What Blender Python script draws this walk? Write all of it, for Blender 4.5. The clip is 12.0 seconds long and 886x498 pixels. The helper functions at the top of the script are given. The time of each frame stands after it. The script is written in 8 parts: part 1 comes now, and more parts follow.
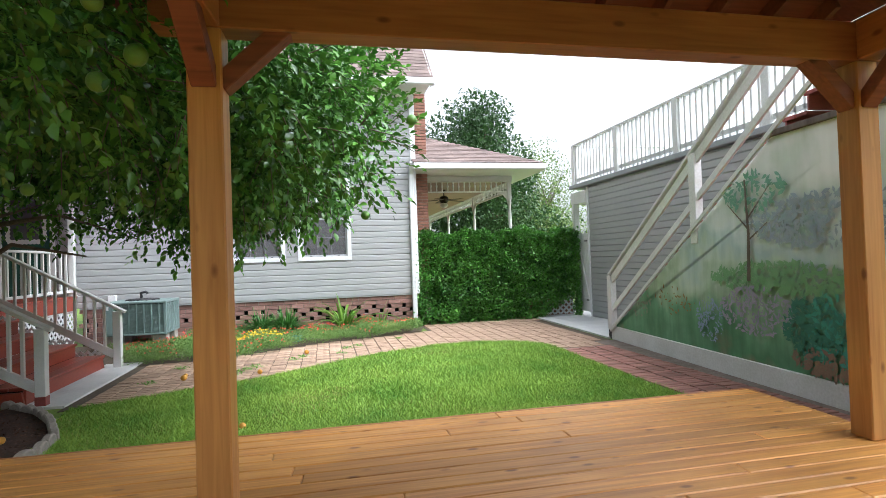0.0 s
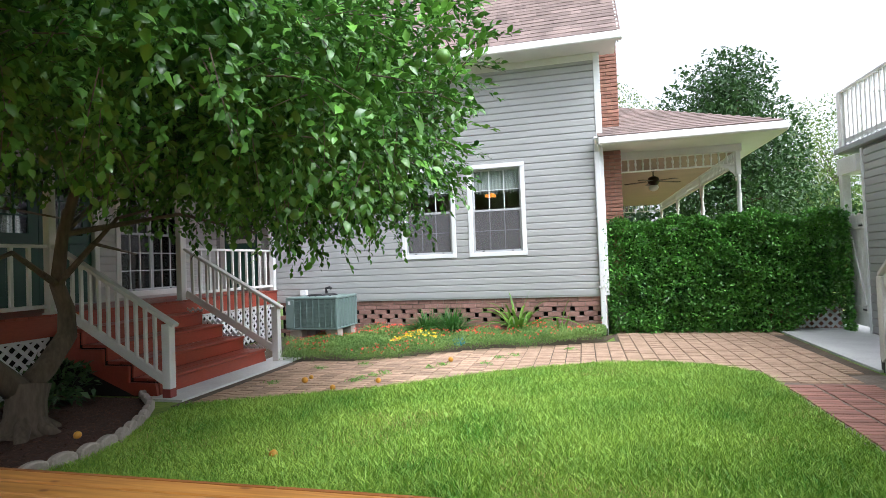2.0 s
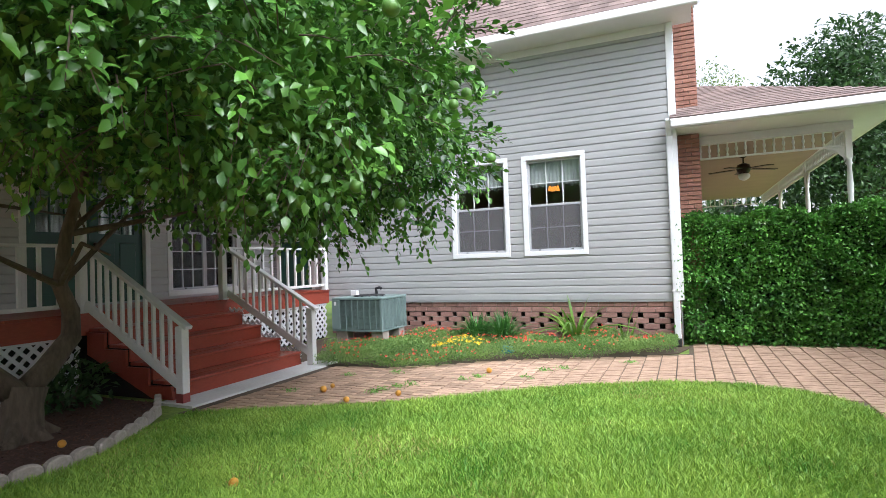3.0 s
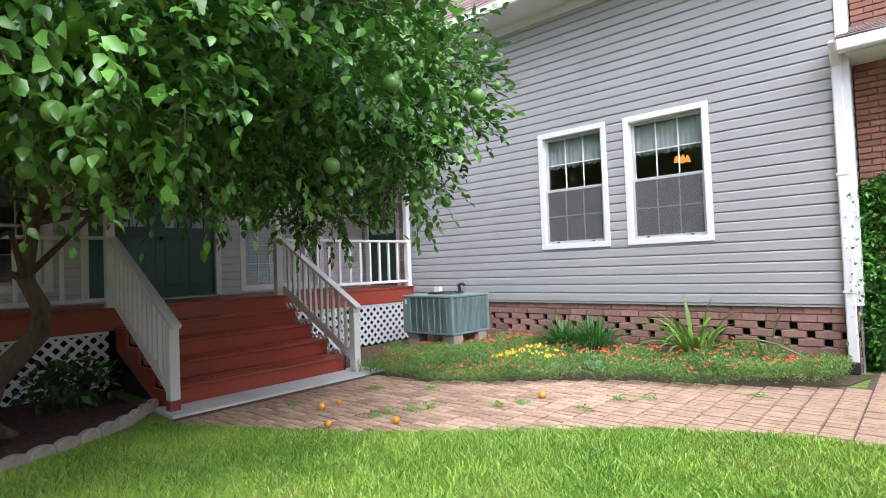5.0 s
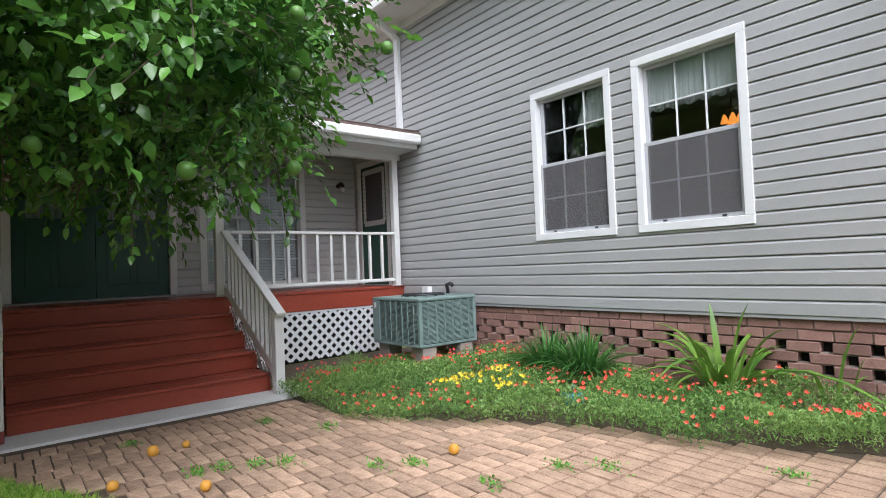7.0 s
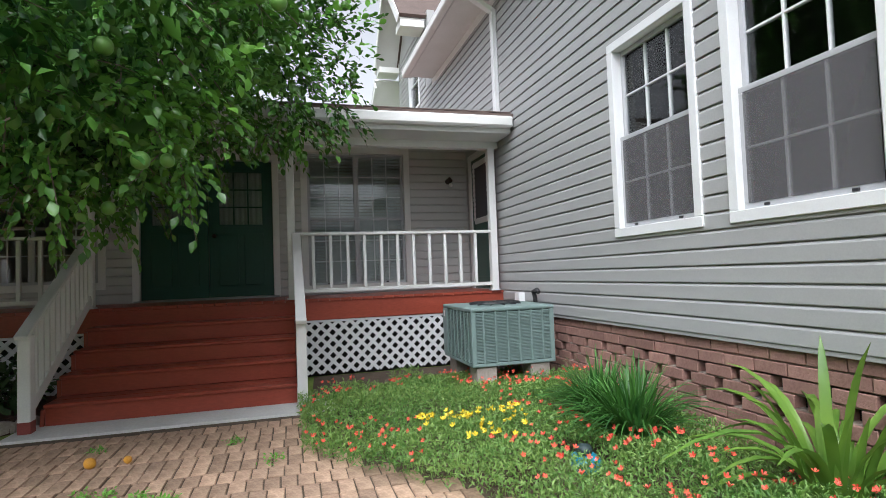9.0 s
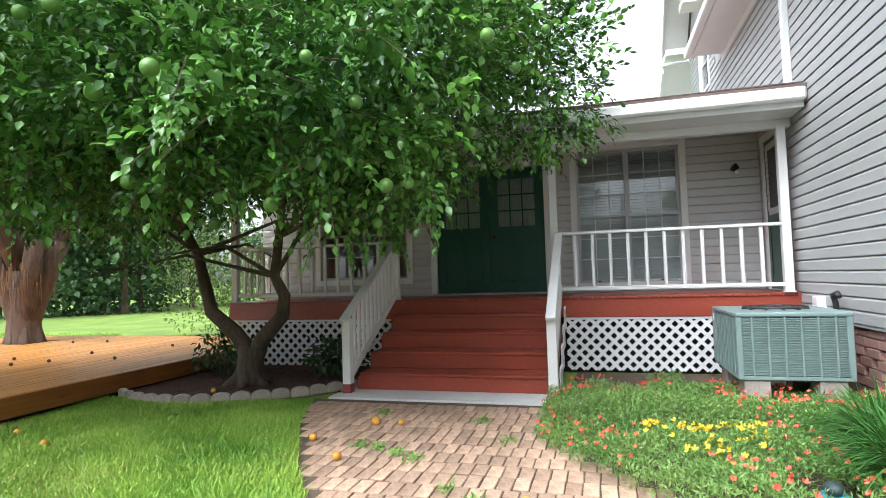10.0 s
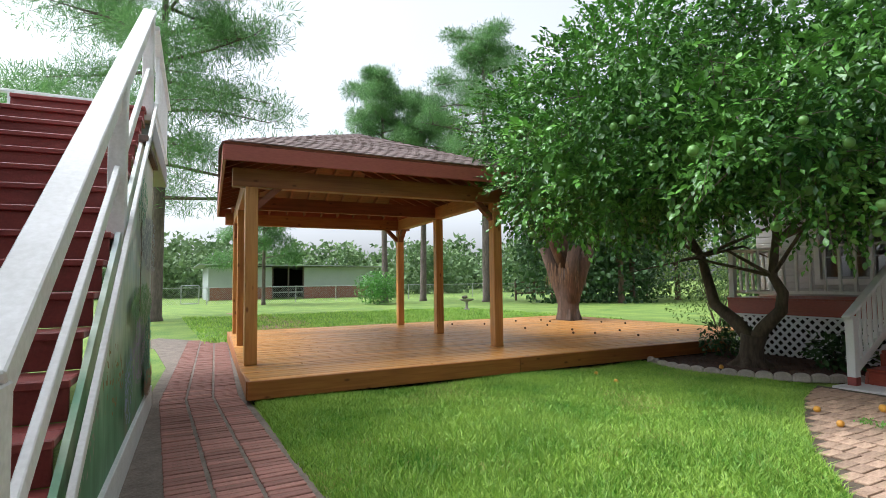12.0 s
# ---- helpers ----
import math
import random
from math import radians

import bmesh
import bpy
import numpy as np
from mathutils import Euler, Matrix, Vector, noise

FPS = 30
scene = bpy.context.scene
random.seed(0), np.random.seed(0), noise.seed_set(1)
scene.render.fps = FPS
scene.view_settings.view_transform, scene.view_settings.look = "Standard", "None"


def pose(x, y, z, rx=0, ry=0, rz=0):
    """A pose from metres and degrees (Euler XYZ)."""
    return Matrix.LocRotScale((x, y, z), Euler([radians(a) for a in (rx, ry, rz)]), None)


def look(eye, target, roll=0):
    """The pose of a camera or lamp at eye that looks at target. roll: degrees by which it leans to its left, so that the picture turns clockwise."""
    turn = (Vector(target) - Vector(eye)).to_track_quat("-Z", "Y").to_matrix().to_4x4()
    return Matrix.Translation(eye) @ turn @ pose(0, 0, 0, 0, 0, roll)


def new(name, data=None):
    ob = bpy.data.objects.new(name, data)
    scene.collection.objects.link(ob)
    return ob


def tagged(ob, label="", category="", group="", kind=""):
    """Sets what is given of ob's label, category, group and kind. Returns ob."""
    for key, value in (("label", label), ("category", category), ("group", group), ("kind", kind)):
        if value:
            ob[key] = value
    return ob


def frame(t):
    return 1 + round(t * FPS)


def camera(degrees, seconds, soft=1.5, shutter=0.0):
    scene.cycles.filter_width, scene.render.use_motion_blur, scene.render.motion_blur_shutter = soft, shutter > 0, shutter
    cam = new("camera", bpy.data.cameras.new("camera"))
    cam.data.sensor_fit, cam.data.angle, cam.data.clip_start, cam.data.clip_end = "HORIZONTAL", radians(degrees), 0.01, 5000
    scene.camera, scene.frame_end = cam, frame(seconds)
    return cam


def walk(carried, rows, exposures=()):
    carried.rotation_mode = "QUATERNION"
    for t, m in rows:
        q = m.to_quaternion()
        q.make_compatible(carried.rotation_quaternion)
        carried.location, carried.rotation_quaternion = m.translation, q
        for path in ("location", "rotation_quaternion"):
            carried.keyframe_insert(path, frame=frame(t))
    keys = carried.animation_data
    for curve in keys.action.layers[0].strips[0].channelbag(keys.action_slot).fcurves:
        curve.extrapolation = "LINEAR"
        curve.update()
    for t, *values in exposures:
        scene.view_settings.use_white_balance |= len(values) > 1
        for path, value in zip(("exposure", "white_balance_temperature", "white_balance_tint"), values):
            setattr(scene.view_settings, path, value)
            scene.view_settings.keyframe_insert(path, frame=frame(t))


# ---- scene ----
cam = camera(77.4, 12.0, soft=0.5)
PATH = [
    (0, (0.66, 0.077, 1.522), (1.08, 2.032, 1.556), -1.9),
    (0.5, (1.098, 0.395, 1.504), (1.327, 2.382, 1.54), -1.9),
    (1, (1.515, 0.715, 1.503), (1.426, 2.712, 1.546), -2.1),
    (1.5, (1.898, 1.163, 1.476), (1.632, 3.145, 1.52), -2.1),
    (2, (2.271, 1.608, 1.474), (1.781, 3.547, 1.523), -2.2),
    (2.5, (2.568, 2.079, 1.476), (1.874, 3.953, 1.527), -2.1),
    (3, (2.767, 2.568, 1.489), (1.964, 4.399, 1.54), -2.0),
    (3.2, (2.862, 2.756, 1.501), (1.99, 4.555, 1.554), -2.0),
    (4.8, (3.285, 4.504, 1.442), (1.987, 6.024, 1.506), -2.3),
    (5, (3.294, 4.738, 1.364), (1.971, 6.237, 1.427), -2.2),
    (5.5, (3.317, 5.349, 1.248), (1.974, 6.83, 1.309), -2.3),
    (6, (3.347, 5.952, 1.262), (1.976, 7.407, 1.319), -2.2),
    (6.5, (3.27, 6.579, 1.279), (1.781, 7.913, 1.335), -2.1),
    (6.7, (3.249, 6.79, 1.292), (1.732, 8.093, 1.352), -2.2),
    (8.3, (3.247, 8.526, 1.289), (1.453, 9.406, 1.368), -2.2),
    (8.5, (3.275, 8.785, 1.305), (1.425, 9.542, 1.389), -2.1),
    (9, (3.234, 9.321, 1.291), (1.311, 9.865, 1.378), -2.1),
    (9.5, (3.22, 9.643, 1.303), (1.227, 9.766, 1.4), -1.9),
    (10, (3.459, 9.943, 1.316), (1.535, 9.404, 1.421), -1.7),
    (10.5, (3.873, 10.202, 1.38), (2.079, 9.322, 1.473), -1.4),
    (11, (4.291, 10.426, 1.331), (2.736, 9.172, 1.438), -0.8),
    (11.5, (4.827, 10.662, 1.338), (3.619, 9.073, 1.455), -0.8),
    (12, (5.25, 10.892, 1.371), (4.323, 9.123, 1.489), -0.7),
]
walk(cam, [(t, look(eye, target, roll)) for t, eye, target, roll in PATH],
     exposures=[(0.0, 1.38, 5900, 10), (1.0, 1.34, 5950, 10), (2.5, 1.28, 5950, 12), (5.0, 1.22, 5900, 17), (6.0, 1.0, 5950, 15), (9.0, 0.87, 6050, 11), (9.8, 1.38, 6000, 10), (10.5, 1.86, 5950, 10), (11.0, 1.98, 5950, 10), (11.5, 1.78, 5900, 10), (12.0, 1.0, 5950, 10)])

# ---- light: an overcast sky and a wide, weak sun ----
world = bpy.data.worlds.new("sky")
scene.world = world
world.use_nodes = True
wn, wl = world.node_tree.nodes, world.node_tree.links
sky = wn.new("ShaderNodeTexSky")
sky.sky_type, sky.sun_disc = "NISHITA", False
sky.sun_elevation, sky.sun_rotation = radians(53), radians(122)
sky.air_density, sky.dust_density = 1.0, 4.0
grey = wn.new("ShaderNodeHueSaturation")
grey.inputs["Saturation"].default_value = 0.12
cloud = wn.new("ShaderNodeTexNoise")
cloud.inputs["Scale"].default_value, cloud.inputs["Detail"].default_value = 2.2, 5.0
cloud_ramp = wn.new("ShaderNodeMapRange")
cloud_ramp.inputs["To Min"].default_value, cloud_ramp.inputs["To Max"].default_value = 0.92, 1.08
cloud_mul = wn.new("ShaderNodeMixRGB")
cloud_mul.blend_type, cloud_mul.inputs[0].default_value = "MULTIPLY", 1.0
wl.new(sky.outputs[0], grey.inputs["Color"])
wl.new(cloud.outputs[0], cloud_ramp.inputs[0])
wl.new(grey.outputs[0], cloud_mul.inputs[1])
wl.new(cloud_ramp.outputs[0], cloud_mul.inputs[2])
wl.new(cloud_mul.outputs[0], wn["Background"].inputs["Color"])
wn["Background"].inputs["Strength"].default_value = 0.15
sun = new("sun", bpy.data.lights.new("sun", "SUN"))
sun.data.energy, sun.data.angle, sun.data.color = 1.75, radians(55), (1.0, 0.985, 0.96)
sun.matrix_world = look((9, -1.2, 13.5), (0, 3, 0))


# ---- materials ----
def mat(name, col, col2=None, scale=6.0, fine=60.0, mix=0.5, rough=0.6, bump=0.15, metal=0.0, spread=0.0, stretch=(1, 1, 1), spec=0.5, coat=0.0):
    """Two-scale noise between two colours, with relief; spread varies it from object to object."""
    m = bpy.data.materials.new(name)
    m.use_nodes = True
    n, l = m.node_tree.nodes, m.node_tree.links
    b = n["Principled BSDF"]
    co = n.new("ShaderNodeTexCoord")
    mp = n.new("ShaderNodeMapping")
    mp.inputs["Scale"].default_value = stretch
    l.new(co.outputs["Object"], mp.inputs[0])
    n1, n2 = n.new("ShaderNodeTexNoise"), n.new("ShaderNodeTexNoise")
    n1.inputs["Scale"].default_value, n1.inputs["Detail"].default_value = scale, 4.0
    n2.inputs["Scale"].default_value, n2.inputs["Detail"].default_value = fine, 6.0
    l.new(mp.outputs[0], n1.inputs["Vector"])
    l.new(mp.outputs[0], n2.inputs["Vector"])
    add = n.new("ShaderNodeMath")
    add.operation = "ADD"
    l.new(n1.outputs[0], add.inputs[0])
    l.new(n2.outputs[0], add.inputs[1])
    r = n.new("ShaderNodeMapRange")
    r.inputs["From Min"].default_value, r.inputs["From Max"].default_value = 1.0 - 0.45 * (1 - mix) - 0.1, 1.0 + 0.45 * mix + 0.1
    l.new(add.outputs[0], r.inputs[0])
    mx = n.new("ShaderNodeMixRGB")
    c2 = col2 or tuple(c * 0.75 for c in col)
    mx.inputs[1].default_value, mx.inputs[2].default_value = (*col, 1), (*c2, 1)
    l.new(r.outputs[0], mx.inputs[0])
    out = mx.outputs[0]
    if spread:
        info, hsv, vr = n.new("ShaderNodeObjectInfo"), n.new("ShaderNodeHueSaturation"), n.new("ShaderNodeMapRange")
        vr.inputs["To Min"].default_value, vr.inputs["To Max"].default_value = 1 - spread, 1 + spread
        l.new(info.outputs["Random"], vr.inputs[0])
        l.new(vr.outputs[0], hsv.inputs["Value"])
        l.new(out, hsv.inputs["Color"])
        out = hsv.outputs[0]
    l.new(out, b.inputs["Base Color"])
    b.inputs["Roughness"].default_value, b.inputs["Metallic"].default_value = rough, metal
    b.inputs["Specular IOR Level"].default_value = spec
    b.inputs["Coat Weight"].default_value = coat
    if bump:
        bp = n.new("ShaderNodeBump")
        bp.inputs["Strength"].default_value, bp.inputs["Distance"].default_value = bump, 0.01
        l.new(n2.outputs[0], bp.inputs["Height"])
        l.new(bp.outputs[0], b.inputs["Normal"])
    return m


def wood(name, light, dark, axis, spread=0.12, rough=0.45, knots=True, coat=0.0):
    """Stained softwood: grain along an axis, scattered knots."""
    m = bpy.data.materials.new(name)
    m.use_nodes = True
    n, l = m.node_tree.nodes, m.node_tree.links
    b = n["Principled BSDF"]
    co, info = n.new("ShaderNodeTexCoord"), n.new("ShaderNodeObjectInfo")
    off = n.new("ShaderNodeVectorMath")
    off.operation = "MULTIPLY_ADD"
    l.new(info.outputs["Random"], off.inputs[0])
    off.inputs[1].default_value = (13.0, 7.0, 29.0)
    l.new(co.outputs["Object"], off.inputs[2])
    mp = n.new("ShaderNodeMapping")
    s = [28.0, 28.0, 28.0]
    s[axis] = 1.6
    mp.inputs["Scale"].default_value = s
    l.new(off.outputs[0], mp.inputs[0])
    grain = n.new("ShaderNodeTexNoise")
    grain.inputs["Scale"].default_value, grain.inputs["Detail"].default_value, grain.inputs["Distortion"].default_value = 1.0, 7.0, 0.6
    l.new(mp.outputs[0], grain.inputs["Vector"])
    broad = n.new("ShaderNodeTexNoise")
    broad.inputs["Scale"].default_value = 1.3
    l.new(off.outputs[0], broad.inputs["Vector"])
    mp2 = n.new("ShaderNodeMapping")
    s2 = [7.0, 7.0, 7.0]
    s2[axis] = 3.2
    mp2.inputs["Scale"].default_value = s2
    l.new(off.outputs[0], mp2.inputs[0])
    vor = n.new("ShaderNodeTexVoronoi")
    vor.inputs["Scale"].default_value = 1.0
    l.new(mp2.outputs[0], vor.inputs["Vector"])
    kn = n.new("ShaderNodeMapRange")
    kn.inputs["From Min"].default_value, kn.inputs["From Max"].default_value = 0.07, 0.16
    kn.inputs["To Min"].default_value, kn.inputs["To Max"].default_value = 0.85, 0.0
    l.new(vor.outputs["Distance"], kn.inputs[0])
    gr = n.new("ShaderNodeMapRange")
    gr.inputs["From Min"].default_value, gr.inputs["From Max"].default_value = 0.35, 0.72
    l.new(grain.outputs[0], gr.inputs[0])
    mx = n.new("ShaderNodeMixRGB")
    mx.inputs[1].default_value, mx.inputs[2].default_value = (*light, 1), (*dark, 1)
    l.new(gr.outputs[0], mx.inputs[0])
    mk = n.new("ShaderNodeMixRGB")
    mk.inputs[2].default_value = (dark[0] * 0.42, dark[1] * 0.3, dark[2] * 0.3, 1)
    l.new(mx.outputs[0], mk.inputs[1])
    if knots:
        l.new(kn.outputs[0], mk.inputs[0])
    else:
        mk.inputs[0].default_value = 0.0
    hsv, vr, av = n.new("ShaderNodeHueSaturation"), n.new("ShaderNodeMapRange"), n.new("ShaderNodeMath")
    vr.inputs["To Min"].default_value, vr.inputs["To Max"].default_value = 1 - spread, 1 + spread
    av.operation = "MULTIPLY_ADD"
    l.new(broad.outputs[0], av.inputs[0])
    av.inputs[1].default_value, av.inputs[2].default_value = 0.5, -0.25
    ad = n.new("ShaderNodeMath")
    ad.operation = "ADD"
    l.new(info.outputs["Random"], vr.inputs[0])
    l.new(vr.outputs[0], ad.inputs[0])
    l.new(av.outputs[0], ad.inputs[1])
    l.new(ad.outputs[0], hsv.inputs["Value"])
    l.new(mk.outputs[0], hsv.inputs["Color"])
    l.new(hsv.outputs[0], b.inputs["Base Color"])
    b.inputs["Roughness"].default_value = rough
    b.inputs["Coat Weight"].default_value = coat
    bp = n.new("ShaderNodeBump")
    bp.inputs["Strength"].default_value, bp.inputs["Distance"].default_value = 0.25, 0.004
    l.new(grain.outputs[0], bp.inputs["Height"])
    l.new(bp.outputs[0], b.inputs["Normal"])
    return m


def leafy(name, a, b2, rough=0.45, thin=0.25, scale=0.8):
    """Foliage: colour by leaf and by clump, some light passing through."""
    m = bpy.data.materials.new(name)
    m.use_nodes = True
    n, l = m.node_tree.nodes, m.node_tree.links
    b = n["Principled BSDF"]
    geo, co, nz = n.new("ShaderNodeNewGeometry"), n.new("ShaderNodeTexCoord"), n.new("ShaderNodeTexNoise")
    nz.inputs["Scale"].default_value = scale
    l.new(co.outputs["Object"], nz.inputs["Vector"])
    md = n.new("ShaderNodeMath")
    md.operation = "MULTIPLY_ADD"
    l.new(geo.outputs["Random Per Island"], md.inputs[0])
    md.inputs[1].default_value = 0.55
    l.new(nz.outputs[0], md.inputs[2])
    r = n.new("ShaderNodeMapRange")
    r.inputs["From Min"].default_value, r.inputs["From Max"].default_value = 0.35, 1.1
    l.new(md.outputs[0], r.inputs[0])
    mx = n.new("ShaderNodeMixRGB")
    mx.inputs[1].default_value, mx.inputs[2].default_value = (*a, 1), (*b2, 1)
    l.new(r.outputs[0], mx.inputs[0])
    l.new(mx.outputs[0], b.inputs["Base Color"])
    b.inputs["Roughness"].default_value = rough
    tr = n.new("ShaderNodeBsdfTranslucent")
    l.new(mx.outputs[0], tr.inputs["Color"])
    ms = n.new("ShaderNodeMixShader")
    ms.inputs[0].default_value = thin
    l.new(b.outputs[0], ms.inputs[1])
    l.new(tr.outputs[0], ms.inputs[2])
    l.new(ms.outputs[0], n["Material Output"].inputs["Surface"])
    return m


def glass_mat(name, tint=(0.9, 0.93, 0.92), rough=0.02):
    """A pane: mostly clear, with Fresnel gloss."""
    m = bpy.data.materials.new(name)
    m.use_nodes = True
    n, l = m.node_tree.nodes, m.node_tree.links
    n.remove(n["Principled BSDF"])
    t, g, f, ms = n.new("ShaderNodeBsdfTransparent"), n.new("ShaderNodeBsdfGlossy"), n.new("ShaderNodeFresnel"), n.new("ShaderNodeMixShader")
    t.inputs[0].default_value = (*tint, 1)
    g.inputs["Roughness"].default_value = rough
    f.inputs[0].default_value = 1.6
    l.new(f.outputs[0], ms.inputs[0])
    l.new(t.outputs[0], ms.inputs[1])
    l.new(g.outputs[0], ms.inputs[2])
    l.new(ms.outputs[0], n["Material Output"].inputs["Surface"])
    return m


def plain_emit(name, col, strength):
    m = bpy.data.materials.new(name)
    m.use_nodes = True
    b = m.node_tree.nodes["Principled BSDF"]
    b.inputs["Base Color"].default_value = (*col, 1)
    b.inputs["Emission Color"].default_value = (*col, 1)
    b.inputs["Emission Strength"].default_value = strength
    return m


M_SIDING = mat("vinyl_siding", (0.415, 0.42, 0.42), (0.36, 0.365, 0.365), 1.2, 90, 0.5, 0.42, 0.05, stretch=(1, 1, 1))
# same siding as the house, coloured lighter to brighten the shaded porch
M_SIDING_PORCH_LIT = mat("lightened_porch_siding", (0.56, 0.56, 0.55), (0.49, 0.49, 0.48), 1.2, 90, 0.5, 0.5, 0.05)
M_WHITE = mat("white_paint", (0.80, 0.80, 0.79), (0.70, 0.70, 0.68), 2.5, 70, 0.4, 0.45, 0.08)
M_WORN_WHITE = mat("weathered_white_paint", (0.80, 0.80, 0.79), (0.62, 0.62, 0.59), 3.0, 40, 0.45, 0.6, 0.2)
M_VINYL = mat("white_vinyl", (0.82, 0.83, 0.84), (0.76, 0.77, 0.78), 2, 80, 0.5, 0.35, 0.03)
M_SASH = mat("grey_window_sash", (0.50, 0.51, 0.53), (0.44, 0.45, 0.47), 4, 80, 0.5, 0.4, 0.02)
M_RED = mat("red_brown_porch_paint", (0.36, 0.068, 0.038), (0.25, 0.047, 0.027), 2.2, 55, 0.5, 0.38, 0.12, stretch=(1, 0.3, 1), spread=0.06)
M_RED_DARK = mat("dark_red_paint", (0.29, 0.06, 0.05), (0.20, 0.042, 0.036), 3, 60, 0.5, 0.5, 0.12, spread=0.1)
M_FASCIA = mat("red_stained_fascia", (0.34, 0.09, 0.06), (0.25, 0.06, 0.04), 2, 50, 0.5, 0.55, 0.12, stretch=(0.3, 0.3, 1))
M_BRICK = mat("foundation_brick", (0.36, 0.205, 0.17), (0.25, 0.135, 0.11), 9, 70, 0.5, 0.85, 0.5, spread=0.22)
M_CHIMNEY = mat("chimney_brick", (0.38, 0.19, 0.13), (0.27, 0.13, 0.095), 9, 70, 0.5, 0.85, 0.5, spread=0.2)
M_MORTAR = mat("mortar", (0.36, 0.30, 0.26), (0.27, 0.22, 0.19), 8, 90, 0.5, 0.95, 0.5)
# near-black colour standing in for deep shade in hollows
M_SHADE_BLACK = mat("painted_shade_black", (0.012, 0.011, 0.010), (0.02, 0.018, 0.016), 4, 30, 0.5, 0.95, 0.1)
M_PAVER = mat("tan_brick_paver", (0.50, 0.345, 0.24), (0.27, 0.175, 0.12), 7, 55, 0.5, 0.85, 0.8, spread=0.26)
M_PAVER_RED = mat("red_brick_paver", (0.36, 0.16, 0.125), (0.24, 0.13, 0.10), 6, 55, 0.5, 0.85, 0.6, spread=0.25)
M_SAND = mat("joint_sand", (0.13, 0.095, 0.065), (0.075, 0.058, 0.04), 6, 50, 0.5, 0.95, 0.6)
M_SAND_GREY = mat("grey_joint_mortar", (0.25, 0.205, 0.165), (0.12, 0.095, 0.075), 5, 50, 0.5, 0.95, 0.6)
M_CONCRETE = mat("pale_concrete", (0.70, 0.70, 0.69), (0.56, 0.555, 0.55), 2.2, 45, 0.45, 0.8, 0.25)
M_EDGING = mat("edging_concrete", (0.40, 0.35, 0.31), (0.26, 0.23, 0.20), 6, 50, 0.5, 0.9, 0.5, spread=0.1)
M_GRASS_SOIL = mat("grass_thatch", (0.05, 0.14, 0.015), (0.25, 0.33, 0.055), 0.9, 22, 0.5, 0.9, 0.6)
M_MULCH = mat("bark_mulch", (0.085, 0.040, 0.028), (0.035, 0.018, 0.013), 9, 60, 0.5, 0.95, 1.0)
M_SOIL = mat("bed_soil", (0.06, 0.045, 0.03), (0.10, 0.07, 0.045), 5, 50, 0.5, 0.95, 0.8)
M_DECK = wood("deck_cedar", (0.63, 0.305, 0.075), (0.40, 0.16, 0.033), 0, 0.18, 0.42, True, 0.0)
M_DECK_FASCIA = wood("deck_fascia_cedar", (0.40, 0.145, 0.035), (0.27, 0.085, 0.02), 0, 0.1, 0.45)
M_POST = wood("post_cedar", (0.61, 0.30, 0.088), (0.45, 0.19, 0.048), 2, 0.08, 0.45)
# cross beams: the cedar of the long beams, darkened for shade under the roof
M_BEAM_SHADED = wood("shaded_beam_cedar", (0.37, 0.145, 0.05), (0.26, 0.09, 0.032), 0, 0.08, 0.5)
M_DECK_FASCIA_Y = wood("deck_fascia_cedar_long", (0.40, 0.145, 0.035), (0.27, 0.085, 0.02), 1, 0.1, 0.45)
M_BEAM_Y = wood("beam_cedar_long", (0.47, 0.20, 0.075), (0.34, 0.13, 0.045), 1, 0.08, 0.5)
# dark red stain, taken a little darker for the shade under the roof
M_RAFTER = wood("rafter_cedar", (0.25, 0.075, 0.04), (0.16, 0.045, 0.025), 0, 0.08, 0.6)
M_SHINGLE = mat("brown_shingles", (0.20, 0.145, 0.125), (0.12, 0.09, 0.08), 7, 80, 0.5, 0.9, 0.5, spread=0.25)
M_DOOR = mat("green_door_paint", (0.018, 0.088, 0.06), (0.013, 0.066, 0.045), 2, 60, 0.5, 0.35, 0.05)
M_GLASS = glass_mat("window_glass")
M_SCREEN = mat("insect_screen", (0.10, 0.10, 0.115), (0.075, 0.075, 0.085), 3, 300, 0.5, 0.6, 0.1)
M_BLIND = mat("white_blind", (0.80, 0.81, 0.83), (0.58, 0.59, 0.62), 3, 60, 0.5, 0.5, 0.02)
M_ROOM = mat("dim_room_wall", (0.62, 0.56, 0.50), (0.5, 0.45, 0.4), 1, 20, 0.5, 0.9, 0.0)
M_CURTAIN = mat("white_valance_cloth", (0.70, 0.72, 0.72), (0.60, 0.62, 0.62), 5, 120, 0.5, 0.9, 0.1)
M_CURTAIN_DARK = mat("floral_border", (0.10, 0.11, 0.10), (0.5, 0.5, 0.5), 30, 60, 0.5, 0.9, 0.0)
M_AC = mat("green_grey_metal", (0.20, 0.275, 0.265), (0.16, 0.225, 0.215), 3, 80, 0.5, 0.45, 0.05)
M_AC_DARK = mat("dark_coil", (0.03, 0.055, 0.055), (0.02, 0.035, 0.035), 6, 90, 0.5, 0.6, 0.1)
M_BLACK = mat("black_plastic", (0.018, 0.018, 0.02), (0.03, 0.03, 0.032), 6, 80, 0.5, 0.5, 0.05)
M_BARK = mat("citrus_bark", (0.15, 0.115, 0.082), (0.06, 0.046, 0.033), 5, 30, 0.5, 0.9, 0.9, stretch=(1, 1, 0.3))
M_BARK_OAK = mat("rough_bark", (0.16, 0.10, 0.07), (0.05, 0.033, 0.024), 6, 22, 0.5, 0.95, 1.0, stretch=(1, 1, 0.18))
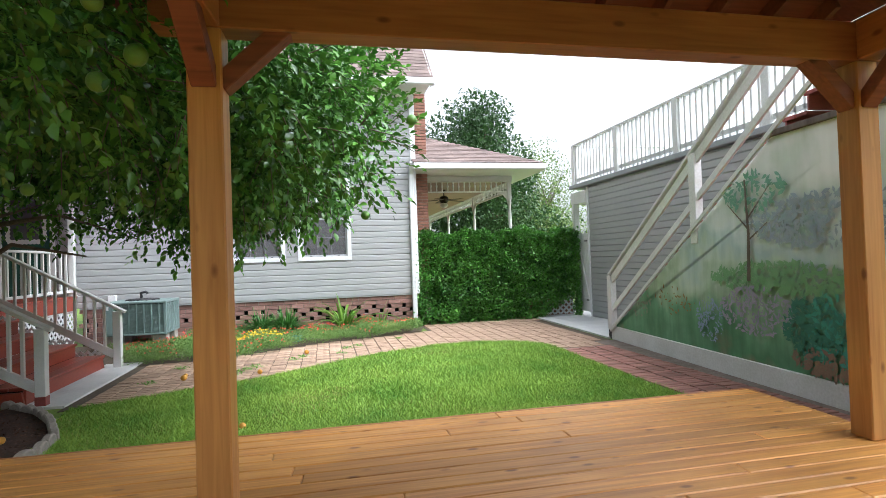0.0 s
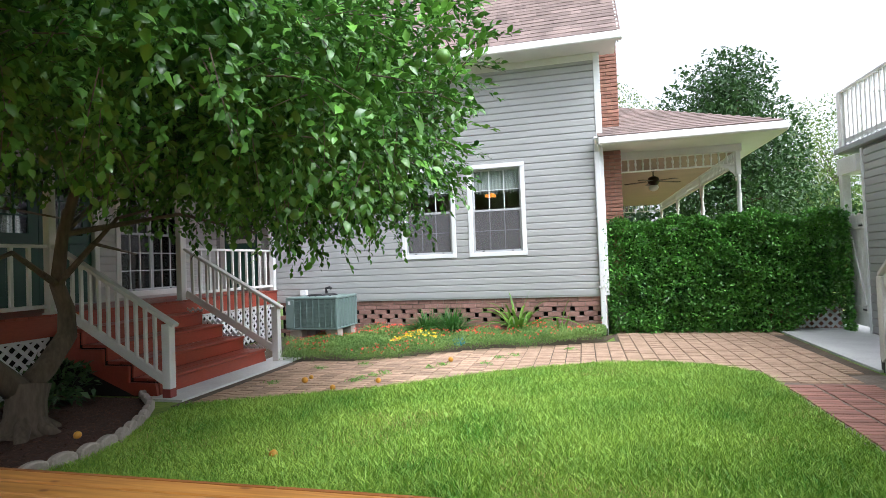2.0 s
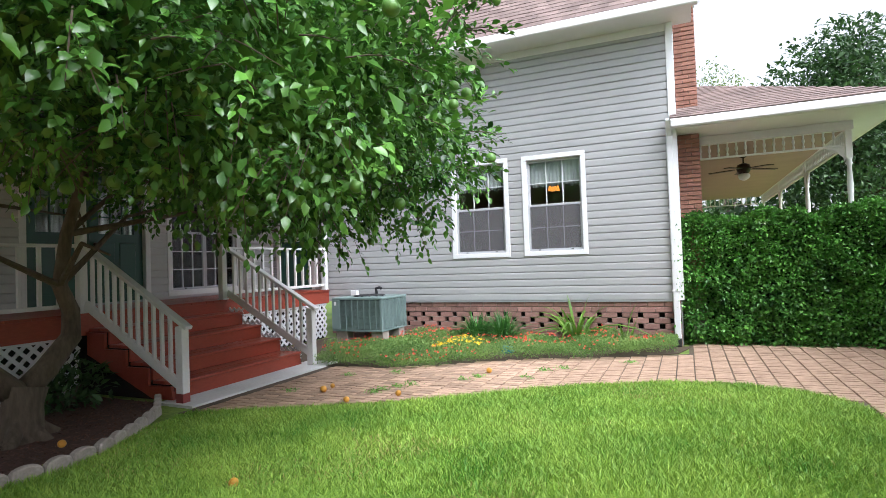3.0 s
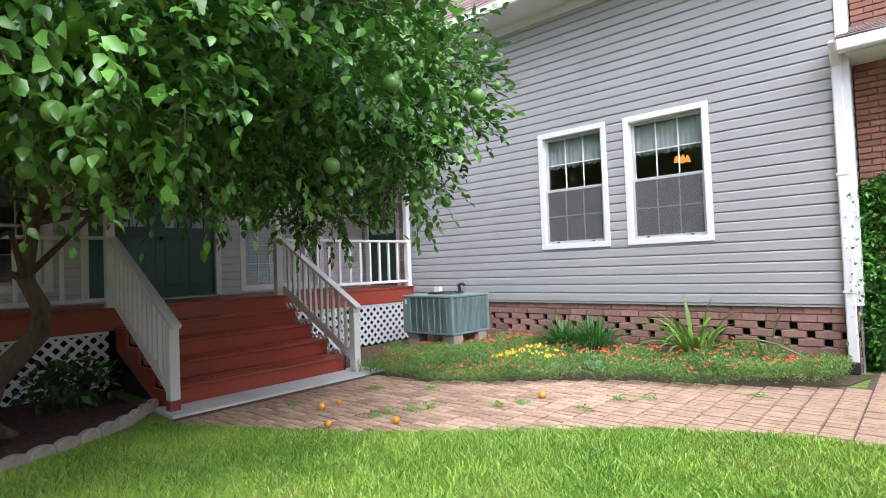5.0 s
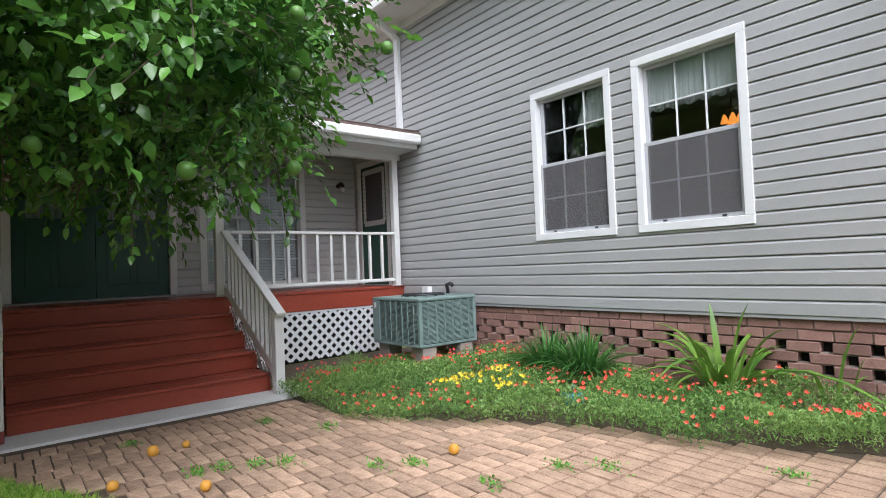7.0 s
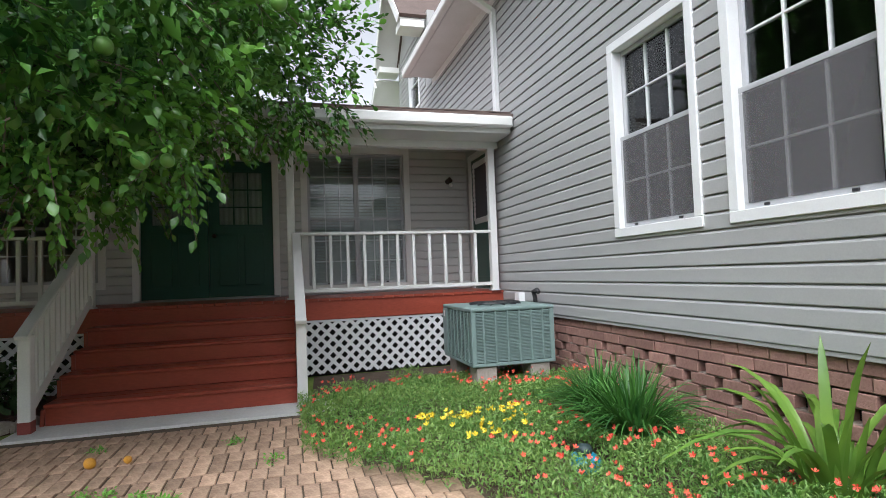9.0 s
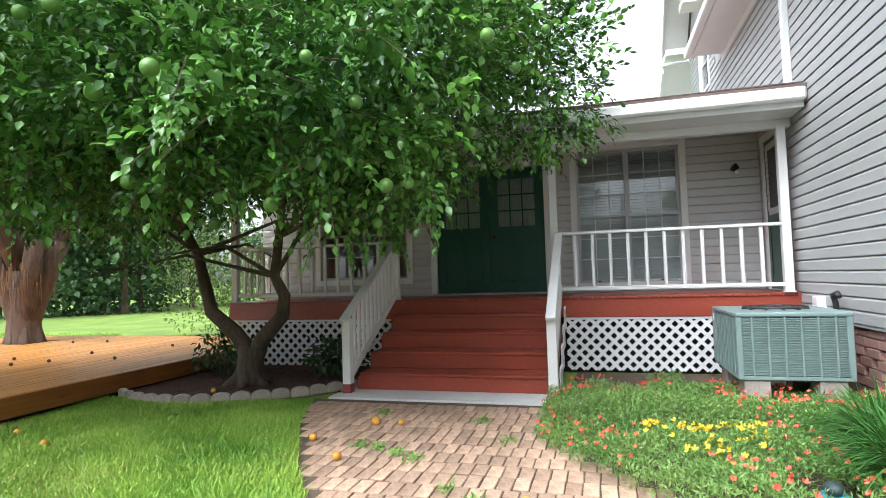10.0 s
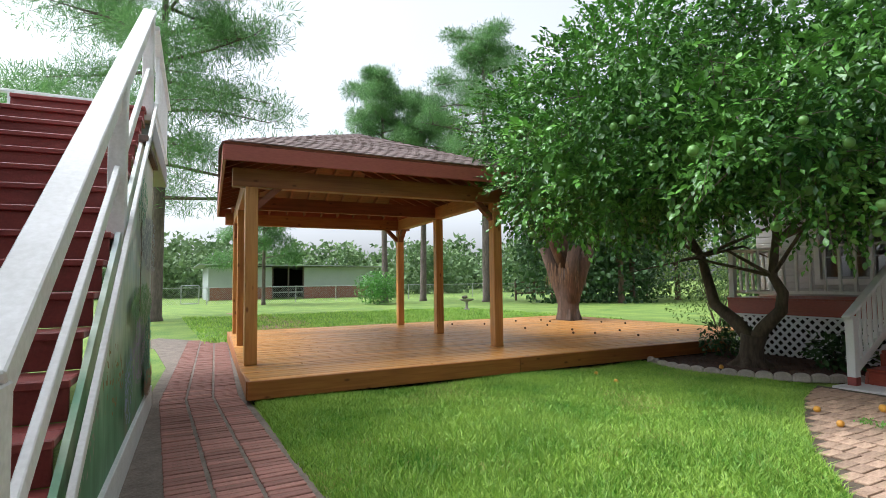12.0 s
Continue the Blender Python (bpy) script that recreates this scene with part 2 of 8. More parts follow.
M_BARK_PINE = mat("pine_bark", (0.19, 0.15, 0.135), (0.09, 0.07, 0.06), 4, 16, 0.5, 0.95, 1.0, stretch=(1, 1, 0.3))
M_CITRUS = leafy("citrus_leaves", (0.013, 0.062, 0.013), (0.125, 0.305, 0.045), 0.27, 0.14)
M_CITRUS_NEW = leafy("young_citrus_leaves", (0.09, 0.27, 0.03), (0.20, 0.46, 0.07), 0.3, 0.25)
M_HEDGE = leafy("hedge_leaves", (0.03, 0.125, 0.022), (0.17, 0.43, 0.07), 0.28, 0.25, 2.6)
M_BLADE = leafy("grass_blades", (0.08, 0.25, 0.018), (0.42, 0.60, 0.10), 0.5, 0.28, 1.2)
M_STRAP = leafy("strap_leaves", (0.045, 0.155, 0.022), (0.27, 0.43, 0.065), 0.35, 0.3, 3)
M_LIRIOPE = leafy("grassy_leaves", (0.02, 0.09, 0.02), (0.09, 0.24, 0.045), 0.35, 0.25, 3)
M_GROUNDCOVER = leafy("portulaca_leaves", (0.075, 0.20, 0.038), (0.25, 0.39, 0.10), 0.5, 0.3, 2)
M_OAKLEAF = leafy("dark_tree_leaves", (0.018, 0.055, 0.018), (0.06, 0.13, 0.035), 0.5, 0.2, 0.5)
M_LIGHTLEAF = leafy("pale_tree_leaves", (0.10, 0.17, 0.04), (0.22, 0.31, 0.09), 0.5, 0.35, 0.4)
# far foliage, its green lightened to paint in the haze
M_FARLEAF = leafy("far_tree_leaves", (0.08, 0.15, 0.06), (0.20, 0.30, 0.12), 0.6, 0.25, 0.15)
M_PINE = leafy("pine_needles", (0.08, 0.19, 0.06), (0.20, 0.37, 0.13), 0.6, 0.3, 0.6)
M_FRUIT_GREEN = mat("green_citrus_peel", (0.12, 0.27, 0.05), (0.09, 0.20, 0.035), 20, 220, 0.5, 0.4, 0.15)
M_FRUIT = mat("yellow_citrus_peel", (0.68, 0.36, 0.04), (0.52, 0.22, 0.03), 14, 200, 0.5, 0.45, 0.2)
M_PETAL_RED = mat("red_petals", (0.72, 0.07, 0.05), (0.80, 0.16, 0.09), 8, 90, 0.5, 0.6, 0.0)
M_PETAL_YELLOW = mat("yellow_petals", (0.80, 0.62, 0.03), (0.75, 0.50, 0.02), 8, 90, 0.5, 0.6, 0.0)
M_STEEL = mat("galvanised_steel", (0.42, 0.43, 0.44), (0.34, 0.35, 0.36), 8, 90, 0.5, 0.45, 0.05, metal=0.6)
M_SHEETMETAL = mat("pale_sheet_metal", (0.42, 0.45, 0.45), (0.36, 0.39, 0.39), 1, 20, 0.5, 0.6, 0.05)
M_BARNRED = mat("faded_red_block", (0.33, 0.13, 0.10), (0.25, 0.10, 0.08), 1, 15, 0.5, 0.85, 0.1)
M_BRASS = mat("dark_bronze", (0.06, 0.04, 0.03), (0.04, 0.03, 0.02), 6, 80, 0.5, 0.4, 0.05, metal=0.6)
M_BLUE = mat("blue_turquoise_glaze", (0.02, 0.30, 0.45), (0.01, 0.16, 0.28), 25, 90, 0.5, 0.3, 0.0)
M_GLOBE = mat("frosted_glass_globe", (0.85, 0.84, 0.80), (0.80, 0.79, 0.75), 3, 50, 0.5, 0.4, 0.0)
M_LAMP = plain_emit("warm_lamp_glow", (1.0, 0.33, 0.05), 0.65)
M_DECKGREY = mat("grey_deck_edge", (0.36, 0.38, 0.39), (0.28, 0.30, 0.31), 2, 50, 0.5, 0.6, 0.05)


# ---- geometry helpers ----
def cube(bm, x0, x1, y0, y1, z0, z1):
    v = [bm.verts.new((x, y, z)) for z in (z0, z1) for y in (y0, y1) for x in (x0, x1)]
    for f in ((0, 2, 3, 1), (4, 5, 7, 6), (0, 1, 5, 4), (2, 6, 7, 3), (0, 4, 6, 2), (1, 3, 7, 5)):
        bm.faces.new([v[i] for i in f])


def bar(bm, a, b, w, h, up=(0, 0, 1)):
    """A beam from a to b, w wide and h high."""
    a, b = Vector(a), Vector(b)
    d = (b - a).normalized()
    s = d.cross(Vector(up))
    s = s.normalized() if s.length > 1e-5 else Vector((1, 0, 0))
    u = s.cross(d).normalized()
    v = [bm.verts.new(p + s * (i * w / 2) + u * (j * h / 2)) for p in (a, b) for j in (-1, 1) for i in (-1, 1)]
    for f in ((0, 1, 3, 2), (4, 6, 7, 5), (0, 4, 5, 1), (2, 3, 7, 6), (0, 2, 6, 4), (1, 5, 7, 3)):
        bm.faces.new([v[i] for i in f])


def soften(bm, r=0.006, seg=1):
    bmesh.ops.recalc_face_normals(bm, faces=bm.faces)
    bmesh.ops.bevel(bm, geom=bm.edges[:], offset=r, segments=seg, affect="EDGES", profile=0.6)
    return bm


def box(x0, x1, y0, y1, z0, z1, r=0.006):
    bm = bmesh.new()
    cube(bm, x0, x1, y0, y1, z0, z1)
    return soften(bm, r) if r else bm


def beam(a, b, w, h, r=0.006, up=(0, 0, 1)):
    bm = bmesh.new()
    bar(bm, a, b, w, h, up)
    return soften(bm, r) if r else bm


def tube(bm, pts, radii, sides=8, cap=True):
    """A tapered tube along points."""
    rings = []
    for i, p in enumerate(pts):
        p = Vector(p)
        d = (Vector(pts[min(i + 1, len(pts) - 1)]) - Vector(pts[max(i - 1, 0)])).normalized()
        s = d.cross(Vector((0.12, 0.97, 0.21))).normalized()
        u = s.cross(d)
        rings.append([bm.verts.new(p + (s * math.cos(2 * math.pi * k / sides) + u * math.sin(2 * math.pi * k / sides)) * radii[i]) for k in range(sides)])
    for a, b in zip(rings, rings[1:]):
        for k in range(sides):
            bm.faces.new((a[k], a[(k + 1) % sides], b[(k + 1) % sides], b[k]))
    if cap:
        bm.faces.new(rings[0][::-1])
        bm.faces.new(rings[-1])


def prism(pts, z0, z1):
    """An upright prism on an outline."""
    bm = bmesh.new()
    lo = [bm.verts.new((x, y, z0)) for x, y in pts]
    hi = [bm.verts.new((x, y, z1)) for x, y in pts]
    bm.faces.new(lo[::-1])
    bm.faces.new(hi)
    for i in range(len(pts)):
        j = (i + 1) % len(pts)
        bm.faces.new((lo[i], lo[j], hi[j], hi[i]))
    bmesh.ops.recalc_face_normals(bm, faces=bm.faces)
    return bm


def solid(pts, thick):
    """A flat sheet through points, given thickness along its normal."""
    bm = bmesh.new()
    p = [Vector(q) for q in pts]
    nrm = (p[1] - p[0]).cross(p[2] - p[0]).normalized() * thick
    a = [bm.verts.new(q) for q in p]
    b = [bm.verts.new(q + nrm) for q in p]
    bm.faces.new(a[::-1])
    bm.faces.new(b)
    for i in range(len(p)):
        j = (i + 1) % len(p)
        bm.faces.new((a[i], a[j], b[j], b[i]))
    bmesh.ops.recalc_face_normals(bm, faces=bm.faces)
    return bm


def to_mesh(name, bm, material, smooth=False):
    me = bpy.data.meshes.new(name)
    bm.to_mesh(me)
    bm.free()
    me.materials.append(material)
    if smooth:
        me.shade_smooth()
    return me


def thing(name, at, label, category, group="", kind=""):
    ob = new(name)
    ob.location = at
    ob.empty_display_size = 0.1
    return tagged(ob, label, category, group, kind)


def origin(ob):
    m = Matrix.Translation(ob.location)
    return origin(ob.parent) @ ob.matrix_parent_inverse @ m if ob.parent else m


def part(name, bm, material, parent, label="", smooth=False):
    """Links a bmesh, in world places, as one mesh under a thing or a part."""
    ob = new(name, to_mesh(name, bm, material, smooth) if isinstance(bm, bmesh.types.BMesh) else bm)
    ob.parent = parent
    ob.matrix_parent_inverse = origin(parent).inverted()
    return tagged(ob, label)


def whole(name, bm, material, label, category="", kind="", group="", smooth=False):
    return tagged(new(name, to_mesh(name, bm, material, smooth)), label, category, group, kind)


def sheet(name, verts, faces, material):
    me = bpy.data.meshes.new(name)
    me.from_pydata(verts, [], faces)
    me.materials.append(material)
    return me


def inside(x, y, poly):
    hit = False
    for (x1, y1), (x2, y2) in zip(poly, poly[1:] + poly[:1]):
        if (y1 > y) != (y2 > y) and x < (x2 - x1) * (y - y1) / (y2 - y1) + x1:
            hit = not hit
    return hit


def leaves(centres, size, width, seed, droop=0.3, normals=None, fold=0.25):
    """Verts and faces for one folded leaf (four triangles in two halves) at each centre."""
    rs = np.random.RandomState(seed)
    c = np.asarray(centres, float)
    n = len(c)
    d = rs.normal(size=(n, 3))
    if normals is not None:
        d = d * 0.55 + np.asarray(normals) * 0.9
    d[:, 2] -= droop
    d /= np.linalg.norm(d, axis=1)[:, None]
    up = rs.normal(size=(n, 3)) * 0.5 + np.array([0, 0, 1.0])
    s = np.cross(d, up)
    s /= np.linalg.norm(s, axis=1)[:, None] + 1e-9
    u = np.cross(s, d)
    L = (size * rs.uniform(0.65, 1.25, n))[:, None]
    W = L * width
    base = c
    mid = c + d * L * 0.5
    tip = c + d * L - u * L * 0.08
    lft = mid + s * W * 0.5 + u * W * fold
    rgt = mid - s * W * 0.5 + u * W * fold
    verts = np.stack([base, lft, tip, rgt, mid], 1).reshape(-1, 3)
    k = np.arange(n)[:, None] * 5
    f = np.concatenate([k + np.array([[0, 4, 1]]), k + np.array([[1, 4, 2]]), k + np.array([[0, 3, 4]]), k + np.array([[3, 2, 4]])])
    return verts, f


def array_mesh(name, verts, faces, material):
    me = bpy.data.meshes.new(name)
    v = np.asarray(verts, np.float32)
    f = np.asarray(faces, np.int32)
    k = f.shape[1]
    me.vertices.add(len(v))
    me.vertices.foreach_set("co", v.ravel())
    me.loops.add(f.size)
    me.loops.foreach_set("vertex_index", f.ravel())
    me.polygons.add(len(f))
    me.polygons.foreach_set("loop_start", np.arange(0, f.size, k, dtype=np.int32))
    me.update(calc_edges=True)
    me.validate()
    me.materials.append(material)
    return me


# ---- outlines of the yard ----
WALL_Y, FACADE_X, PORCH_X, PORCH_Z = 12.31, -5.64, -4.16, 1.02
LAWN = [(-1.8, 4.2), (4.2, 4.2), (4.27, 6.4), (4.25, 8.7), (4.1, 9.05), (3.8, 9.4), (3.3, 9.58), (2.5, 9.48), (1.6, 9.1),
        (0.7, 8.35), (-0.2, 7.77), (-1.2, 7.2), (-2.1, 6.85), (-2.0, 6.15), (-1.68, 5.45), (-1.77, 4.8)]
BED = [(-2.4, 9.52), (-1.9, 9.4), (-1.3, 9.5), (-0.85, 9.78), (-0.25, 10.18), (0.08, 10.47), (0.5, 10.64), (1.3, 10.86), (1.8, 11.09), (2.6, 11.6),
       (2.8, 12.31), (-4.16, 12.31), (-4.16, 9.62)]
TREE_BED = [(-2.6, 6.92), (-2.3, 6.55), (-1.98, 6.1), (-1.72, 5.6), (-1.66, 5.2), (-1.75, 4.7), (-2.0, 4.3), (-4.16, 4.3), (-4.16, 6.95)]
PAD = [(5.62, 12.75), (5.55, 9.1), (6.9, 9.1), (6.9, 12.2), (8.9, 12.2), (8.9, 15.0), (6.4, 15.0)]

# ---- ground ----
ground = whole("ground", prism([(-300, -300), (300, -300), (300, 300), (-300, 300)], -0.3, 0.0), M_GRASS_SOIL, "green lawn grass covering the whole yard and fields", "ground", "structure")


def flat(name, poly, z, material, label, category):
    return whole(name, prism(poly, 0.001, z), material, label, category, "structure")


flat("flower_bed_soil", BED, 0.012, M_SOIL, "dark soil of the flower bed along the house", "soil")
tree_bed = flat("tree_bed_mulch", TREE_BED, 0.05, M_MULCH, "brown bark mulch around the citrus tree", "mulch")
pad = flat("concrete_pad", PAD, 0.03, M_CONCRETE, "pale concrete slab in front of the gate", "pavement")
flat("step_slab", [(-2.75, 7.0), (-2.2, 6.98), (-2.22, 9.75), (-2.75, 9.75)], 0.03, M_CONCRETE, "narrow pale concrete slab under the porch steps", "pavement")
path_tan = whole("brick_path", prism([(-2.2, 6.8), (-1.2, 7.1), (0.7, 8.3), (1.6, 9.05), (3.3, 9.5), (4.1, 8.95), (4.22, 8.4), (5.3, 8.4), (5.5, 8.9),
                  (5.6, 13.1), (5.9, 13.6), (2.75, 13.2), (2.75, 11.6), (1.85, 11.2), (0.5, 10.72), (-0.25, 10.28), (-0.85, 9.86), (-1.3, 9.6), (-2.2, 9.5)], 0.001, 0.008),
                 M_SAND, "curving path of tan brick pavers with sandy joints", "path", "structure")
path_red = whole("side_brick_path", prism([(4.22, 8.4), (4.24, 4.0), (3.86, -0.5), (3.1, -2.2), (5.1, -5.2), (5.7, -4.2), (5.2, -2.5), (5.04, 0.6), (5.35, 4.0), (5.6, 8.9), (5.3, 8.9)], 0.001, 0.009),
                 M_SAND_GREY, "narrow path of weathered red bricks in grey mortar", "path", "structure")
back_path = whole("back_brick_path", prism([(3.0, -4.6), (1.0, -4.6), (0.4, -9.0), (1.4, -17.0), (2.2, -17.0), (1.6, -9.0), (3.6, -5.5)], 0.001, 0.009),
                  M_PAVER_RED, "faded brick path across the back lawn", "path", "structure")


# ---- walls ----
def cells(bm, axis, lo, hi, u0, u1, z0, z1, holes):
    """A wall slab between two planes, cut by rectangular openings."""
    us = sorted({u0, u1, *[h[0] for h in holes], *[h[1] for h in holes]})
    zs = sorted({z0, z1, *[h[2] for h in holes], *[h[3] for h in holes]})
    for a, b in zip(us, us[1:]):
        for c, d in zip(zs, zs[1:]):
            m, n = (a + b) / 2, (c + d) / 2
            if any(h[0] < m < h[1] and h[2] < n < h[3] for h in holes):
                continue
            cube(bm, *((a, b, lo, hi) if axis == "y" else (lo, hi, a, b)), c, d)


def lap_board(axis, plane, out, a, b, c, d):
    """One siding board: a rolled lip below, sloping back upwards."""
    k = min(0.03, (d - c) * 0.4)
    prof = [(0.0, c + 0.014), (0.016, c + 0.014), (0.018, c), (0.025, c - 0.001), (0.027, c + 0.004), (0.026, d - k), (0.02, d - k * 0.6), (0.008, d - k * 0.2), (0.003, d + 0.014), (0.0, d + 0.014)]
    bm = bmesh.new()
    ends = []
    for u in (a, b):
        ends.append([bm.verts.new((u, plane + out * o, z) if axis == "y" else (plane + out * o, u, z)) for o, z in prof])
    n = len(prof)
    for i in range(n):
        j = (i + 1) % n
        bm.faces.new((ends[0][i], ends[0][j], ends[1][j], ends[1][i]))
    bm.faces.new(ends[0][::-1])
    bm.faces.new(ends[1])
    bmesh.ops.recalc_face_normals(bm, faces=bm.faces)
    return bm


def siding(parent, axis, plane, out, u0, u1, z0, z1, holes, material, lap=0.1275):
    z = z0
    while z < z1 - 0.01:
        t = min(z + lap, z1)
        cut = [h for h in holes if h[2] < t - 0.004 and h[3] > z + 0.004]
        us = sorted({u0, u1, *[min(max(h[i], u0), u1) for h in cut for i in (0, 1)]})
        for a, b in zip(us, us[1:]):
            if b - a < 0.01:
                continue
            m = (a + b) / 2
            over = [h for h in cut if h[0] < m < h[1]]
            if not over:
                part("siding_board", lap_board(axis, plane, out, a, b, z, t), material, parent)
            else:
                h = over[0]
                for c, d in ((z, min(t, h[2])), (max(z, h[3]), t)):
                    if d - c > 0.02:
                        part("siding_board", lap_board(axis, plane, out, a, b, c, d), material, parent)
        z = t


W1, W2 = (-1.28, -0.15, 1.56, 3.37), (0.11, 1.24, 1.56, 3.36)
SCREEN_DOOR = (-5.52, -4.50, PORCH_Z, 3.22)
FAR_WIN = (-9.75, -8.7, 5.08, 6.45)


def grow(h, d):
    return (h[0] + d, h[1] - d, h[2] + d, h[3] - d)


north_holes = [grow(W1, 0.05), grow(W2, 0.05), SCREEN_DOOR, FAR_WIN]
bm = bmesh.new()
cells(bm, "y", WALL_Y + 0.001, WALL_Y + 0.16, -7.9, 2.68, 0.77, 5.4, north_holes[:3])
cells(bm, "y", WALL_Y + 0.001, WALL_Y + 0.16, -11.0, -7.9, 0.77, 6.9, north_holes[3:])
wall_north = whole("wall_north", bm, M_SIDING, "house wall clad in pale grey lap siding", "wall", "structure")
siding(wall_north, "y", WALL_Y, -1, -10.95, 2.62, 0.77, 5.34, north_holes, M_SIDING)
siding(wall_north, "y", WALL_Y, -1, -10.95, -8.2, 5.36, 6.9, north_holes, M_SIDING)
part("corner_trim", box(2.60, 2.715, WALL_Y - 0.042, WALL_Y + 0.1, 0.76, 5.3, 0.004), M_VINYL, wall_north)
part("starter_strip", box(-4.1, 2.62, WALL_Y - 0.018, WALL_Y, 0.735, 0.768, 0.003), M_SIDING, wall_north)
bm = bmesh.new()
cells(bm, "x", 2.52, 2.68, WALL_Y + 0.165, 24.0, 0.0, 5.4, [])
wall_east = whole("wall_east", bm, M_SIDING, "grey sided end wall of the house behind the side porch", "wall", "structure")
siding(wall_east, "x", 2.68, 1, WALL_Y + 0.17, 16.5, 0.77, 5.3, [], M_SIDING)

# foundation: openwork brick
# the black backing paints the shade seen through the open brickwork
foundation = whole("foundation_wall", box(-4.1, 2.66, WALL_Y + 0.115, WALL_Y + 0.2, -0.05, 0.735, 0), M_SHADE_BLACK, "openwork brick foundation below the grey siding", "wall", "structure")
BL, BH, BJ = 0.25, 0.082, 0.011



def brick_shape(l, h, d, name, material, seed=0):
    """A worn brick round its centre, with uneven chamfered faces."""
    rs = random.Random(seed)
    bm = bmesh.new()
    cube(bm, -l / 2, l / 2, -d / 2, d / 2, -h / 2, h / 2)
    for v in bm.verts:
        v.co += Vector((rs.uniform(-0.003, 0.003), rs.uniform(-0.003, 0.003), rs.uniform(-0.002, 0.002)))
    soften(bm, 0.005)
    return to_mesh(name, bm, material)


def set_piece(name, me, parent, at, rz=0.0):
    ob = new(name, me)
    ob.parent = parent
    ob.matrix_parent_inverse = origin(parent).inverted()
    ob.location, ob.rotation_euler = at, (0, 0, rz)
    return ob


fb = [brick_shape(BL, BH, 0.1, "brick", M_BRICK, k) for k in range(5)]
fh = [brick_shape(BL * 0.44, BH, 0.1, "brick", M_BRICK, 9 + k) for k in range(2)]
rng = random.Random(3)
for row in range(8):
    zc = 0.735 - BH / 2 - row * (BH + BJ)
    open_row = row in (2, 3, 4)
    pitch = BL + (0.085 if open_row else BJ)
    x = 2.66 - BL / 2 - (pitch / 2 if row % 2 else 0)
    if row % 2 and not open_row:
        set_piece("brick", fh[row % 2], foundation, (2.66 - BL * 0.22, WALL_Y + 0.06, zc))
    while x > -4.0:
        set_piece("brick", rng.choice(fb), foundation, (x, WALL_Y + 0.06 + rng.uniform(-0.004, 0.004), zc))
        x -= pitch
bm = bmesh.new()
for row in range(8):
    if row not in (2, 3, 4):
        cube(bm, -4.0, 2.65, WALL_Y + 0.03, WALL_Y + 0.1, 0.735 - (row + 1) * (BH + BJ), 0.735 - row * (BH + BJ))
    else:
        zj = 0.735 - row * (BH + BJ)
        cube(bm, -4.0, 2.65, WALL_Y + 0.03, WALL_Y + 0.1, zj - 0.001, zj + BJ)
cube(bm, -4.0, 2.65, WALL_Y + 0.03, WALL_Y + 0.1, 0.735 - 5 * (BH + BJ) - 0.001, 0.735 - 5 * (BH + BJ) + 0.011)
part("mortar_joint", bm, M_MORTAR, foundation)

# facade behind the porch
DOOR = (7.2, 9.2, PORCH_Z, 3.12)
PW = (9.55, 11.29, 1.07, 3.36)
PW_L = (5.0, 6.85, 1.23, 3.0)
west_holes = [DOOR, grow(PW, 0.05), grow(PW_L, 0.05)]
bm = bmesh.new()
cells(bm, "x", FACADE_X - 0.16, FACADE_X - 0.001, 3.9, WALL_Y, 0.0, 3.75, west_holes)
wall_west = whole("wall_west", bm, M_SIDING_PORCH_LIT, "porch wall clad in grey lap siding, coloured lighter against the shade", "wall", "structure")
siding(wall_west, "x", FACADE_X, 1, 3.9, WALL_Y - 0.02, PORCH_Z + 0.02, 3.5, west_holes, M_SIDING_PORCH_LIT)
bm = bmesh.new()
cells(bm, "y", 3.9, 4.05, -14.0, FACADE_X - 0.165, 0.0, 3.75, [])
wall_south = whole("wall_south", bm, M_SIDING_PORCH_LIT, "grey sided end wall of the low wing", "wall", "structure")

# rooms behind the windows
room = bmesh.new()
for a in ((-3.0, 2.4, 17.0, 17.1, 0.9, 4.0), (-3.1, -3.0, WALL_Y + 0.17, 17.1, 0.9, 4.0), (2.4, 2.5, WALL_Y + 0.17, 17.1, 0.9, 4.0),
          (-3.1, 2.5, WALL_Y + 0.17, 17.1, 0.8, 0.9), (-3.1, 2.5, WALL_Y + 0.17, 17.1, 4.0, 4.1)):
    cube(room, *a)
whole("room_walls", room, M_ROOM, "dim brown walls of the room behind the windows", "room", "structure")
room = bmesh.new()
for a in ((-9.0, -8.9, 4.06, WALL_Y, 0.9, 3.6), (-9.0, FACADE_X - 0.17, 4.06, 4.12, 0.9, 3.6), (-9.0, FACADE_X - 0.17, 12.2, 12.3, 0.9, 3.6),
          (-9.0, FACADE_X - 0.17, 4.06, 12.3, 0.8, 0.9), (-9.0, FACADE_X - 0.17, 4.06, 12.3, 3.6, 3.7)):
    cube(room, *a)
whole("hall_walls", room, M_ROOM, "dim walls of the hall behind the porch", "room", "structure")


# ---- windows and doors ----
def rect(axis, plane, out, d0, d1, a, b, c, d, r=0.004):
    """A box on a wall: from d0 to d1 in front of its plane."""
    p, q = sorted((plane + out * d0, plane + out * d1))
    return box(a, b, p, q, c, d, r) if axis == "y" else box(p, q, a, b, c, d, r)


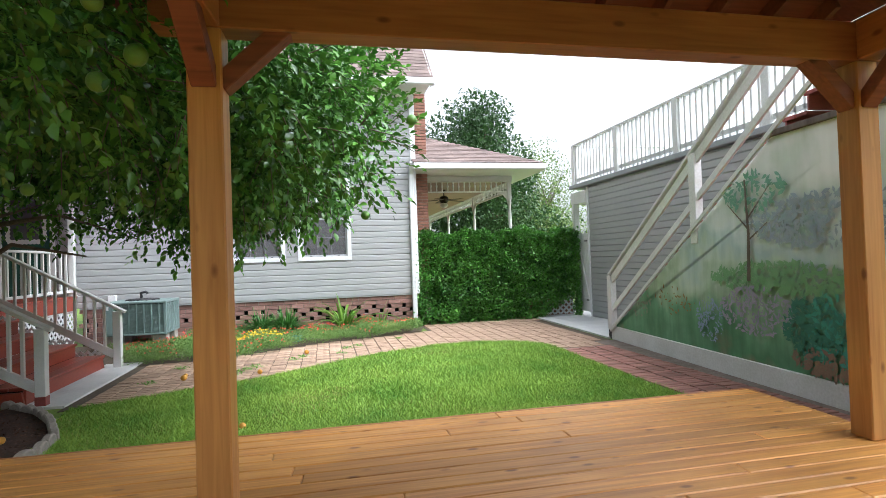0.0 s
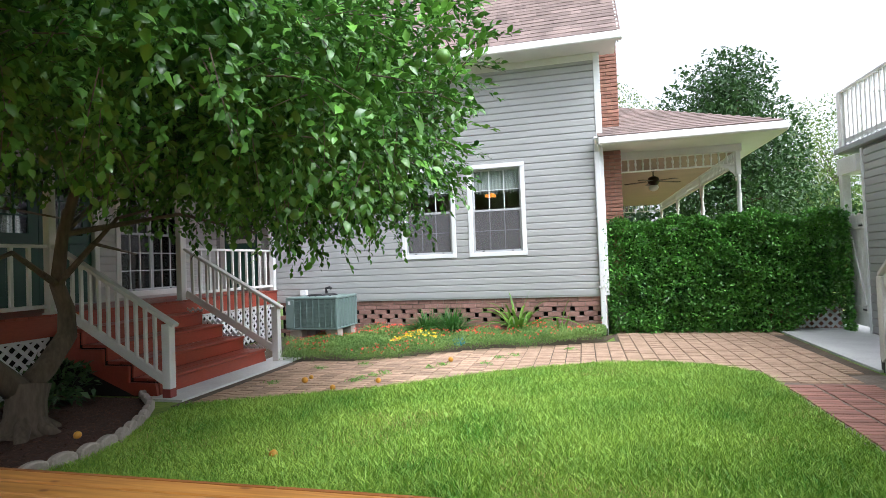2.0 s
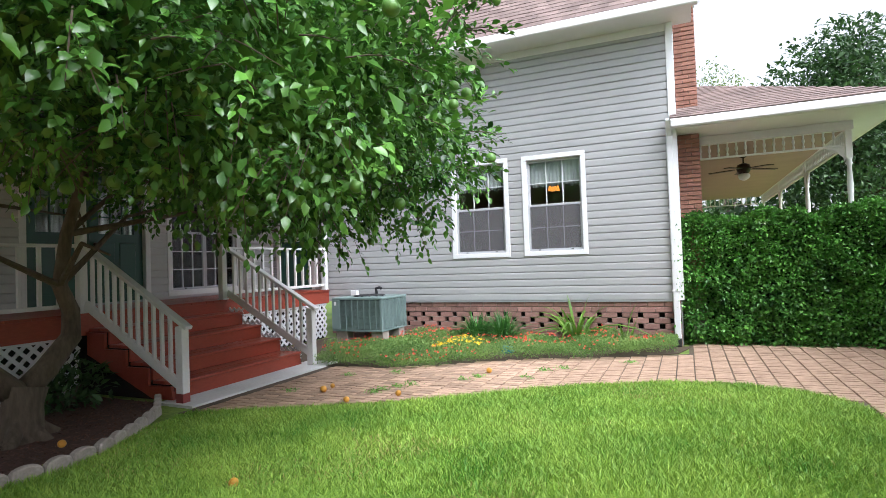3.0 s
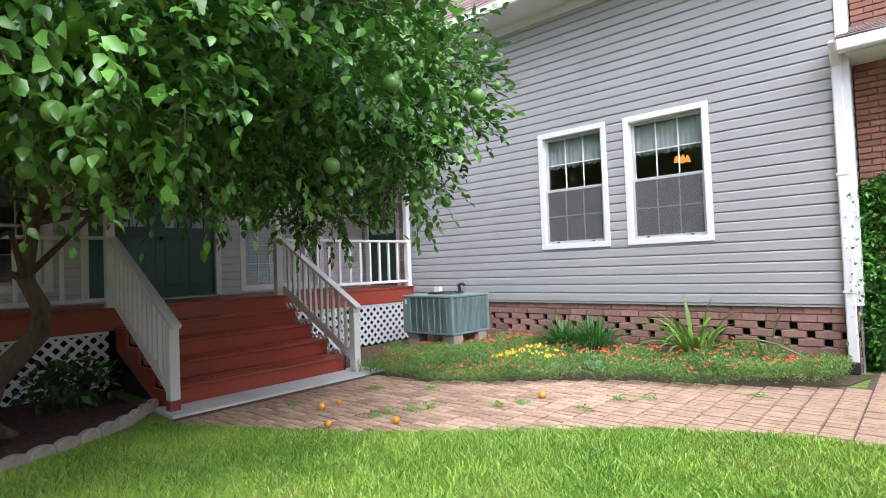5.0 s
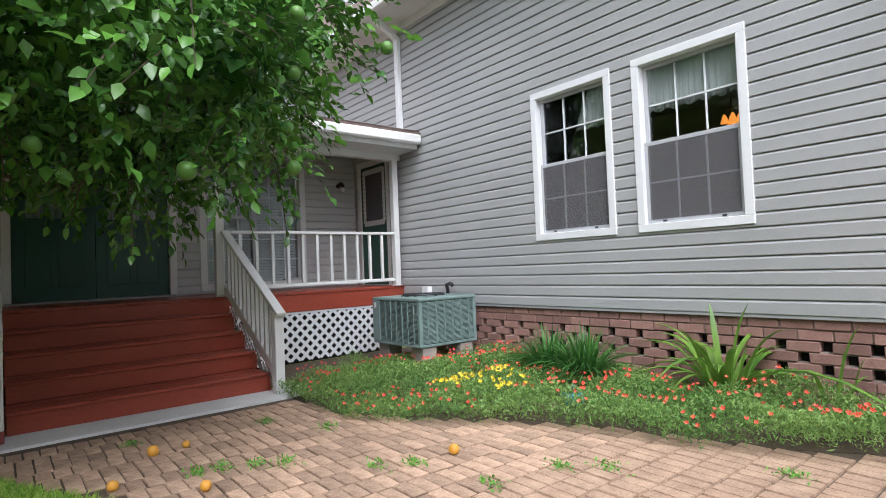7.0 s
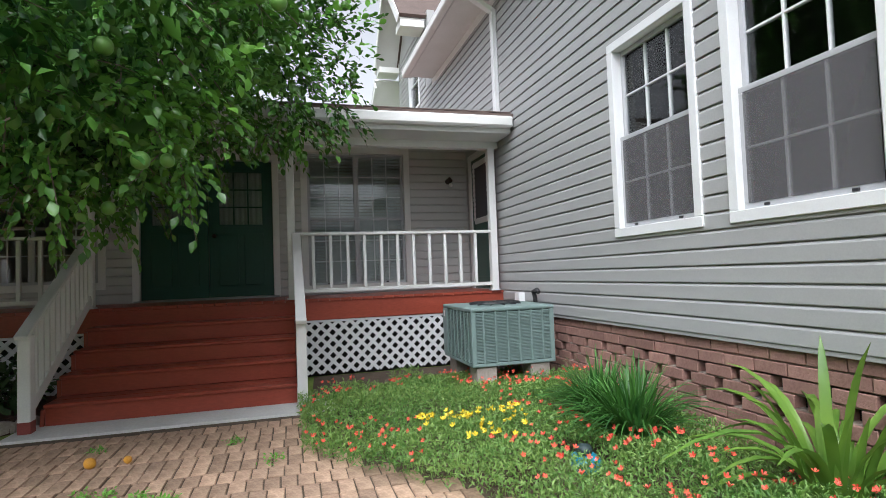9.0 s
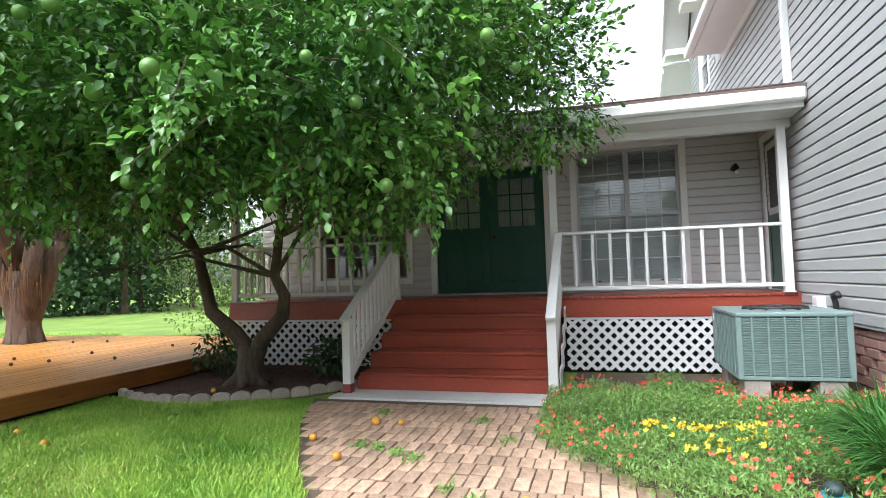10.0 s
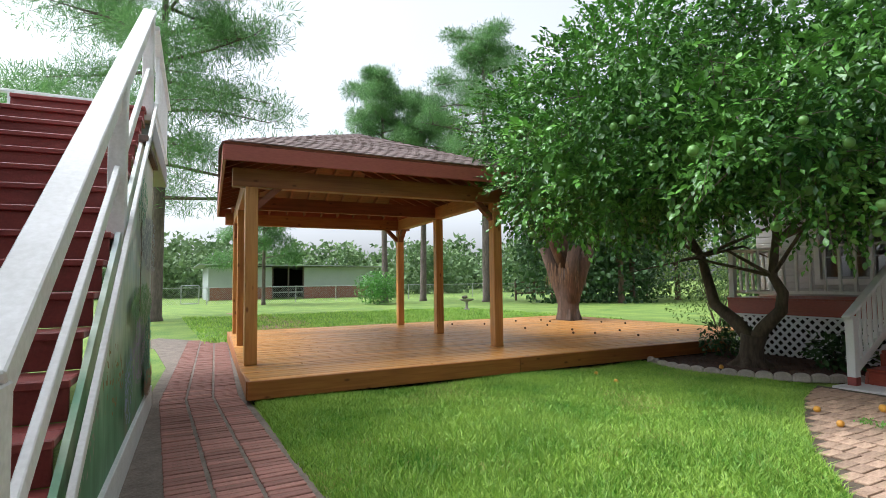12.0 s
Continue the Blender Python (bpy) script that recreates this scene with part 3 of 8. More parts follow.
def double_hung(name, label, axis, plane, out, op, rows=2, cols=3, sashes=1, trim=0.082, blind=0, screen=True, trim_mat=None):
    a, b, c, d = op
    tm = trim_mat or M_VINYL
    w = thing(name, (((a + b) / 2), plane, c) if axis == "y" else (plane, (a + b) / 2, c), label, "window", kind="structure")
    fr = part("window_frame", rect(axis, plane, out, -0.10, 0.042, a, b, d - trim, d), tm, w)
    part("trim", rect(axis, plane, out, -0.10, 0.044, a, b, c, c + trim), tm, w)
    for s in (a, b - trim):
        part("trim", rect(axis, plane, out, -0.10, 0.043, s, s + trim, c + trim, d - trim), tm, w)
    a, b, c, d = a + trim, b - trim, c + trim, d - trim
    step = (b - a) / sashes
    for k in range(sashes):
        s0, s1 = a + k * step, a + (k + 1) * step
        mid = (c + d) / 2
        for low, (z0, z1), back in ((True, (c, mid + 0.02), -0.045), (False, (mid - 0.02, d), -0.085)):
            st = 0.042
            sash = part("lower_sash" if low else "upper_sash", rect(axis, plane, out, back, back + 0.035, s0, s1, z0, z0 + st), M_SASH, w)
            part("rail", rect(axis, plane, out, back, back + 0.035, s0, s1, z1 - st, z1), M_SASH, sash)
            for u in (s0, s1 - st):
                part("stile", rect(axis, plane, out, back, back + 0.035, u, u + st, z0 + st, z1 - st), M_SASH, sash)
            g0, g1, h0, h1 = s0 + st, s1 - st, z0 + st, z1 - st
            for i in range(1, cols):
                u = g0 + (g1 - g0) * i / cols
                part("muntin", rect(axis, plane, out, back + 0.002, back + 0.022, u - 0.008, u + 0.008, h0, h1, 0.002), M_VINYL, sash)
            for j in range(1, rows):
                z = h0 + (h1 - h0) * j / rows
                part("muntin", rect(axis, plane, out, back + 0.003, back + 0.023, g0, g1, z - 0.008, z + 0.008, 0.002), M_VINYL, sash)
            for i in range(cols):
                for j in range(rows):
                    pane = part("pane", rect(axis, plane, out, back + 0.008, back + 0.013, g0 + (g1 - g0) * i / cols, g0 + (g1 - g0) * (i + 1) / cols,
                                             h0 + (h1 - h0) * j / rows, h0 + (h1 - h0) * (j + 1) / rows, 0), M_GLASS, sash)
                    pane.visible_shadow = False
            if low and screen:
                part("insect_screen", rect(axis, plane, out, back + 0.038, back + 0.04, g0, g1, h0, h1, 0), M_MESH, sash, "fine grey insect screen")
    for u in (a + (b - a) * 0.2, b - (b - a) * 0.2):
        part("latch", rect(axis, plane, out, -0.008, 0.006, u - 0.02, u + 0.02, c + 0.012, c + 0.03, 0.003), M_BLACK, w)
    return w


def screen_mat():
    m = glass_mat("screen_mesh", (1, 1, 1), 0.4)
    n, l = m.node_tree.nodes, m.node_tree.links
    d, t, k = n.new("ShaderNodeBsdfDiffuse"), n.new("ShaderNodeBsdfTransparent"), n.new("ShaderNodeMixShader")
    d.inputs[0].default_value = (0.20, 0.195, 0.205, 1)
    k.inputs[0].default_value = 0.42
    l.new(t.outputs[0], k.inputs[1])
    l.new(d.outputs[0], k.inputs[2])
    l.new(k.outputs[0], n["Material Output"].inputs["Surface"])
    return m


M_MESH = screen_mat()
double_hung("window_1", "white-trimmed double-hung window with grey screen and white valance", "y", WALL_Y, -1, W1)
double_hung("window_2", "white-trimmed double-hung window with a lit lamp behind it", "y", WALL_Y, -1, W2)
double_hung("window_3", "wide porch window with twin sashes and half-drawn white blinds", "x", FACADE_X, 1, PW, 3, 3, 2, 0.1, screen=False, trim_mat=M_WHITE)
double_hung("window_4", "white-trimmed porch window with twin dark sashes", "x", FACADE_X, 1, PW_L, 2, 3, 2, 0.1, screen=False, trim_mat=M_WHITE)
double_hung("window_5", "small white-trimmed upstairs window at the far end", "y", WALL_Y, -1, FAR_WIN, 1, 1, 1, 0.07, screen=False)


def valance(op):
    """A gathered white half curtain with a dark printed border."""
    a, b, z0, z1 = op[0] + 0.1, op[1] - 0.1, op[3] - 0.56, op[3] - 0.09
    v = thing("valance_curtain", ((a + b) / 2, WALL_Y + 0.108, z0), "short white gathered curtain with dark floral border behind the glass", "curtain", "window valances")
    for nm, c, d, m in (("curtain_cloth", z0 + 0.07, z1, M_CURTAIN), ("printed_border", z0, z0 + 0.07, M_CURTAIN_DARK)):
        bm = bmesh.new()
        n = 46
        for off in (0.0, 0.004):
            rows_ = [[bm.verts.new((a + (b - a) * i / n, WALL_Y + 0.108 + off + 0.009 * math.sin(i * 1.9) * (1.2 if k == 0 else 0.6), z + 0.012 * math.sin(i * 0.8) * (k == 0 and nm == "printed_border"))) for i in range(n + 1)]
                     for k, z in enumerate((c, d))]
            for i in range(n):
                bm.faces.new((rows_[0][i], rows_[0][i + 1], rows_[1][i + 1], rows_[1][i]))
        part(nm, bm, m, v)


valance(W1)
valance(W2)


def blinds(op, frac, half):
    a, b = (op[0] + 0.12, (op[0] + op[1]) / 2 - 0.03) if half == 0 else ((op[0] + op[1]) / 2 + 0.03, op[1] - 0.12)
    top = op[3] - 0.12
    bl = thing("venetian_blind", (FACADE_X - 0.2, (a + b) / 2, op[2]), "white slatted blind hanging behind the porch window", "blind", "porch window blinds")
    part("head_rail", box(FACADE_X - 0.175, FACADE_X - 0.125, a, b, top - 0.04, top, 0.003), M_BLIND, bl)
    me = to_mesh("slat", beam((0, a, 0), (0, b, 0), 0.045, 0.003, 0, (1.0, 0, 0.4)), M_BLIND)
    z = top - 0.07
    while z > top - (top - op[2] - 0.1) * frac:
        set_piece("slat", me, bl, (FACADE_X - 0.15, 0, z))
        z -= 0.048


blinds(PW, 1.0, 0)
blinds(PW, 1.0, 1)
blinds(PW_L, 0.35, 0)
blinds(PW_L, 0.35, 1)


def double_door():
    a, b, c, d = DOOR
    x = FACADE_X
    dr = thing("door_1", (x, (a + b) / 2, c), "closed pair of dark green panelled doors with nine-light glass", "door", kind="structure")
    part("door_frame", box(x - 0.12, x + 0.03, a - 0.02, a + 0.075, c, d, 0.004), M_WHITE, dr)
    part("door_frame", box(x - 0.12, x + 0.03, b - 0.075, b + 0.02, c, d, 0.004), M_WHITE, dr)
    part("door_frame", box(x - 0.12, x + 0.032, a - 0.02, b + 0.02, d, d + 0.09, 0.004), M_WHITE, dr)
    part("sill", box(x - 0.12, x + 0.06, a, b, c - 0.005, c + 0.025, 0.004), M_STEEL, dr)
    mid = (a + b) / 2
    for y0, y1 in ((a + 0.08, mid - 0.004), (mid + 0.004, b - 0.08)):
        g = (y0 + 0.15, y1 - 0.15, c + 1.12, d - 0.18)
        bm = bmesh.new()
        cells(bm, "x", x - 0.09, x - 0.045, y0, y1, c + 0.03, d - 0.01, [g])
        leaf = part("door_leaf", bm, M_DOOR, dr)
        for q in ((y0 + 0.13, (y0 + y1) / 2 - 0.04), ((y0 + y1) / 2 + 0.04, y1 - 0.13)):
            part("panel", box(x - 0.05, x - 0.036, q[0], q[1], c + 0.2, c + 0.98, 0.008), M_DOOR, leaf)
        for i in range(1, 3):
            u = g[0] + (g[1] - g[0]) * i / 3
            part("muntin", box(x - 0.07, x - 0.05, u - 0.011, u + 0.011, g[2], g[3], 0.002), M_DOOR, leaf)
            z = g[2] + (g[3] - g[2]) * i / 3
            part("muntin", box(x - 0.071, x - 0.051, g[0], g[1], z - 0.011, z + 0.011, 0.002), M_DOOR, leaf)
        for i in range(3):
            for j in range(3):
                part("pane", box(x - 0.064, x - 0.06, g[0] + (g[1] - g[0]) * i / 3, g[0] + (g[1] - g[0]) * (i + 1) / 3,
                                 g[2] + (g[3] - g[2]) * j / 3, g[2] + (g[3] - g[2]) * (j + 1) / 3, 0), M_GLASS, leaf)
    bm = bmesh.new()
    bmesh.ops.create_uvsphere(bm, u_segments=12, v_segments=8, radius=0.032, matrix=pose(x - 0.01, mid + 0.08, c + 0.95))
    part("door_knob", bm, M_BRASS, dr, "dark bronze knob", True)


double_door()


def sheer_curtain():
    """Pale gathered cloth hanging behind the small panes of the double door."""
    v = thing("sheer_curtain", (FACADE_X - 0.12, 8.2, 2.2), "pale sheer curtain hung behind the door panes", "curtain")
    for a, b in ((7.3, 8.15), (8.25, 9.1)):
        bm = bmesh.new()
        n = 40
        for off in (0.0, 0.004):
            rows_ = [[bm.verts.new((FACADE_X - 0.13 - off + 0.012 * math.sin(i * 1.7), a + (b - a) * i / n, z)) for i in range(n + 1)] for z in (2.0, 3.08)]
            for i in range(n):
                bm.faces.new((rows_[0][i], rows_[0][i + 1], rows_[1][i + 1], rows_[1][i]))
        part("curtain_cloth", bm, M_CURTAIN, v)


sheer_curtain()


def screen_door():
    a, b, c, d = SCREEN_DOOR
    y = WALL_Y
    dr = thing("door_2", ((a + b) / 2, y, c), "green screen door with white scalloped trim in the porch corner", "door", kind="structure")
    for s0, s1, z0, z1 in ((a, a + 0.09, c, d), (b - 0.09, b, c, d), (a + 0.09, b - 0.09, d - 0.09, d)):
        part("door_frame", box(s0, s1, y - 0.03, y + 0.1, z0, z1, 0.004), M_WHITE, dr)
    a, b, d = a + 0.095, b - 0.095, d - 0.095
    for s0, s1, z0, z1 in ((a, a + 0.1, c, d), (b - 0.1, b, c, d), (a + 0.1, b - 0.1, d - 0.1, d), (a + 0.1, b - 0.1, c + 0.95, c + 1.08), (a + 0.1, b - 0.1, c, c + 0.2)):
        part("stile", box(s0, s1, y + 0.0, y + 0.035, z0, z1, 0.004), M_DOOR, dr)
    part("lower_panel", box(a + 0.1, b - 0.1, y + 0.01, y + 0.025, c + 0.2, c + 0.95, 0.002), M_DOOR, dr)
    part("insect_screen", box(a + 0.1, b - 0.1, y + 0.012, y + 0.016, c + 1.08, d - 0.1, 0), M_SCREEN, dr, "dark insect screen")
    bm = bmesh.new()
    n = 9
    for i in range(n):
        for u, v in (((a + 0.1) + (b - a - 0.2) * (i + 0.5) / n, d - 0.1), ((a + 0.1) + (b - a - 0.2) * (i + 0.5) / n, c + 1.09)):
            bmesh.ops.create_cone(bm, cap_ends=True, segments=10, radius1=0.05, radius2=0.05, depth=0.008, matrix=pose(u, y + 0.002, v, 90))
    for i in range(12):
        for u in (a + 0.1, b - 0.1):
            bmesh.ops.create_cone(bm, cap_ends=True, segments=10, radius1=0.045, radius2=0.045, depth=0.008, matrix=pose(u, y + 0.001, c + 1.14 + i * 0.078, 90))
    part("scalloped_trim", bm, M_WHITE, dr, "white scalloped wooden trim")


screen_door()

# ---- house eaves, roofs and gutters ----
eave_y, eave_z = 11.75, 5.36
roof_main = thing("main_roof", (-3.5, 12.3, 5.4), "steep roof of weathered brown shingles with white eaves", "roof", kind="structure")
part("roof_deck", solid([(-7.6, eave_y, eave_z + 0.02), (3.05, eave_y, eave_z + 0.02), (3.05, 16.5, eave_z + 0.02 + 4.75 * 1.05), (-7.6, 16.5, eave_z + 0.02 + 4.75 * 1.05)], 0.06), M_SHINGLE, roof_main)
part("soffit", box(-7.55, 3.0, eave_y + 0.03, WALL_Y + 0.14, 5.29, 5.32, 0), M_WHITE, roof_main)
part("frieze_board", box(-7.6, 2.66, WALL_Y - 0.03, WALL_Y - 0.002, 5.16, 5.29, 0.004), M_WHITE, roof_main)
part("gutter", box(-7.6, 3.1, eave_y - 0.1, eave_y + 0.02, 5.27, 5.42, 0.02), M_WHITE, roof_main, "white aluminium gutter")
part("rake_board", beam((3.03, eave_y, eave_z - 0.03), (3.03, 16.5, eave_z - 0.03 + 4.75 * 1.05), 0.03, 0.2, 0.004), M_WHITE, roof_main)
part("rake_board", beam((-7.6, eave_y, eave_z - 0.03), (-7.6, 16.5, eave_z - 0.03 + 4.75 * 1.05), 0.03, 0.2, 0.004), M_WHITE, roof_main)


def shingle_courses(parent, origin_pt, along, up, length, height, expo=0.14, seed=0, width=0.3, clip=None, material=None):
    """Courses of tabbed shingles on a slope; along and up are unit vectors."""
    o, a, u = Vector(origin_pt), Vector(along).normalized(), Vector(up).normalized()
    nrm = a.cross(u).normalized()
    if nrm.z < 0:
        nrm = -nrm
    rs = random.Random(seed)
    verts, faces = [], []
    r = 0
    while r * expo < height:
        x = -rs.uniform(0, width)
        while x < length:
            w = width * rs.uniform(0.6, 1.3)
            s0, s1 = max(x, 0), min(x + w - 0.004, length)
            x += w
            t0, t1 = r * expo, min(r * expo + expo + 0.02, height)
            if clip:
                lo, hi = clip((t0 + t1) / 2)
                s0, s1 = max(s0, lo), min(s1, hi)
            if s1 - s0 < 0.02:
                continue
            lift = 0.008 + rs.uniform(0, 0.006)
            k = len(verts)
            for s, t, h in ((s0, t0, lift), (s1, t0, lift), (s1, t1, 0.002), (s0, t1, 0.002), (s0, t0, 0.0), (s1, t0, 0.0)):
                verts.append(o + a * s + u * t + nrm * h)
            faces += [(k, k + 1, k + 2, k + 3), (k + 4, k + 5, k + 1, k)]
        r += 1
    ob = part("shingles", sheet("shingles", verts, faces, material or M_SHINGLE_I), M_SHINGLE, parent)
    return tagged(ob, "overlapping brown shingles", kind="stuff")


M_SHINGLE_I = leafy("shingle_tabs", (0.13, 0.095, 0.085), (0.25, 0.185, 0.165), 0.9, 0.0, 3)
shingle_courses(roof_main, (-3.0, eave_y - 0.02, eave_z + 0.085), (1, 0, 0), (0, 1, 1.05), 6.07, 4.6, 0.15, 1)

# upstairs gable at the far end of the wall, and the low eave beside it
GX0, GX1, GZ, GPK = -11.25, -8.0, 6.75, 8.45
gable = thing("gable_roof", (-9.7, 12.1, GZ), "small upstairs gable with white soffits and brown shingles", "roof", kind="structure")
gm = (GX0 + GX1) / 2
for x0 in (GX0, GX1):
    slope = [(x0, 11.72, GZ), (gm, 11.72, GPK), (gm, 16.0, GPK), (x0, 16.0, GZ)]
    n_ = (Vector(slope[1]) - Vector(slope[0])).cross(Vector(slope[2]) - Vector(slope[0]))
    part("roof_deck", solid(slope if n_.z > 0 else slope[::-1], 0.07), M_SHINGLE, gable)
    part("rake_board", beam((x0, 11.70, GZ - 0.06), (gm, 11.70, GPK - 0.06), 0.03, 0.2, 0.004), M_WHITE, gable)
    under = [(x0, 11.73, GZ - 0.03), (gm, 11.73, GPK - 0.03), (gm, WALL_Y - 0.03, GPK - 0.03), (x0, WALL_Y - 0.03, GZ - 0.03)]
    part("soffit", solid(under, 0.02), M_WHITE, gable)
    part("return_board", box(min(x0, x0 + (0.5 if x0 == GX0 else -0.5)), max(x0, x0 + (0.5 if x0 == GX0 else -0.5)), 11.74, WALL_Y - 0.04, GZ - 0.2, GZ - 0.05, 0.004), M_WHITE, gable)
part("gable_wall", solid([(-11.0, WALL_Y + 0.01, 6.9), (-8.2, WALL_Y + 0.01, 6.9), (gm, WALL_Y + 0.01, GPK - 0.1)], -0.1), M_SIDING, gable)
side_eave = thing("side_eave", (-11.7, 12.1, 5.5), "low white eave of the roof beyond the gable", "roof", kind="structure")
part("rake_board", beam((-12.5, 11.68, 5.5), (-11.05, 11.68, 6.3), 0.04, 0.2, 0.004), M_WHITE, side_eave)
part("soffit", solid([(-12.5, 11.72, 5.42), (-11.05, 11.72, 5.42), (-11.05, 12.9, 5.42), (-12.5, 12.9, 5.42)], 0.03), M_WHITE, side_eave)
part("roof_deck", solid([(-12.6, 11.66, 5.6), (-11.05, 11.66, 6.42), (-11.05, 16.0, 6.42), (-12.6, 16.0, 5.6)], 0.06), M_WHITE, side_eave)


def downspout(x, y, z1, label, ends=True):
    d = thing("downspout", (x, y, 0.1), label, "downspout", "white downspouts")
    part("pipe", box(x - 0.05, x + 0.05, y - 0.075, y, 0.14, z1, 0.012), M_VINYL, d)
    part("elbow", beam((x, y - 0.04, z1 - 0.02), (x, y - 0.2, z1 + 0.22), 0.1, 0.075, 0.012), M_VINYL, d)
    part("elbow", box(x - 0.055, x + 0.055, y - 0.1, y + 0.0, 0.02, 0.15, 0.01), M_BLACK, d)
    for z in (0.9, 2.2):
        part("strap", box(x - 0.06, x + 0.06, y - 0.08, y - 0.0, z, z + 0.03, 0.003), M_VINYL, d)


downspout(2.60, WALL_Y - 0.02, 3.45, "white metal downspout at the corner of the house")
upper_spout = thing("downspout", (-4.05, WALL_Y - 0.03, 3.5), "white metal downspout on the grey wall above the porch roof", "downspout", "white downspouts")
part("pipe", box(-4.10, -4.0, WALL_Y - 0.1, WALL_Y - 0.02, 3.42, 5.05, 0.012), M_VINYL, upper_spout)
part("elbow", beam((-4.05, WALL_Y - 0.06, 5.02), (-4.05, eave_y + 0.02, 5.3), 0.1, 0.08, 0.012), M_VINYL, upper_spout)

# chimney
chimney = whole("chimney_core", box(2.717, 3.045, 12.71, 14.2, 0.0, 9.4, 0), M_MORTAR, "tall red brick chimney on the end wall", "chimney", "structure")
cb = [brick_shape(0.207, 0.062, 0.05, "brick", M_CHIMNEY, 20 + k) for k in range(3)]
cs = [brick_shape(0.118, 0.062, 0.05, "brick", M_CHIMNEY, 30 + k) for k in range(2)]
z, row = 0.9, 0
while z < 8.6:
    if row % 2:
        set_piece("brick", cb[row % 3], chimney, (2.82, 12.705, z))
        set_piece("brick", cs[row % 2], chimney, (2.99, 12.705, z))
    else:
        set_piece("brick", cs[row // 2 % 2], chimney, (2.776, 12.705, z))
        set_piece("brick", cb[row // 2 % 3], chimney, (2.946, 12.705, z))
    z += 0.073
    row += 1

# low wing roof over the porch
roof_low = thing("porch_roof", (-4.5, 8.2, 3.3), "low pitched porch roof with brown shingles and white gutter", "roof", kind="structure")
S = 0.25
part("roof_deck", solid([(-3.55, 3.6, 3.34), (-3.55, WALL_Y - 0.03, 3.34), (-9.6, WALL_Y - 0.03, 3.34 + 6.05 * S), (-9.6, 3.6, 3.34 + 6.05 * S)], 0.05), M_SHINGLE, roof_low)
shingle_courses(roof_low, (-3.55, 3.6, 3.40), (0, 1, 0), (-1, 0, S), WALL_Y - 3.65, 6.1, 0.15, 2)
part("gutter", box(-3.62, -3.5, 3.6, WALL_Y - 0.04, 3.2, 3.35, 0.025), M_WHITE, roof_low, "white aluminium gutter")
part("fascia", box(-3.72, -3.625, 3.62, WALL_Y - 0.04, 3.14, 3.33, 0.004), M_WHITE, roof_low)
part("porch_beam", box(PORCH_X - 0.08, PORCH_X + 0.05, 4.0, WALL_Y - 0.04, 3.04, 3.26, 0.006), M_WHITE, roof_low)
part("eave_soffit", solid([(-3.7, 3.62, 3.16), (PORCH_X + 0.06, 3.62, 3.16), (PORCH_X + 0.06, WALL_Y - 0.04, 3.16), (-3.7, WALL_Y - 0.04, 3.16)], 0.02), M_WHITE, roof_low)
ceiling = whole("ceiling", box(FACADE_X, PORCH_X - 0.085, 4.0, WALL_Y - 0.025, 3.36, 3.4, 0), M_WHITE, "white painted porch ceiling", "ceiling", "structure")

# ---- porch floor, steps, rails ----
porch = thing("porch_floor", (-4.9, 8.2, 0.0), "red-brown painted wooden porch floor", "porch", kind="structure")
y = 4.25
while y < WALL_Y - 0.05:
    part("floor_board", box(FACADE_X + 0.005, PORCH_X + 0.03, y, min(y + 0.135, WALL_Y - 0.03), PORCH_Z - 0.035, PORCH_Z, 0.003), M_RED, porch)
    y += 0.14
part("rim_board", box(PORCH_X - 0.03, PORCH_X + 0.012, 4.25, WALL_Y - 0.03, 0.74, PORCH_Z - 0.036, 0.005), M_RED, porch)
part("rim_board", box(FACADE_X, PORCH_X - 0.032, 4.25, 4.29, 0.74, PORCH_Z - 0.036, 0.005), M_RED, porch)
# black box painting the shade below the porch floor
part("crawl_space_shade_box", box(FACADE_X + 0.1, PORCH_X - 0.12, 4.4, WALL_Y - 0.06, 0.0, 0.73, 0), M_SHADE_BLACK, porch)

steps = thing("porch_steps", (-3.4, 8.35, 0.0), "wide red-brown painted wooden steps with five risers", "steps")
SY0, SY1, RISE, RUN = 7.17, 9.39, 0.198, 0.375
for k in range(5):
    xr = -2.66 - k * RUN
    z0, z1 = 0.03 + k * RISE, 0.03 + (k + 1) * RISE
    part("riser", box(xr - 0.03, xr, SY0, SY1, z0, z1 - 0.038, 0.004), M_RED, steps)
    if k < 4:
        for q in range(2):
            part("tread", box(xr - RUN + 0.0 + q * (RUN + 0.03) / 2, xr - RUN + (q + 1) * (RUN + 0.03) / 2 - 0.006, SY0 - 0.01, SY1 + 0.01, z1 - 0.038, z1, 0.008), M_RED, steps)
for yy in (SY0 - 0.045, SY1 + 0.005):
    bm = bmesh.new()
    outline = [(-2.66, 0.03)]
    for k in range(5):
        outline += [(-2.69 - k * RUN, 0.03 + (k + 1) * RISE - 0.05), (-2.69 - (k + 1) * RUN, 0.03 + (k + 1) * RISE - 0.05)] if k < 4 else []
    lo = [bm.verts.new((x, yy, z)) for x, z in outline + [(-4.14, 0.78), (-4.14, 0.5), (-3.0, 0.03)]]
    hi = [bm.verts.new((v.co.x, yy + 0.035, v.co.z)) for v in lo]
    bm.faces.new(lo)
    bm.faces.new(hi[::-1])
    for i in range(len(lo)):
        j = (i + 1) % len(lo)
        bm.faces.new((lo[i], hi[i], hi[j], lo[j]))
    bmesh.ops.recalc_face_normals(bm, faces=bm.faces)
    part("stringer", bm, M_RED, steps)
# black box in place of the shade under the treads
part("under_step_shade_box", box(-4.1, -3.0, SY0 + 0.02, SY1 - 0.02, 0.0, 0.2, 0), M_SHADE_BLACK, steps)


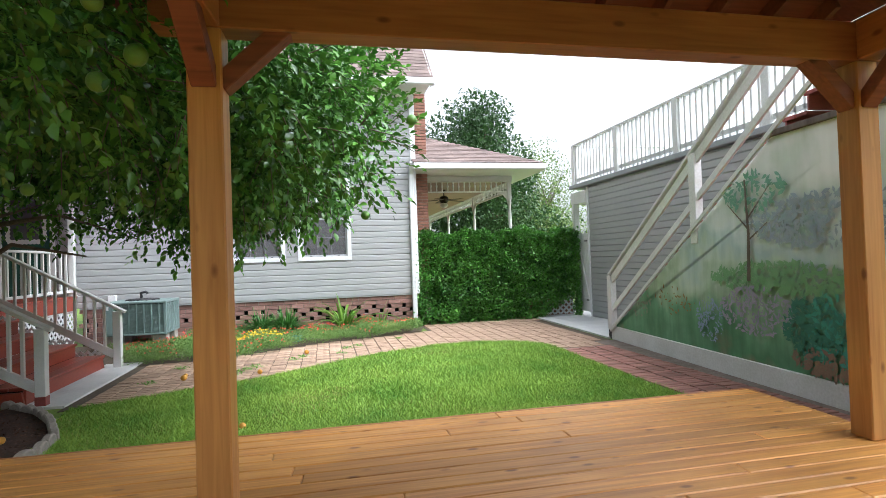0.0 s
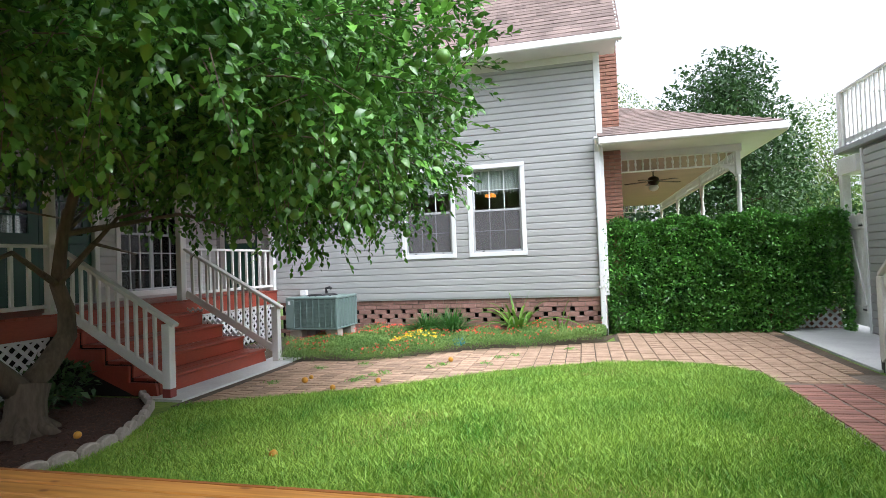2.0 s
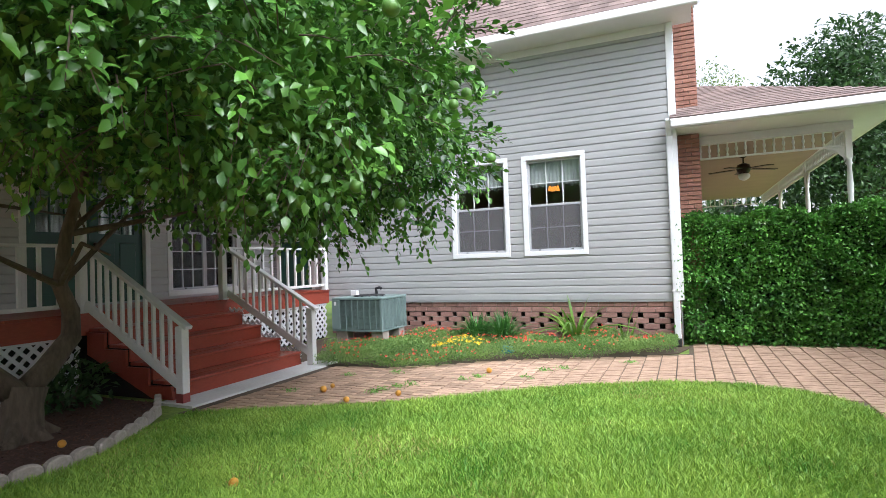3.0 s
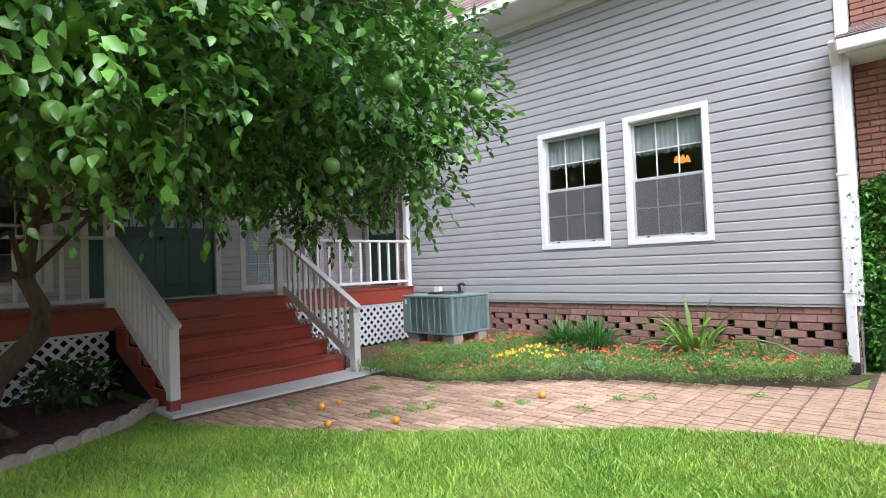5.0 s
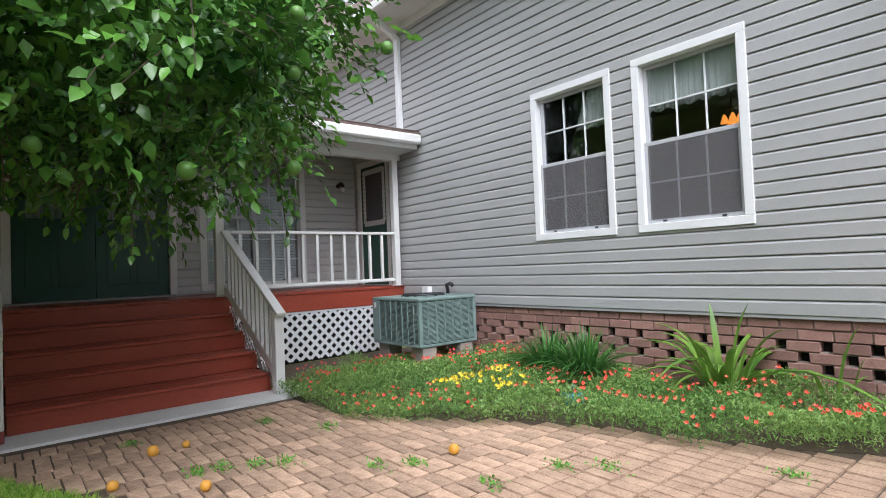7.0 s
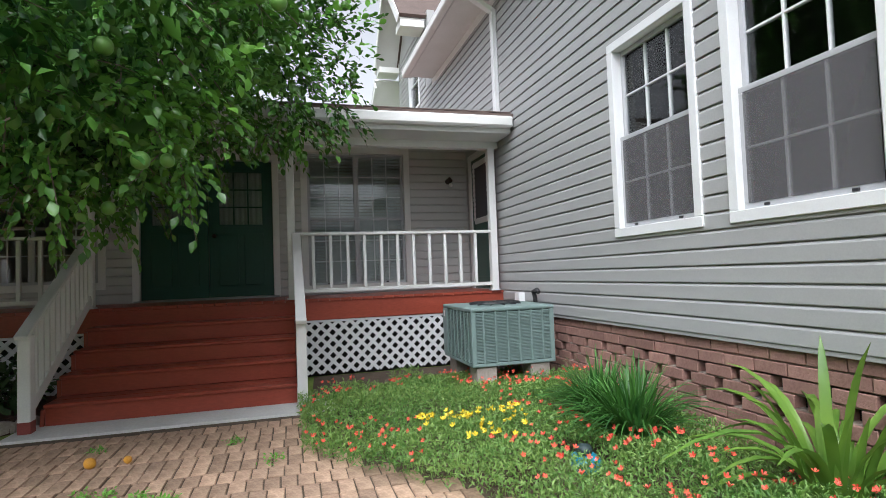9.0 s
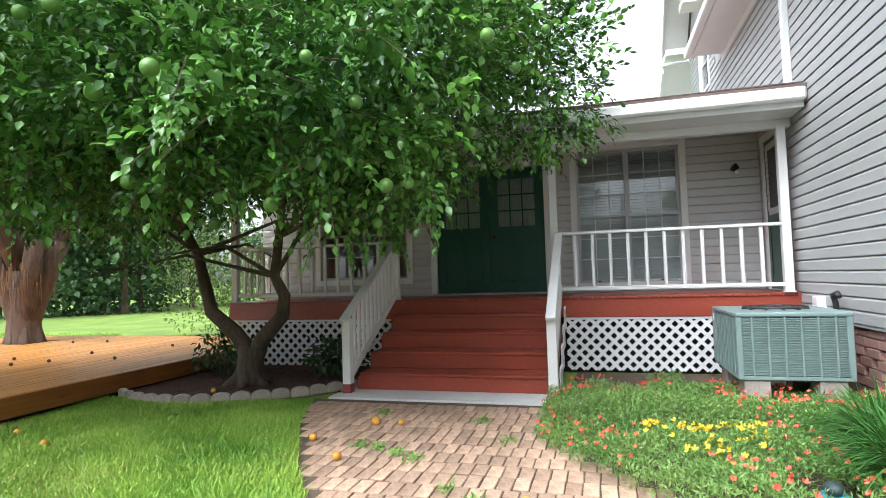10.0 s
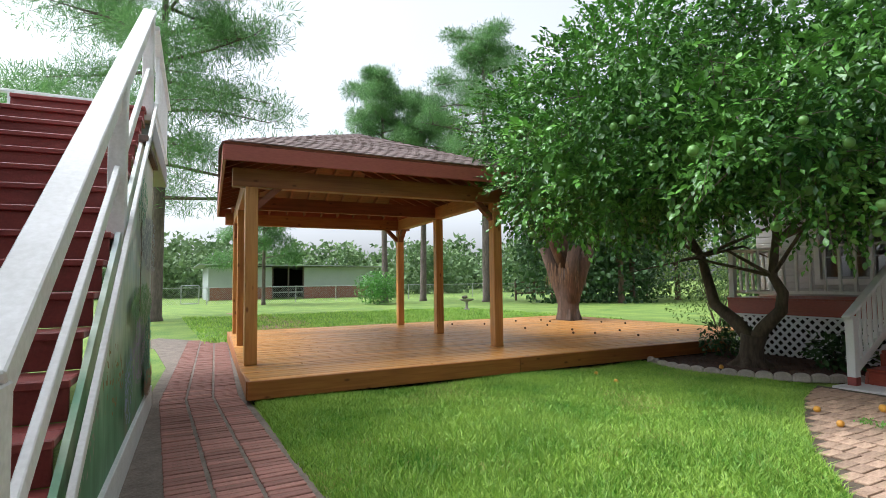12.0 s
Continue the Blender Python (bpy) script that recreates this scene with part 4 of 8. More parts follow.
def porch_post(y, z1=3.05, x=PORCH_X, w=0.1, z0=PORCH_Z):
    p = thing("porch_post", (x, y, z0), "square white painted porch post", "post", "porch posts")
    part("shaft", box(x - w / 2, x + w / 2, y - w / 2, y + w / 2, z0, z1, 0.006), M_WHITE, p)
    part("base_trim", box(x - w / 2 - 0.015, x + w / 2 + 0.015, y - w / 2 - 0.015, y + w / 2 + 0.015, z0, z0 + 0.02, 0.004), M_WHITE, p)
    return p


for y in (12.16, 9.38, 7.08, 4.36):
    porch_post(y)


def rail_run(name, label, a, b, zt, zb, n, cap=0.09, bal=0.042, group="porch railings"):
    """A straight rail from a to b (x, y), with n balusters."""
    r = thing(name, (*((Vector(a) + Vector(b)) / 2), zb), label, "railing", group)
    A, B = Vector((*a, 0)), Vector((*b, 0))
    part("top_rail", beam(A + Vector((0, 0, zt)), B + Vector((0, 0, zt)), cap, 0.04, 0.006), M_WHITE, r)
    part("bottom_rail", beam(A + Vector((0, 0, zb)), B + Vector((0, 0, zb)), 0.045, 0.05, 0.005), M_WHITE, r)
    d = (B - A) / (n + 1)
    me = to_mesh("baluster", beam((0, 0, zb + 0.025), (0, 0, zt - 0.02), bal, bal, 0.004, (1, 0, 0)), M_WHITE)
    for i in range(1, n + 1):
        set_piece("baluster", me, r, A + d * i)


rail_run("porch_railing", "white painted wooden porch railing with square balusters", (PORCH_X, 9.43), (PORCH_X, 12.11), 1.86, 1.12, 11)
rail_run("porch_railing", "white painted wooden porch railing with square balusters", (PORCH_X, 4.42), (PORCH_X, 7.02), 1.86, 1.12, 11)
rail_run("porch_railing", "white end railing of the porch", (PORCH_X - 0.06, 4.36), (FACADE_X + 0.02, 4.36), 1.86, 1.12, 7)


def stair_rail(y, label, dark_foot):
    r = thing("stair_railing", (-2.5, y, 0.0), label, "railing", "stair railings")
    nx = -2.47
    part("newel_post", box(nx - 0.055, nx + 0.055, y - 0.05, y + 0.05, 0.03 if not dark_foot else 0.13, 0.88, 0.006), M_WHITE, r)
    if dark_foot:
        part("newel_foot", box(nx - 0.056, nx + 0.056, y - 0.051, y + 0.051, 0.0, 0.13, 0.004), M_RED_DARK, r, "dark red post foot")
    top, foot = Vector((PORCH_X + 0.05, y, 1.86)), Vector((nx + 0.11, y, 0.86))
    part("handrail", beam(top, foot, 0.105, 0.045, 0.007), M_WHITE, r)
    lo_a, lo_b = Vector((PORCH_X + 0.05, y, 1.13)), Vector((nx - 0.05, y, 0.22))
    part("lower_rail", beam(lo_a, lo_b, 0.045, 0.11, 0.006), M_WHITE, r)
    n = 11
    for i in range(1, n + 1):
        t = i / (n + 1)
        x = PORCH_X + 0.05 + (nx - 0.05 - PORCH_X - 0.05) * t
        zt = top.z + (foot.z - top.z) * (x - top.x) / (foot.x - top.x)
        zb = lo_a.z + (lo_b.z - lo_a.z) * t
        part("baluster", beam((x, y, zb), (x, y, zt - 0.02), 0.042, 0.036, 0.004, (1, 0, 0)), M_WHITE, r)


stair_rail(7.10, "white painted stair railing on a dark red foot", True)
stair_rail(9.44, "white painted stair railing beside the flower bed", False)


def lattice(label, axis, plane, u0, u1, z0, z1, step=0.15, w=0.045, top_line=None):
    """Crossing diagonal slats clipped to a rectangle, or under a sloping top line."""
    L = thing("lattice_panel", (plane, (u0 + u1) / 2, z0) if axis == "x" else ((u0 + u1) / 2, plane, z0), label, "lattice", "porch lattice")
    for sgn, off in ((1, 0.0), (-1, 0.008)):
        s = -(z1 - z0)
        while s < (u1 - u0):
            pts = []
            for t0, t1 in ((max(0.0, -s), min(z1 - z0, u1 - u0 - s)),):
                if t1 - t0 > 0.04:
                    a = (u0 + s + t0, z0 + t0) if sgn > 0 else (u1 - s - t0, z0 + t0)
                    b = (u0 + s + t1, z0 + t1) if sgn > 0 else (u1 - s - t1, z0 + t1)
                    pts = (a, b)
            if pts:
                P = [Vector((plane + off, u, z)) if axis == "x" else Vector((u, plane - off, z)) for u, z in pts]
                n = Vector((1, 0, 0)) if axis == "x" else Vector((0, 1, 0))
                part("slat", beam(P[0], P[1], w, 0.007, 0, n), M_VINYL, L)
            s += step
    if axis == "x":
        part("edge_strip", box(plane - 0.004, plane + 0.016, u0 - 0.01, u1 + 0.01, z1 - 0.012, z1 + 0.02, 0.003), M_VINYL, L)
    return L


lattice("white diagonal lattice under the porch, behind the flower bed", "x", PORCH_X - 0.02, 9.5, 12.2, 0.05, 0.72)
lattice("white diagonal lattice under the porch, behind the citrus tree", "x", PORCH_X - 0.02, 4.35, 7.05, 0.05, 0.72)


def step_lattice(y, label):
    L = thing("lattice_panel", (-3.4, y, 0.03), label, "lattice", "porch lattice")
    for k in range(4):
        u0, u1 = -2.72 - (k + 1) * RUN, -2.72 - k * RUN
        z0, z1 = 0.05 + k * RISE - (0.0 if k == 0 else 0.04), 0.03 + (k + 1) * RISE + 0.06
        for sgn in (1, -1):
            s = -(z1 - z0)
            while s < u1 - u0:
                t0, t1 = max(0.0, -s), min(z1 - z0, u1 - u0 - s)
                if t1 - t0 > 0.03:
                    a = (u0 + s + t0, z0 + t0) if sgn > 0 else (u1 - s - t0, z0 + t0)
                    b = (u0 + s + t1, z0 + t1) if sgn > 0 else (u1 - s - t1, z0 + t1)
                    part("slat", beam((a[0], y + 0.004 * sgn, a[1]), (b[0], y + 0.004 * sgn, b[1]), 0.034, 0.007, 0, (0, 1, 0)), M_VINYL, L)
                s += 0.098


lattice("small piece of white lattice between the hedge and the gate", "y", 12.98, 6.02, 6.74, 0.05, 0.58)
step_lattice(9.49, "small stepped piece of white lattice beside the porch steps")


# ---- pavilion and its deck ----
DZ = 0.285
deck = thing("deck", (0.0, 1.0, 0.0), "low deck of orange-stained cedar boards around the oak trunk", "deck", kind="structure")
rng = random.Random(11)
DX1, DY1, DY0 = 4.27, 4.31, -2.75


def deck_left(y):
    return -4.05 if y > 4.0 else -4.9 if y > 3.3 else -6.1


y = DY1 - 0.14
while y > DY0:
    x0, x1 = deck_left(y), DX1
    cuts = [x0]
    c = x0 + rng.uniform(1.4, 3.6)
    while c < x1 - 0.8:
        cuts.append(c)
        c += 3.6
    cuts.append(x1)
    for a, b in zip(cuts, cuts[1:]):
        for p, q in ((a, b),):
            if abs(y + 0.07 - (-1.15)) < 0.42 and p < -4.6 < q:
                part("deck_board", box(p, -5.4, y, y + 0.136, DZ - 0.03, DZ, 0.004), M_DECK, deck) if p < -5.45 else None
                p = -4.6
            part("deck_board", box(p + 0.002, q - 0.002, y, y + 0.136, DZ - 0.03, DZ + rng.uniform(-0.002, 0.002), 0.007), M_DECK, deck)
    y -= 0.143
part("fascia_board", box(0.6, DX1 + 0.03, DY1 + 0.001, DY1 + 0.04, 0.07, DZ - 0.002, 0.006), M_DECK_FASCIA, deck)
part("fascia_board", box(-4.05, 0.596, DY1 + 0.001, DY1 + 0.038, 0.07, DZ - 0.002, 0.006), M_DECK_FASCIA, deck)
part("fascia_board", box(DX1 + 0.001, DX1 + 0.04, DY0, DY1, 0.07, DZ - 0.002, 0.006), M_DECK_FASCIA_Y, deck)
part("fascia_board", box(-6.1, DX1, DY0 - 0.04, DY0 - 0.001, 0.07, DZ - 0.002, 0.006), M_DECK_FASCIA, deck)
# black box painting the shade beneath the deck boards
part("joist_shade_box", box(-4.0, DX1 - 0.05, DY0 + 0.05, DY1 - 0.06, 0.002, DZ - 0.035, 0), M_SHADE_BLACK, deck)

PX0, PX1, PYS, PW_ = 0.12, 4.08, (3.01, 0.43, -2.2), 0.165
BZ = 2.69
FX0, FX1, FY0, FY1, FZ = -0.38, 4.48, -2.85, 3.52, 3.15
pav = thing("pavilion", (2.1, 0.3, DZ), "open cedar pavilion with six posts and a brown shingled hip roof", "pavilion")
for x in (PX0, PX1):
    for y in PYS:
        post = part("post", box(x - PW_ / 2, x + PW_ / 2, y - PW_ / 2, y + PW_ / 2, DZ, BZ, 0.008), M_POST, pav)
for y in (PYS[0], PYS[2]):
    part("beam", box(PX0 - 0.25, PX1 + 0.25, y - 0.08, y + 0.08, BZ, BZ + 0.25, 0.006), M_BEAM_SHADED, pav)
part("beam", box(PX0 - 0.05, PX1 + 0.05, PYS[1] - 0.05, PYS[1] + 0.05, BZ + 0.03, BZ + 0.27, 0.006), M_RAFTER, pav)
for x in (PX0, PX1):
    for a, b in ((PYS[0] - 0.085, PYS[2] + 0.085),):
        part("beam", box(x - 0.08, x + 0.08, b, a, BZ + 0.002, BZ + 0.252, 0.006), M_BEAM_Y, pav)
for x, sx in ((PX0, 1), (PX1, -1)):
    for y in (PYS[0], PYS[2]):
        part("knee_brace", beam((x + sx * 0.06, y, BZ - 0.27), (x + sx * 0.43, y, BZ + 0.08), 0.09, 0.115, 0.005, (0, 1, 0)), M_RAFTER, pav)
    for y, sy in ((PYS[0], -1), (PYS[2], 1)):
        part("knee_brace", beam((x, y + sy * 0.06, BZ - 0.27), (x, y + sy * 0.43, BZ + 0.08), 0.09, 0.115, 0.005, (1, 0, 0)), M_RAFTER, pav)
half = (FX1 - FX0) / 2
CX, RA, RB, RZ = (FX0 + FX1) / 2, FY1 - half, FY0 + half, FZ + half * 0.4
c4 = [(FX0, FY1), (FX1, FY1), (FX1, FY0), (FX0, FY0)]
for p, q in zip(c4, c4[1:] + c4[:1]):
    part("fascia", beam((*p, FZ - 0.11), (*q, FZ - 0.11), 0.04, 0.2, 0.004), M_FASCIA, pav)
for pts in ([(FX0, FY1, FZ), (FX1, FY1, FZ), (CX, RA, RZ)], [(FX1, FY0, FZ), (FX0, FY0, FZ), (CX, RB, RZ)],
            [(FX1, FY1, FZ), (FX1, FY0, FZ), (CX, RB, RZ), (CX, RA, RZ)], [(FX0, FY0, FZ), (FX0, FY1, FZ), (CX, RA, RZ), (CX, RB, RZ)]):
    n = (Vector(pts[1]) - Vector(pts[0])).cross(Vector(pts[2]) - Vector(pts[0]))
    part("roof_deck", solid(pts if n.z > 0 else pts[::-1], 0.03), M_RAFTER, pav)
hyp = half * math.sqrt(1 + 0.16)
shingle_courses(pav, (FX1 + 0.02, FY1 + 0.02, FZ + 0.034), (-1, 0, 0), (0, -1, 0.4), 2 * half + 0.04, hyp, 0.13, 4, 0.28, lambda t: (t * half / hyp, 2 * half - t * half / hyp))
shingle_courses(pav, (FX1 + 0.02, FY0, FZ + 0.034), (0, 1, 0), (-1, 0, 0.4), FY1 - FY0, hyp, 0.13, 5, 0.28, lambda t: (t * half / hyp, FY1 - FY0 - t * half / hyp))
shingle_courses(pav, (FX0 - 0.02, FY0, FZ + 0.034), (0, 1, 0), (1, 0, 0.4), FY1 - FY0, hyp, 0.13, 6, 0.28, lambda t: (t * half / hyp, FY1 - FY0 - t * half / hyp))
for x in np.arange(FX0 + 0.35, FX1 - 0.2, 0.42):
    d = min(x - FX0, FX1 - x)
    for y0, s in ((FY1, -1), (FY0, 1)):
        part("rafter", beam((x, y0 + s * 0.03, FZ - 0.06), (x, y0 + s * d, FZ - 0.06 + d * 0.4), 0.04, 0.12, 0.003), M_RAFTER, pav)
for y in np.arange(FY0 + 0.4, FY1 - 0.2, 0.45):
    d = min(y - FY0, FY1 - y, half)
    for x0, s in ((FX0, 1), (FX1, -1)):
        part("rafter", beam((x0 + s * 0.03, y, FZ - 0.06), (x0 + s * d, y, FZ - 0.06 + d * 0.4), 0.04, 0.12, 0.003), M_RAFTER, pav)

# the pavilion's sides and the deck's edge run parallel to the painted panel, a few degrees off the house
SKEW = 0.092
for thing_, y_pivot, x_from in ((deck, 3.6, 0.0), (pav, PYS[0], -9.0)):
    for ob in thing_.children:
        for v in ob.data.vertices:
            if v.co.x > x_from and v.co.y < y_pivot:
                v.co.x -= SKEW * (y_pivot - v.co.y)

# ---- outbuilding, its roof deck and outside stair ----
SX, SZ = 6.87, 3.25
bm = bmesh.new()
cells(bm, "x", SX + 0.001, SX + 0.15, 0.8, 12.25, 0.0, 3.13, [])
wall_shed = whole("wall_shed", bm, M_SIDING, "outbuilding wall in grey lap siding", "wall", "structure")
siding(wall_shed, "x", SX, -1, 0.8, 12.2, 0.05, 3.12, [], M_SIDING)
part("corner_trim", box(SX - 0.042, SX + 0.1, 12.2, 12.27, 0.03, 3.12, 0.004), M_VINYL, wall_shed)
whole("wall_shed_north", box(SX + 0.16, 9.8, 12.1, 12.24, 0.0, 3.13, 0), M_SIDING, "grey north wall of the outbuilding", "wall", "structure")
whole("wall_shed_south", box(SX + 0.16, 9.8, 0.8, 0.94, 0.0, 3.13, 0), M_SIDING, "grey south wall of the outbuilding", "wall", "structure")
roof_deck = thing("roof_terrace", (8.0, 6.0, 2.9), "flat roof terrace with grey edge over the outbuilding", "terrace", kind="structure")
part("edge_board", box(SX - 0.12, SX - 0.06, 0.8, 13.05, 3.14, SZ - 0.01, 0.01), M_DECKGREY, roof_deck)
part("terrace_slab", box(SX - 0.055, 9.9, 0.8, 13.05, 3.14, SZ, 0.004), M_DECKGREY, roof_deck)
part("white_beam", box(SX - 0.1, SX + 0.1, 12.28, 13.0, 2.75, 3.04, 0.006), M_WORN_WHITE, roof_deck)
part("white_beam", box(SX + 0.105, 9.8, 12.85, 13.0, 2.75, 3.04, 0.006), M_WORN_WHITE, roof_deck)
gate_post = thing("gate_post", (SX - 0.02, 12.9, 0.03), "white post under the roof terrace beside the gate", "post")
part("shaft", box(SX - 0.09, SX + 0.04, 12.84, 12.97, 0.03, 2.75, 0.006), M_WORN_WHITE, gate_post)


def gate():
    """A narrow board gate closing the passage between the outbuilding and the terrace post."""
    g = thing("gate", (SX + 0.05, 12.55, 0.15), "narrow white board gate with flat braces under the terrace", "gate")
    x = SX - 0.03
    for k in range(5):
        y = 12.3 + k * 0.108
        part("board", box(x, x + 0.02, y, y + 0.102, 0.13, 2.02 + 0.025 * (k % 2), 0.004), M_WORN_WHITE, g)
    for z in (0.36, 1.78):
        part("brace", box(x - 0.024, x - 0.001, 12.3, 12.835, z, z + 0.1, 0.004), M_WORN_WHITE, g)
    part("brace", beam((x - 0.013, 12.34, 0.48), (x - 0.013, 12.79, 1.76), 0.085, 0.022, 0.003, (1, 0, 0)), M_WORN_WHITE, g)
    part("latch", box(x - 0.045, x - 0.024, 12.77, 12.85, 1.18, 1.21, 0.004), M_BLACK, g, "black metal latch")
    for z in (0.41, 1.83):
        part("hinge", box(x - 0.03, x - 0.024, 12.28, 12.42, z - 0.015, z + 0.015, 0.002), M_BLACK, g, "black strap hinge")


gate()


def terrace_rail(a, b, label, posts):
    r = thing("terrace_railing", ((a[0] + b[0]) / 2, (a[1] + b[1]) / 2, SZ), label, "railing", "terrace railings")
    A, B = Vector((*a, 0)), Vector((*b, 0))
    L = (B - A).length
    d = (B - A).normalized()
    part("top_rail", beam(A + Vector((0, 0, 4.24)), B + Vector((0, 0, 4.24)), 0.13, 0.04, 0.006), M_WORN_WHITE, r)
    part("bottom_rail", beam(A + Vector((0, 0, 3.36)), B + Vector((0, 0, 3.36)), 0.04, 0.08, 0.005), M_WORN_WHITE, r)
    for k in range(posts):
        p = A + d * (0.06 + (L - 0.12) * k / (posts - 1))
        part("rail_post", box(p.x - 0.07, p.x + 0.07, p.y - 0.07, p.y + 0.07, SZ, 4.23, 0.006), M_WORN_WHITE, r)
    n = int(L / 0.15)
    me = to_mesh("baluster", box(-0.02, 0.02, -0.02, 0.02, SZ + 0.02, 4.22, 0.003), M_WORN_WHITE)
    for k in range(1, n):
        p = A + d * (L * k / n)
        set_piece("baluster", me, r, p)


terrace_rail((SX + 0.02, 4.6), (SX + 0.02, 13.0), "white wooden railing along the roof terrace", 5)
terrace_rail((SX + 0.1, 12.98), (9.8, 12.98), "white wooden railing across the north end of the terrace", 3)
terrace_rail((5.62, 0.9), (9.8, 0.9), "white wooden railing across the south end of the terrace", 4)

stair = thing("outside_stair", (5.66, 9.05, 0.0), "steep red-painted outside stair with white rails", "stair")
TX0, TX1, SB, SLOPE = 5.60, 6.8, 9.05, 0.65
NR = 17
rise = SZ / NR
run = rise / SLOPE
for k in range(NR):
    yf, zt = SB - k * run, (k + 1) * rise
    part("riser", box(TX0 + 0.05, TX1, yf - 0.025, yf, k * rise + 0.002, zt - 0.04, 0.003), M_RED_DARK, stair)
    part("tread", box(TX0 + 0.04, TX1, yf - run - 0.0, yf - run / 2 - 0.004, zt - 0.04, zt, 0.006), M_RED_DARK, stair)
    part("tread", box(TX0 + 0.04, TX1, yf - run / 2 + 0.002, yf + 0.03, zt - 0.04, zt + 0.001, 0.006), M_RED_DARK, stair)
TOPY = SB - NR * run


def sl(y, dz=0.0):
    return (SB - y) * SLOPE + dz


part("stringer", beam((TX0 - 0.05, SB - 0.05, sl(SB - 0.05, 0.13)), (TX0 - 0.05, TOPY + 0.05, sl(TOPY + 0.05, 0.13)), 0.03, 0.055, 0.004), M_WORN_WHITE, stair)
part("mid_rail", beam((TX0 + 0.03, SB - 0.02, sl(SB - 0.02, 0.52)), (TX0 + 0.03, TOPY, sl(TOPY, 0.52)), 0.035, 0.09, 0.005), M_WORN_WHITE, stair)
part("handrail", beam((TX0 + 0.04, SB + 0.05, sl(SB + 0.05, 1.17)), (TX0 + 0.04, TOPY - 0.05, sl(TOPY - 0.05, 1.17)), 0.13, 0.045, 0.006), M_WORN_WHITE, stair)
part("rail_board", beam((TX0 + 0.03, SB, sl(SB, 1.04)), (TX0 + 0.03, TOPY, sl(TOPY, 1.04)), 0.04, 0.13, 0.005), M_WORN_WHITE, stair)
for y in (SB + 0.03, 6.5, TOPY + 0.08):
    z0 = 0.16 if y > SB else sl(y, -0.05)
    part("newel_post", box(TX0 - 0.02, TX0 + 0.09, y - 0.07, y + 0.07, z0, sl(y, 1.14), 0.006), M_WORN_WHITE, stair)
part("post_foot", box(TX0 - 0.015, TX0 + 0.085, SB - 0.035, SB + 0.095, 0.0, 0.16, 0.004), M_BLACK, stair, "dark metal post foot")
part("top_landing", box(TX0 - 0.02, SX - 0.13, 0.9, TOPY + 0.0, SZ - 0.3, SZ - 0.002, 0.006), M_DECKGREY, stair)
part("landing_rail", box(TX0 - 0.06, TX0 + 0.06, 0.9, TOPY, 4.22, 4.27, 0.006), M_WORN_WHITE, stair)
part("landing_rail", box(TX0 - 0.03, TX0 + 0.02, 0.9, TOPY, 3.33, 3.41, 0.006), M_WORN_WHITE, stair)
for k in range(16):
    y = 0.98 + k * 0.15
    if y < TOPY - 0.05:
        part("baluster", box(TX0 - 0.02, TX0 + 0.02, y - 0.02, y + 0.02, 3.4, 4.23, 0.003), M_WORN_WHITE, stair)

# painted panel under the stair
MEND = 3.7
panel_pts = [(9.0, 0.24), (MEND, 0.24), (MEND, 2.7), (5.08, 2.7), (9.0, sl(9.0, 0.12))]


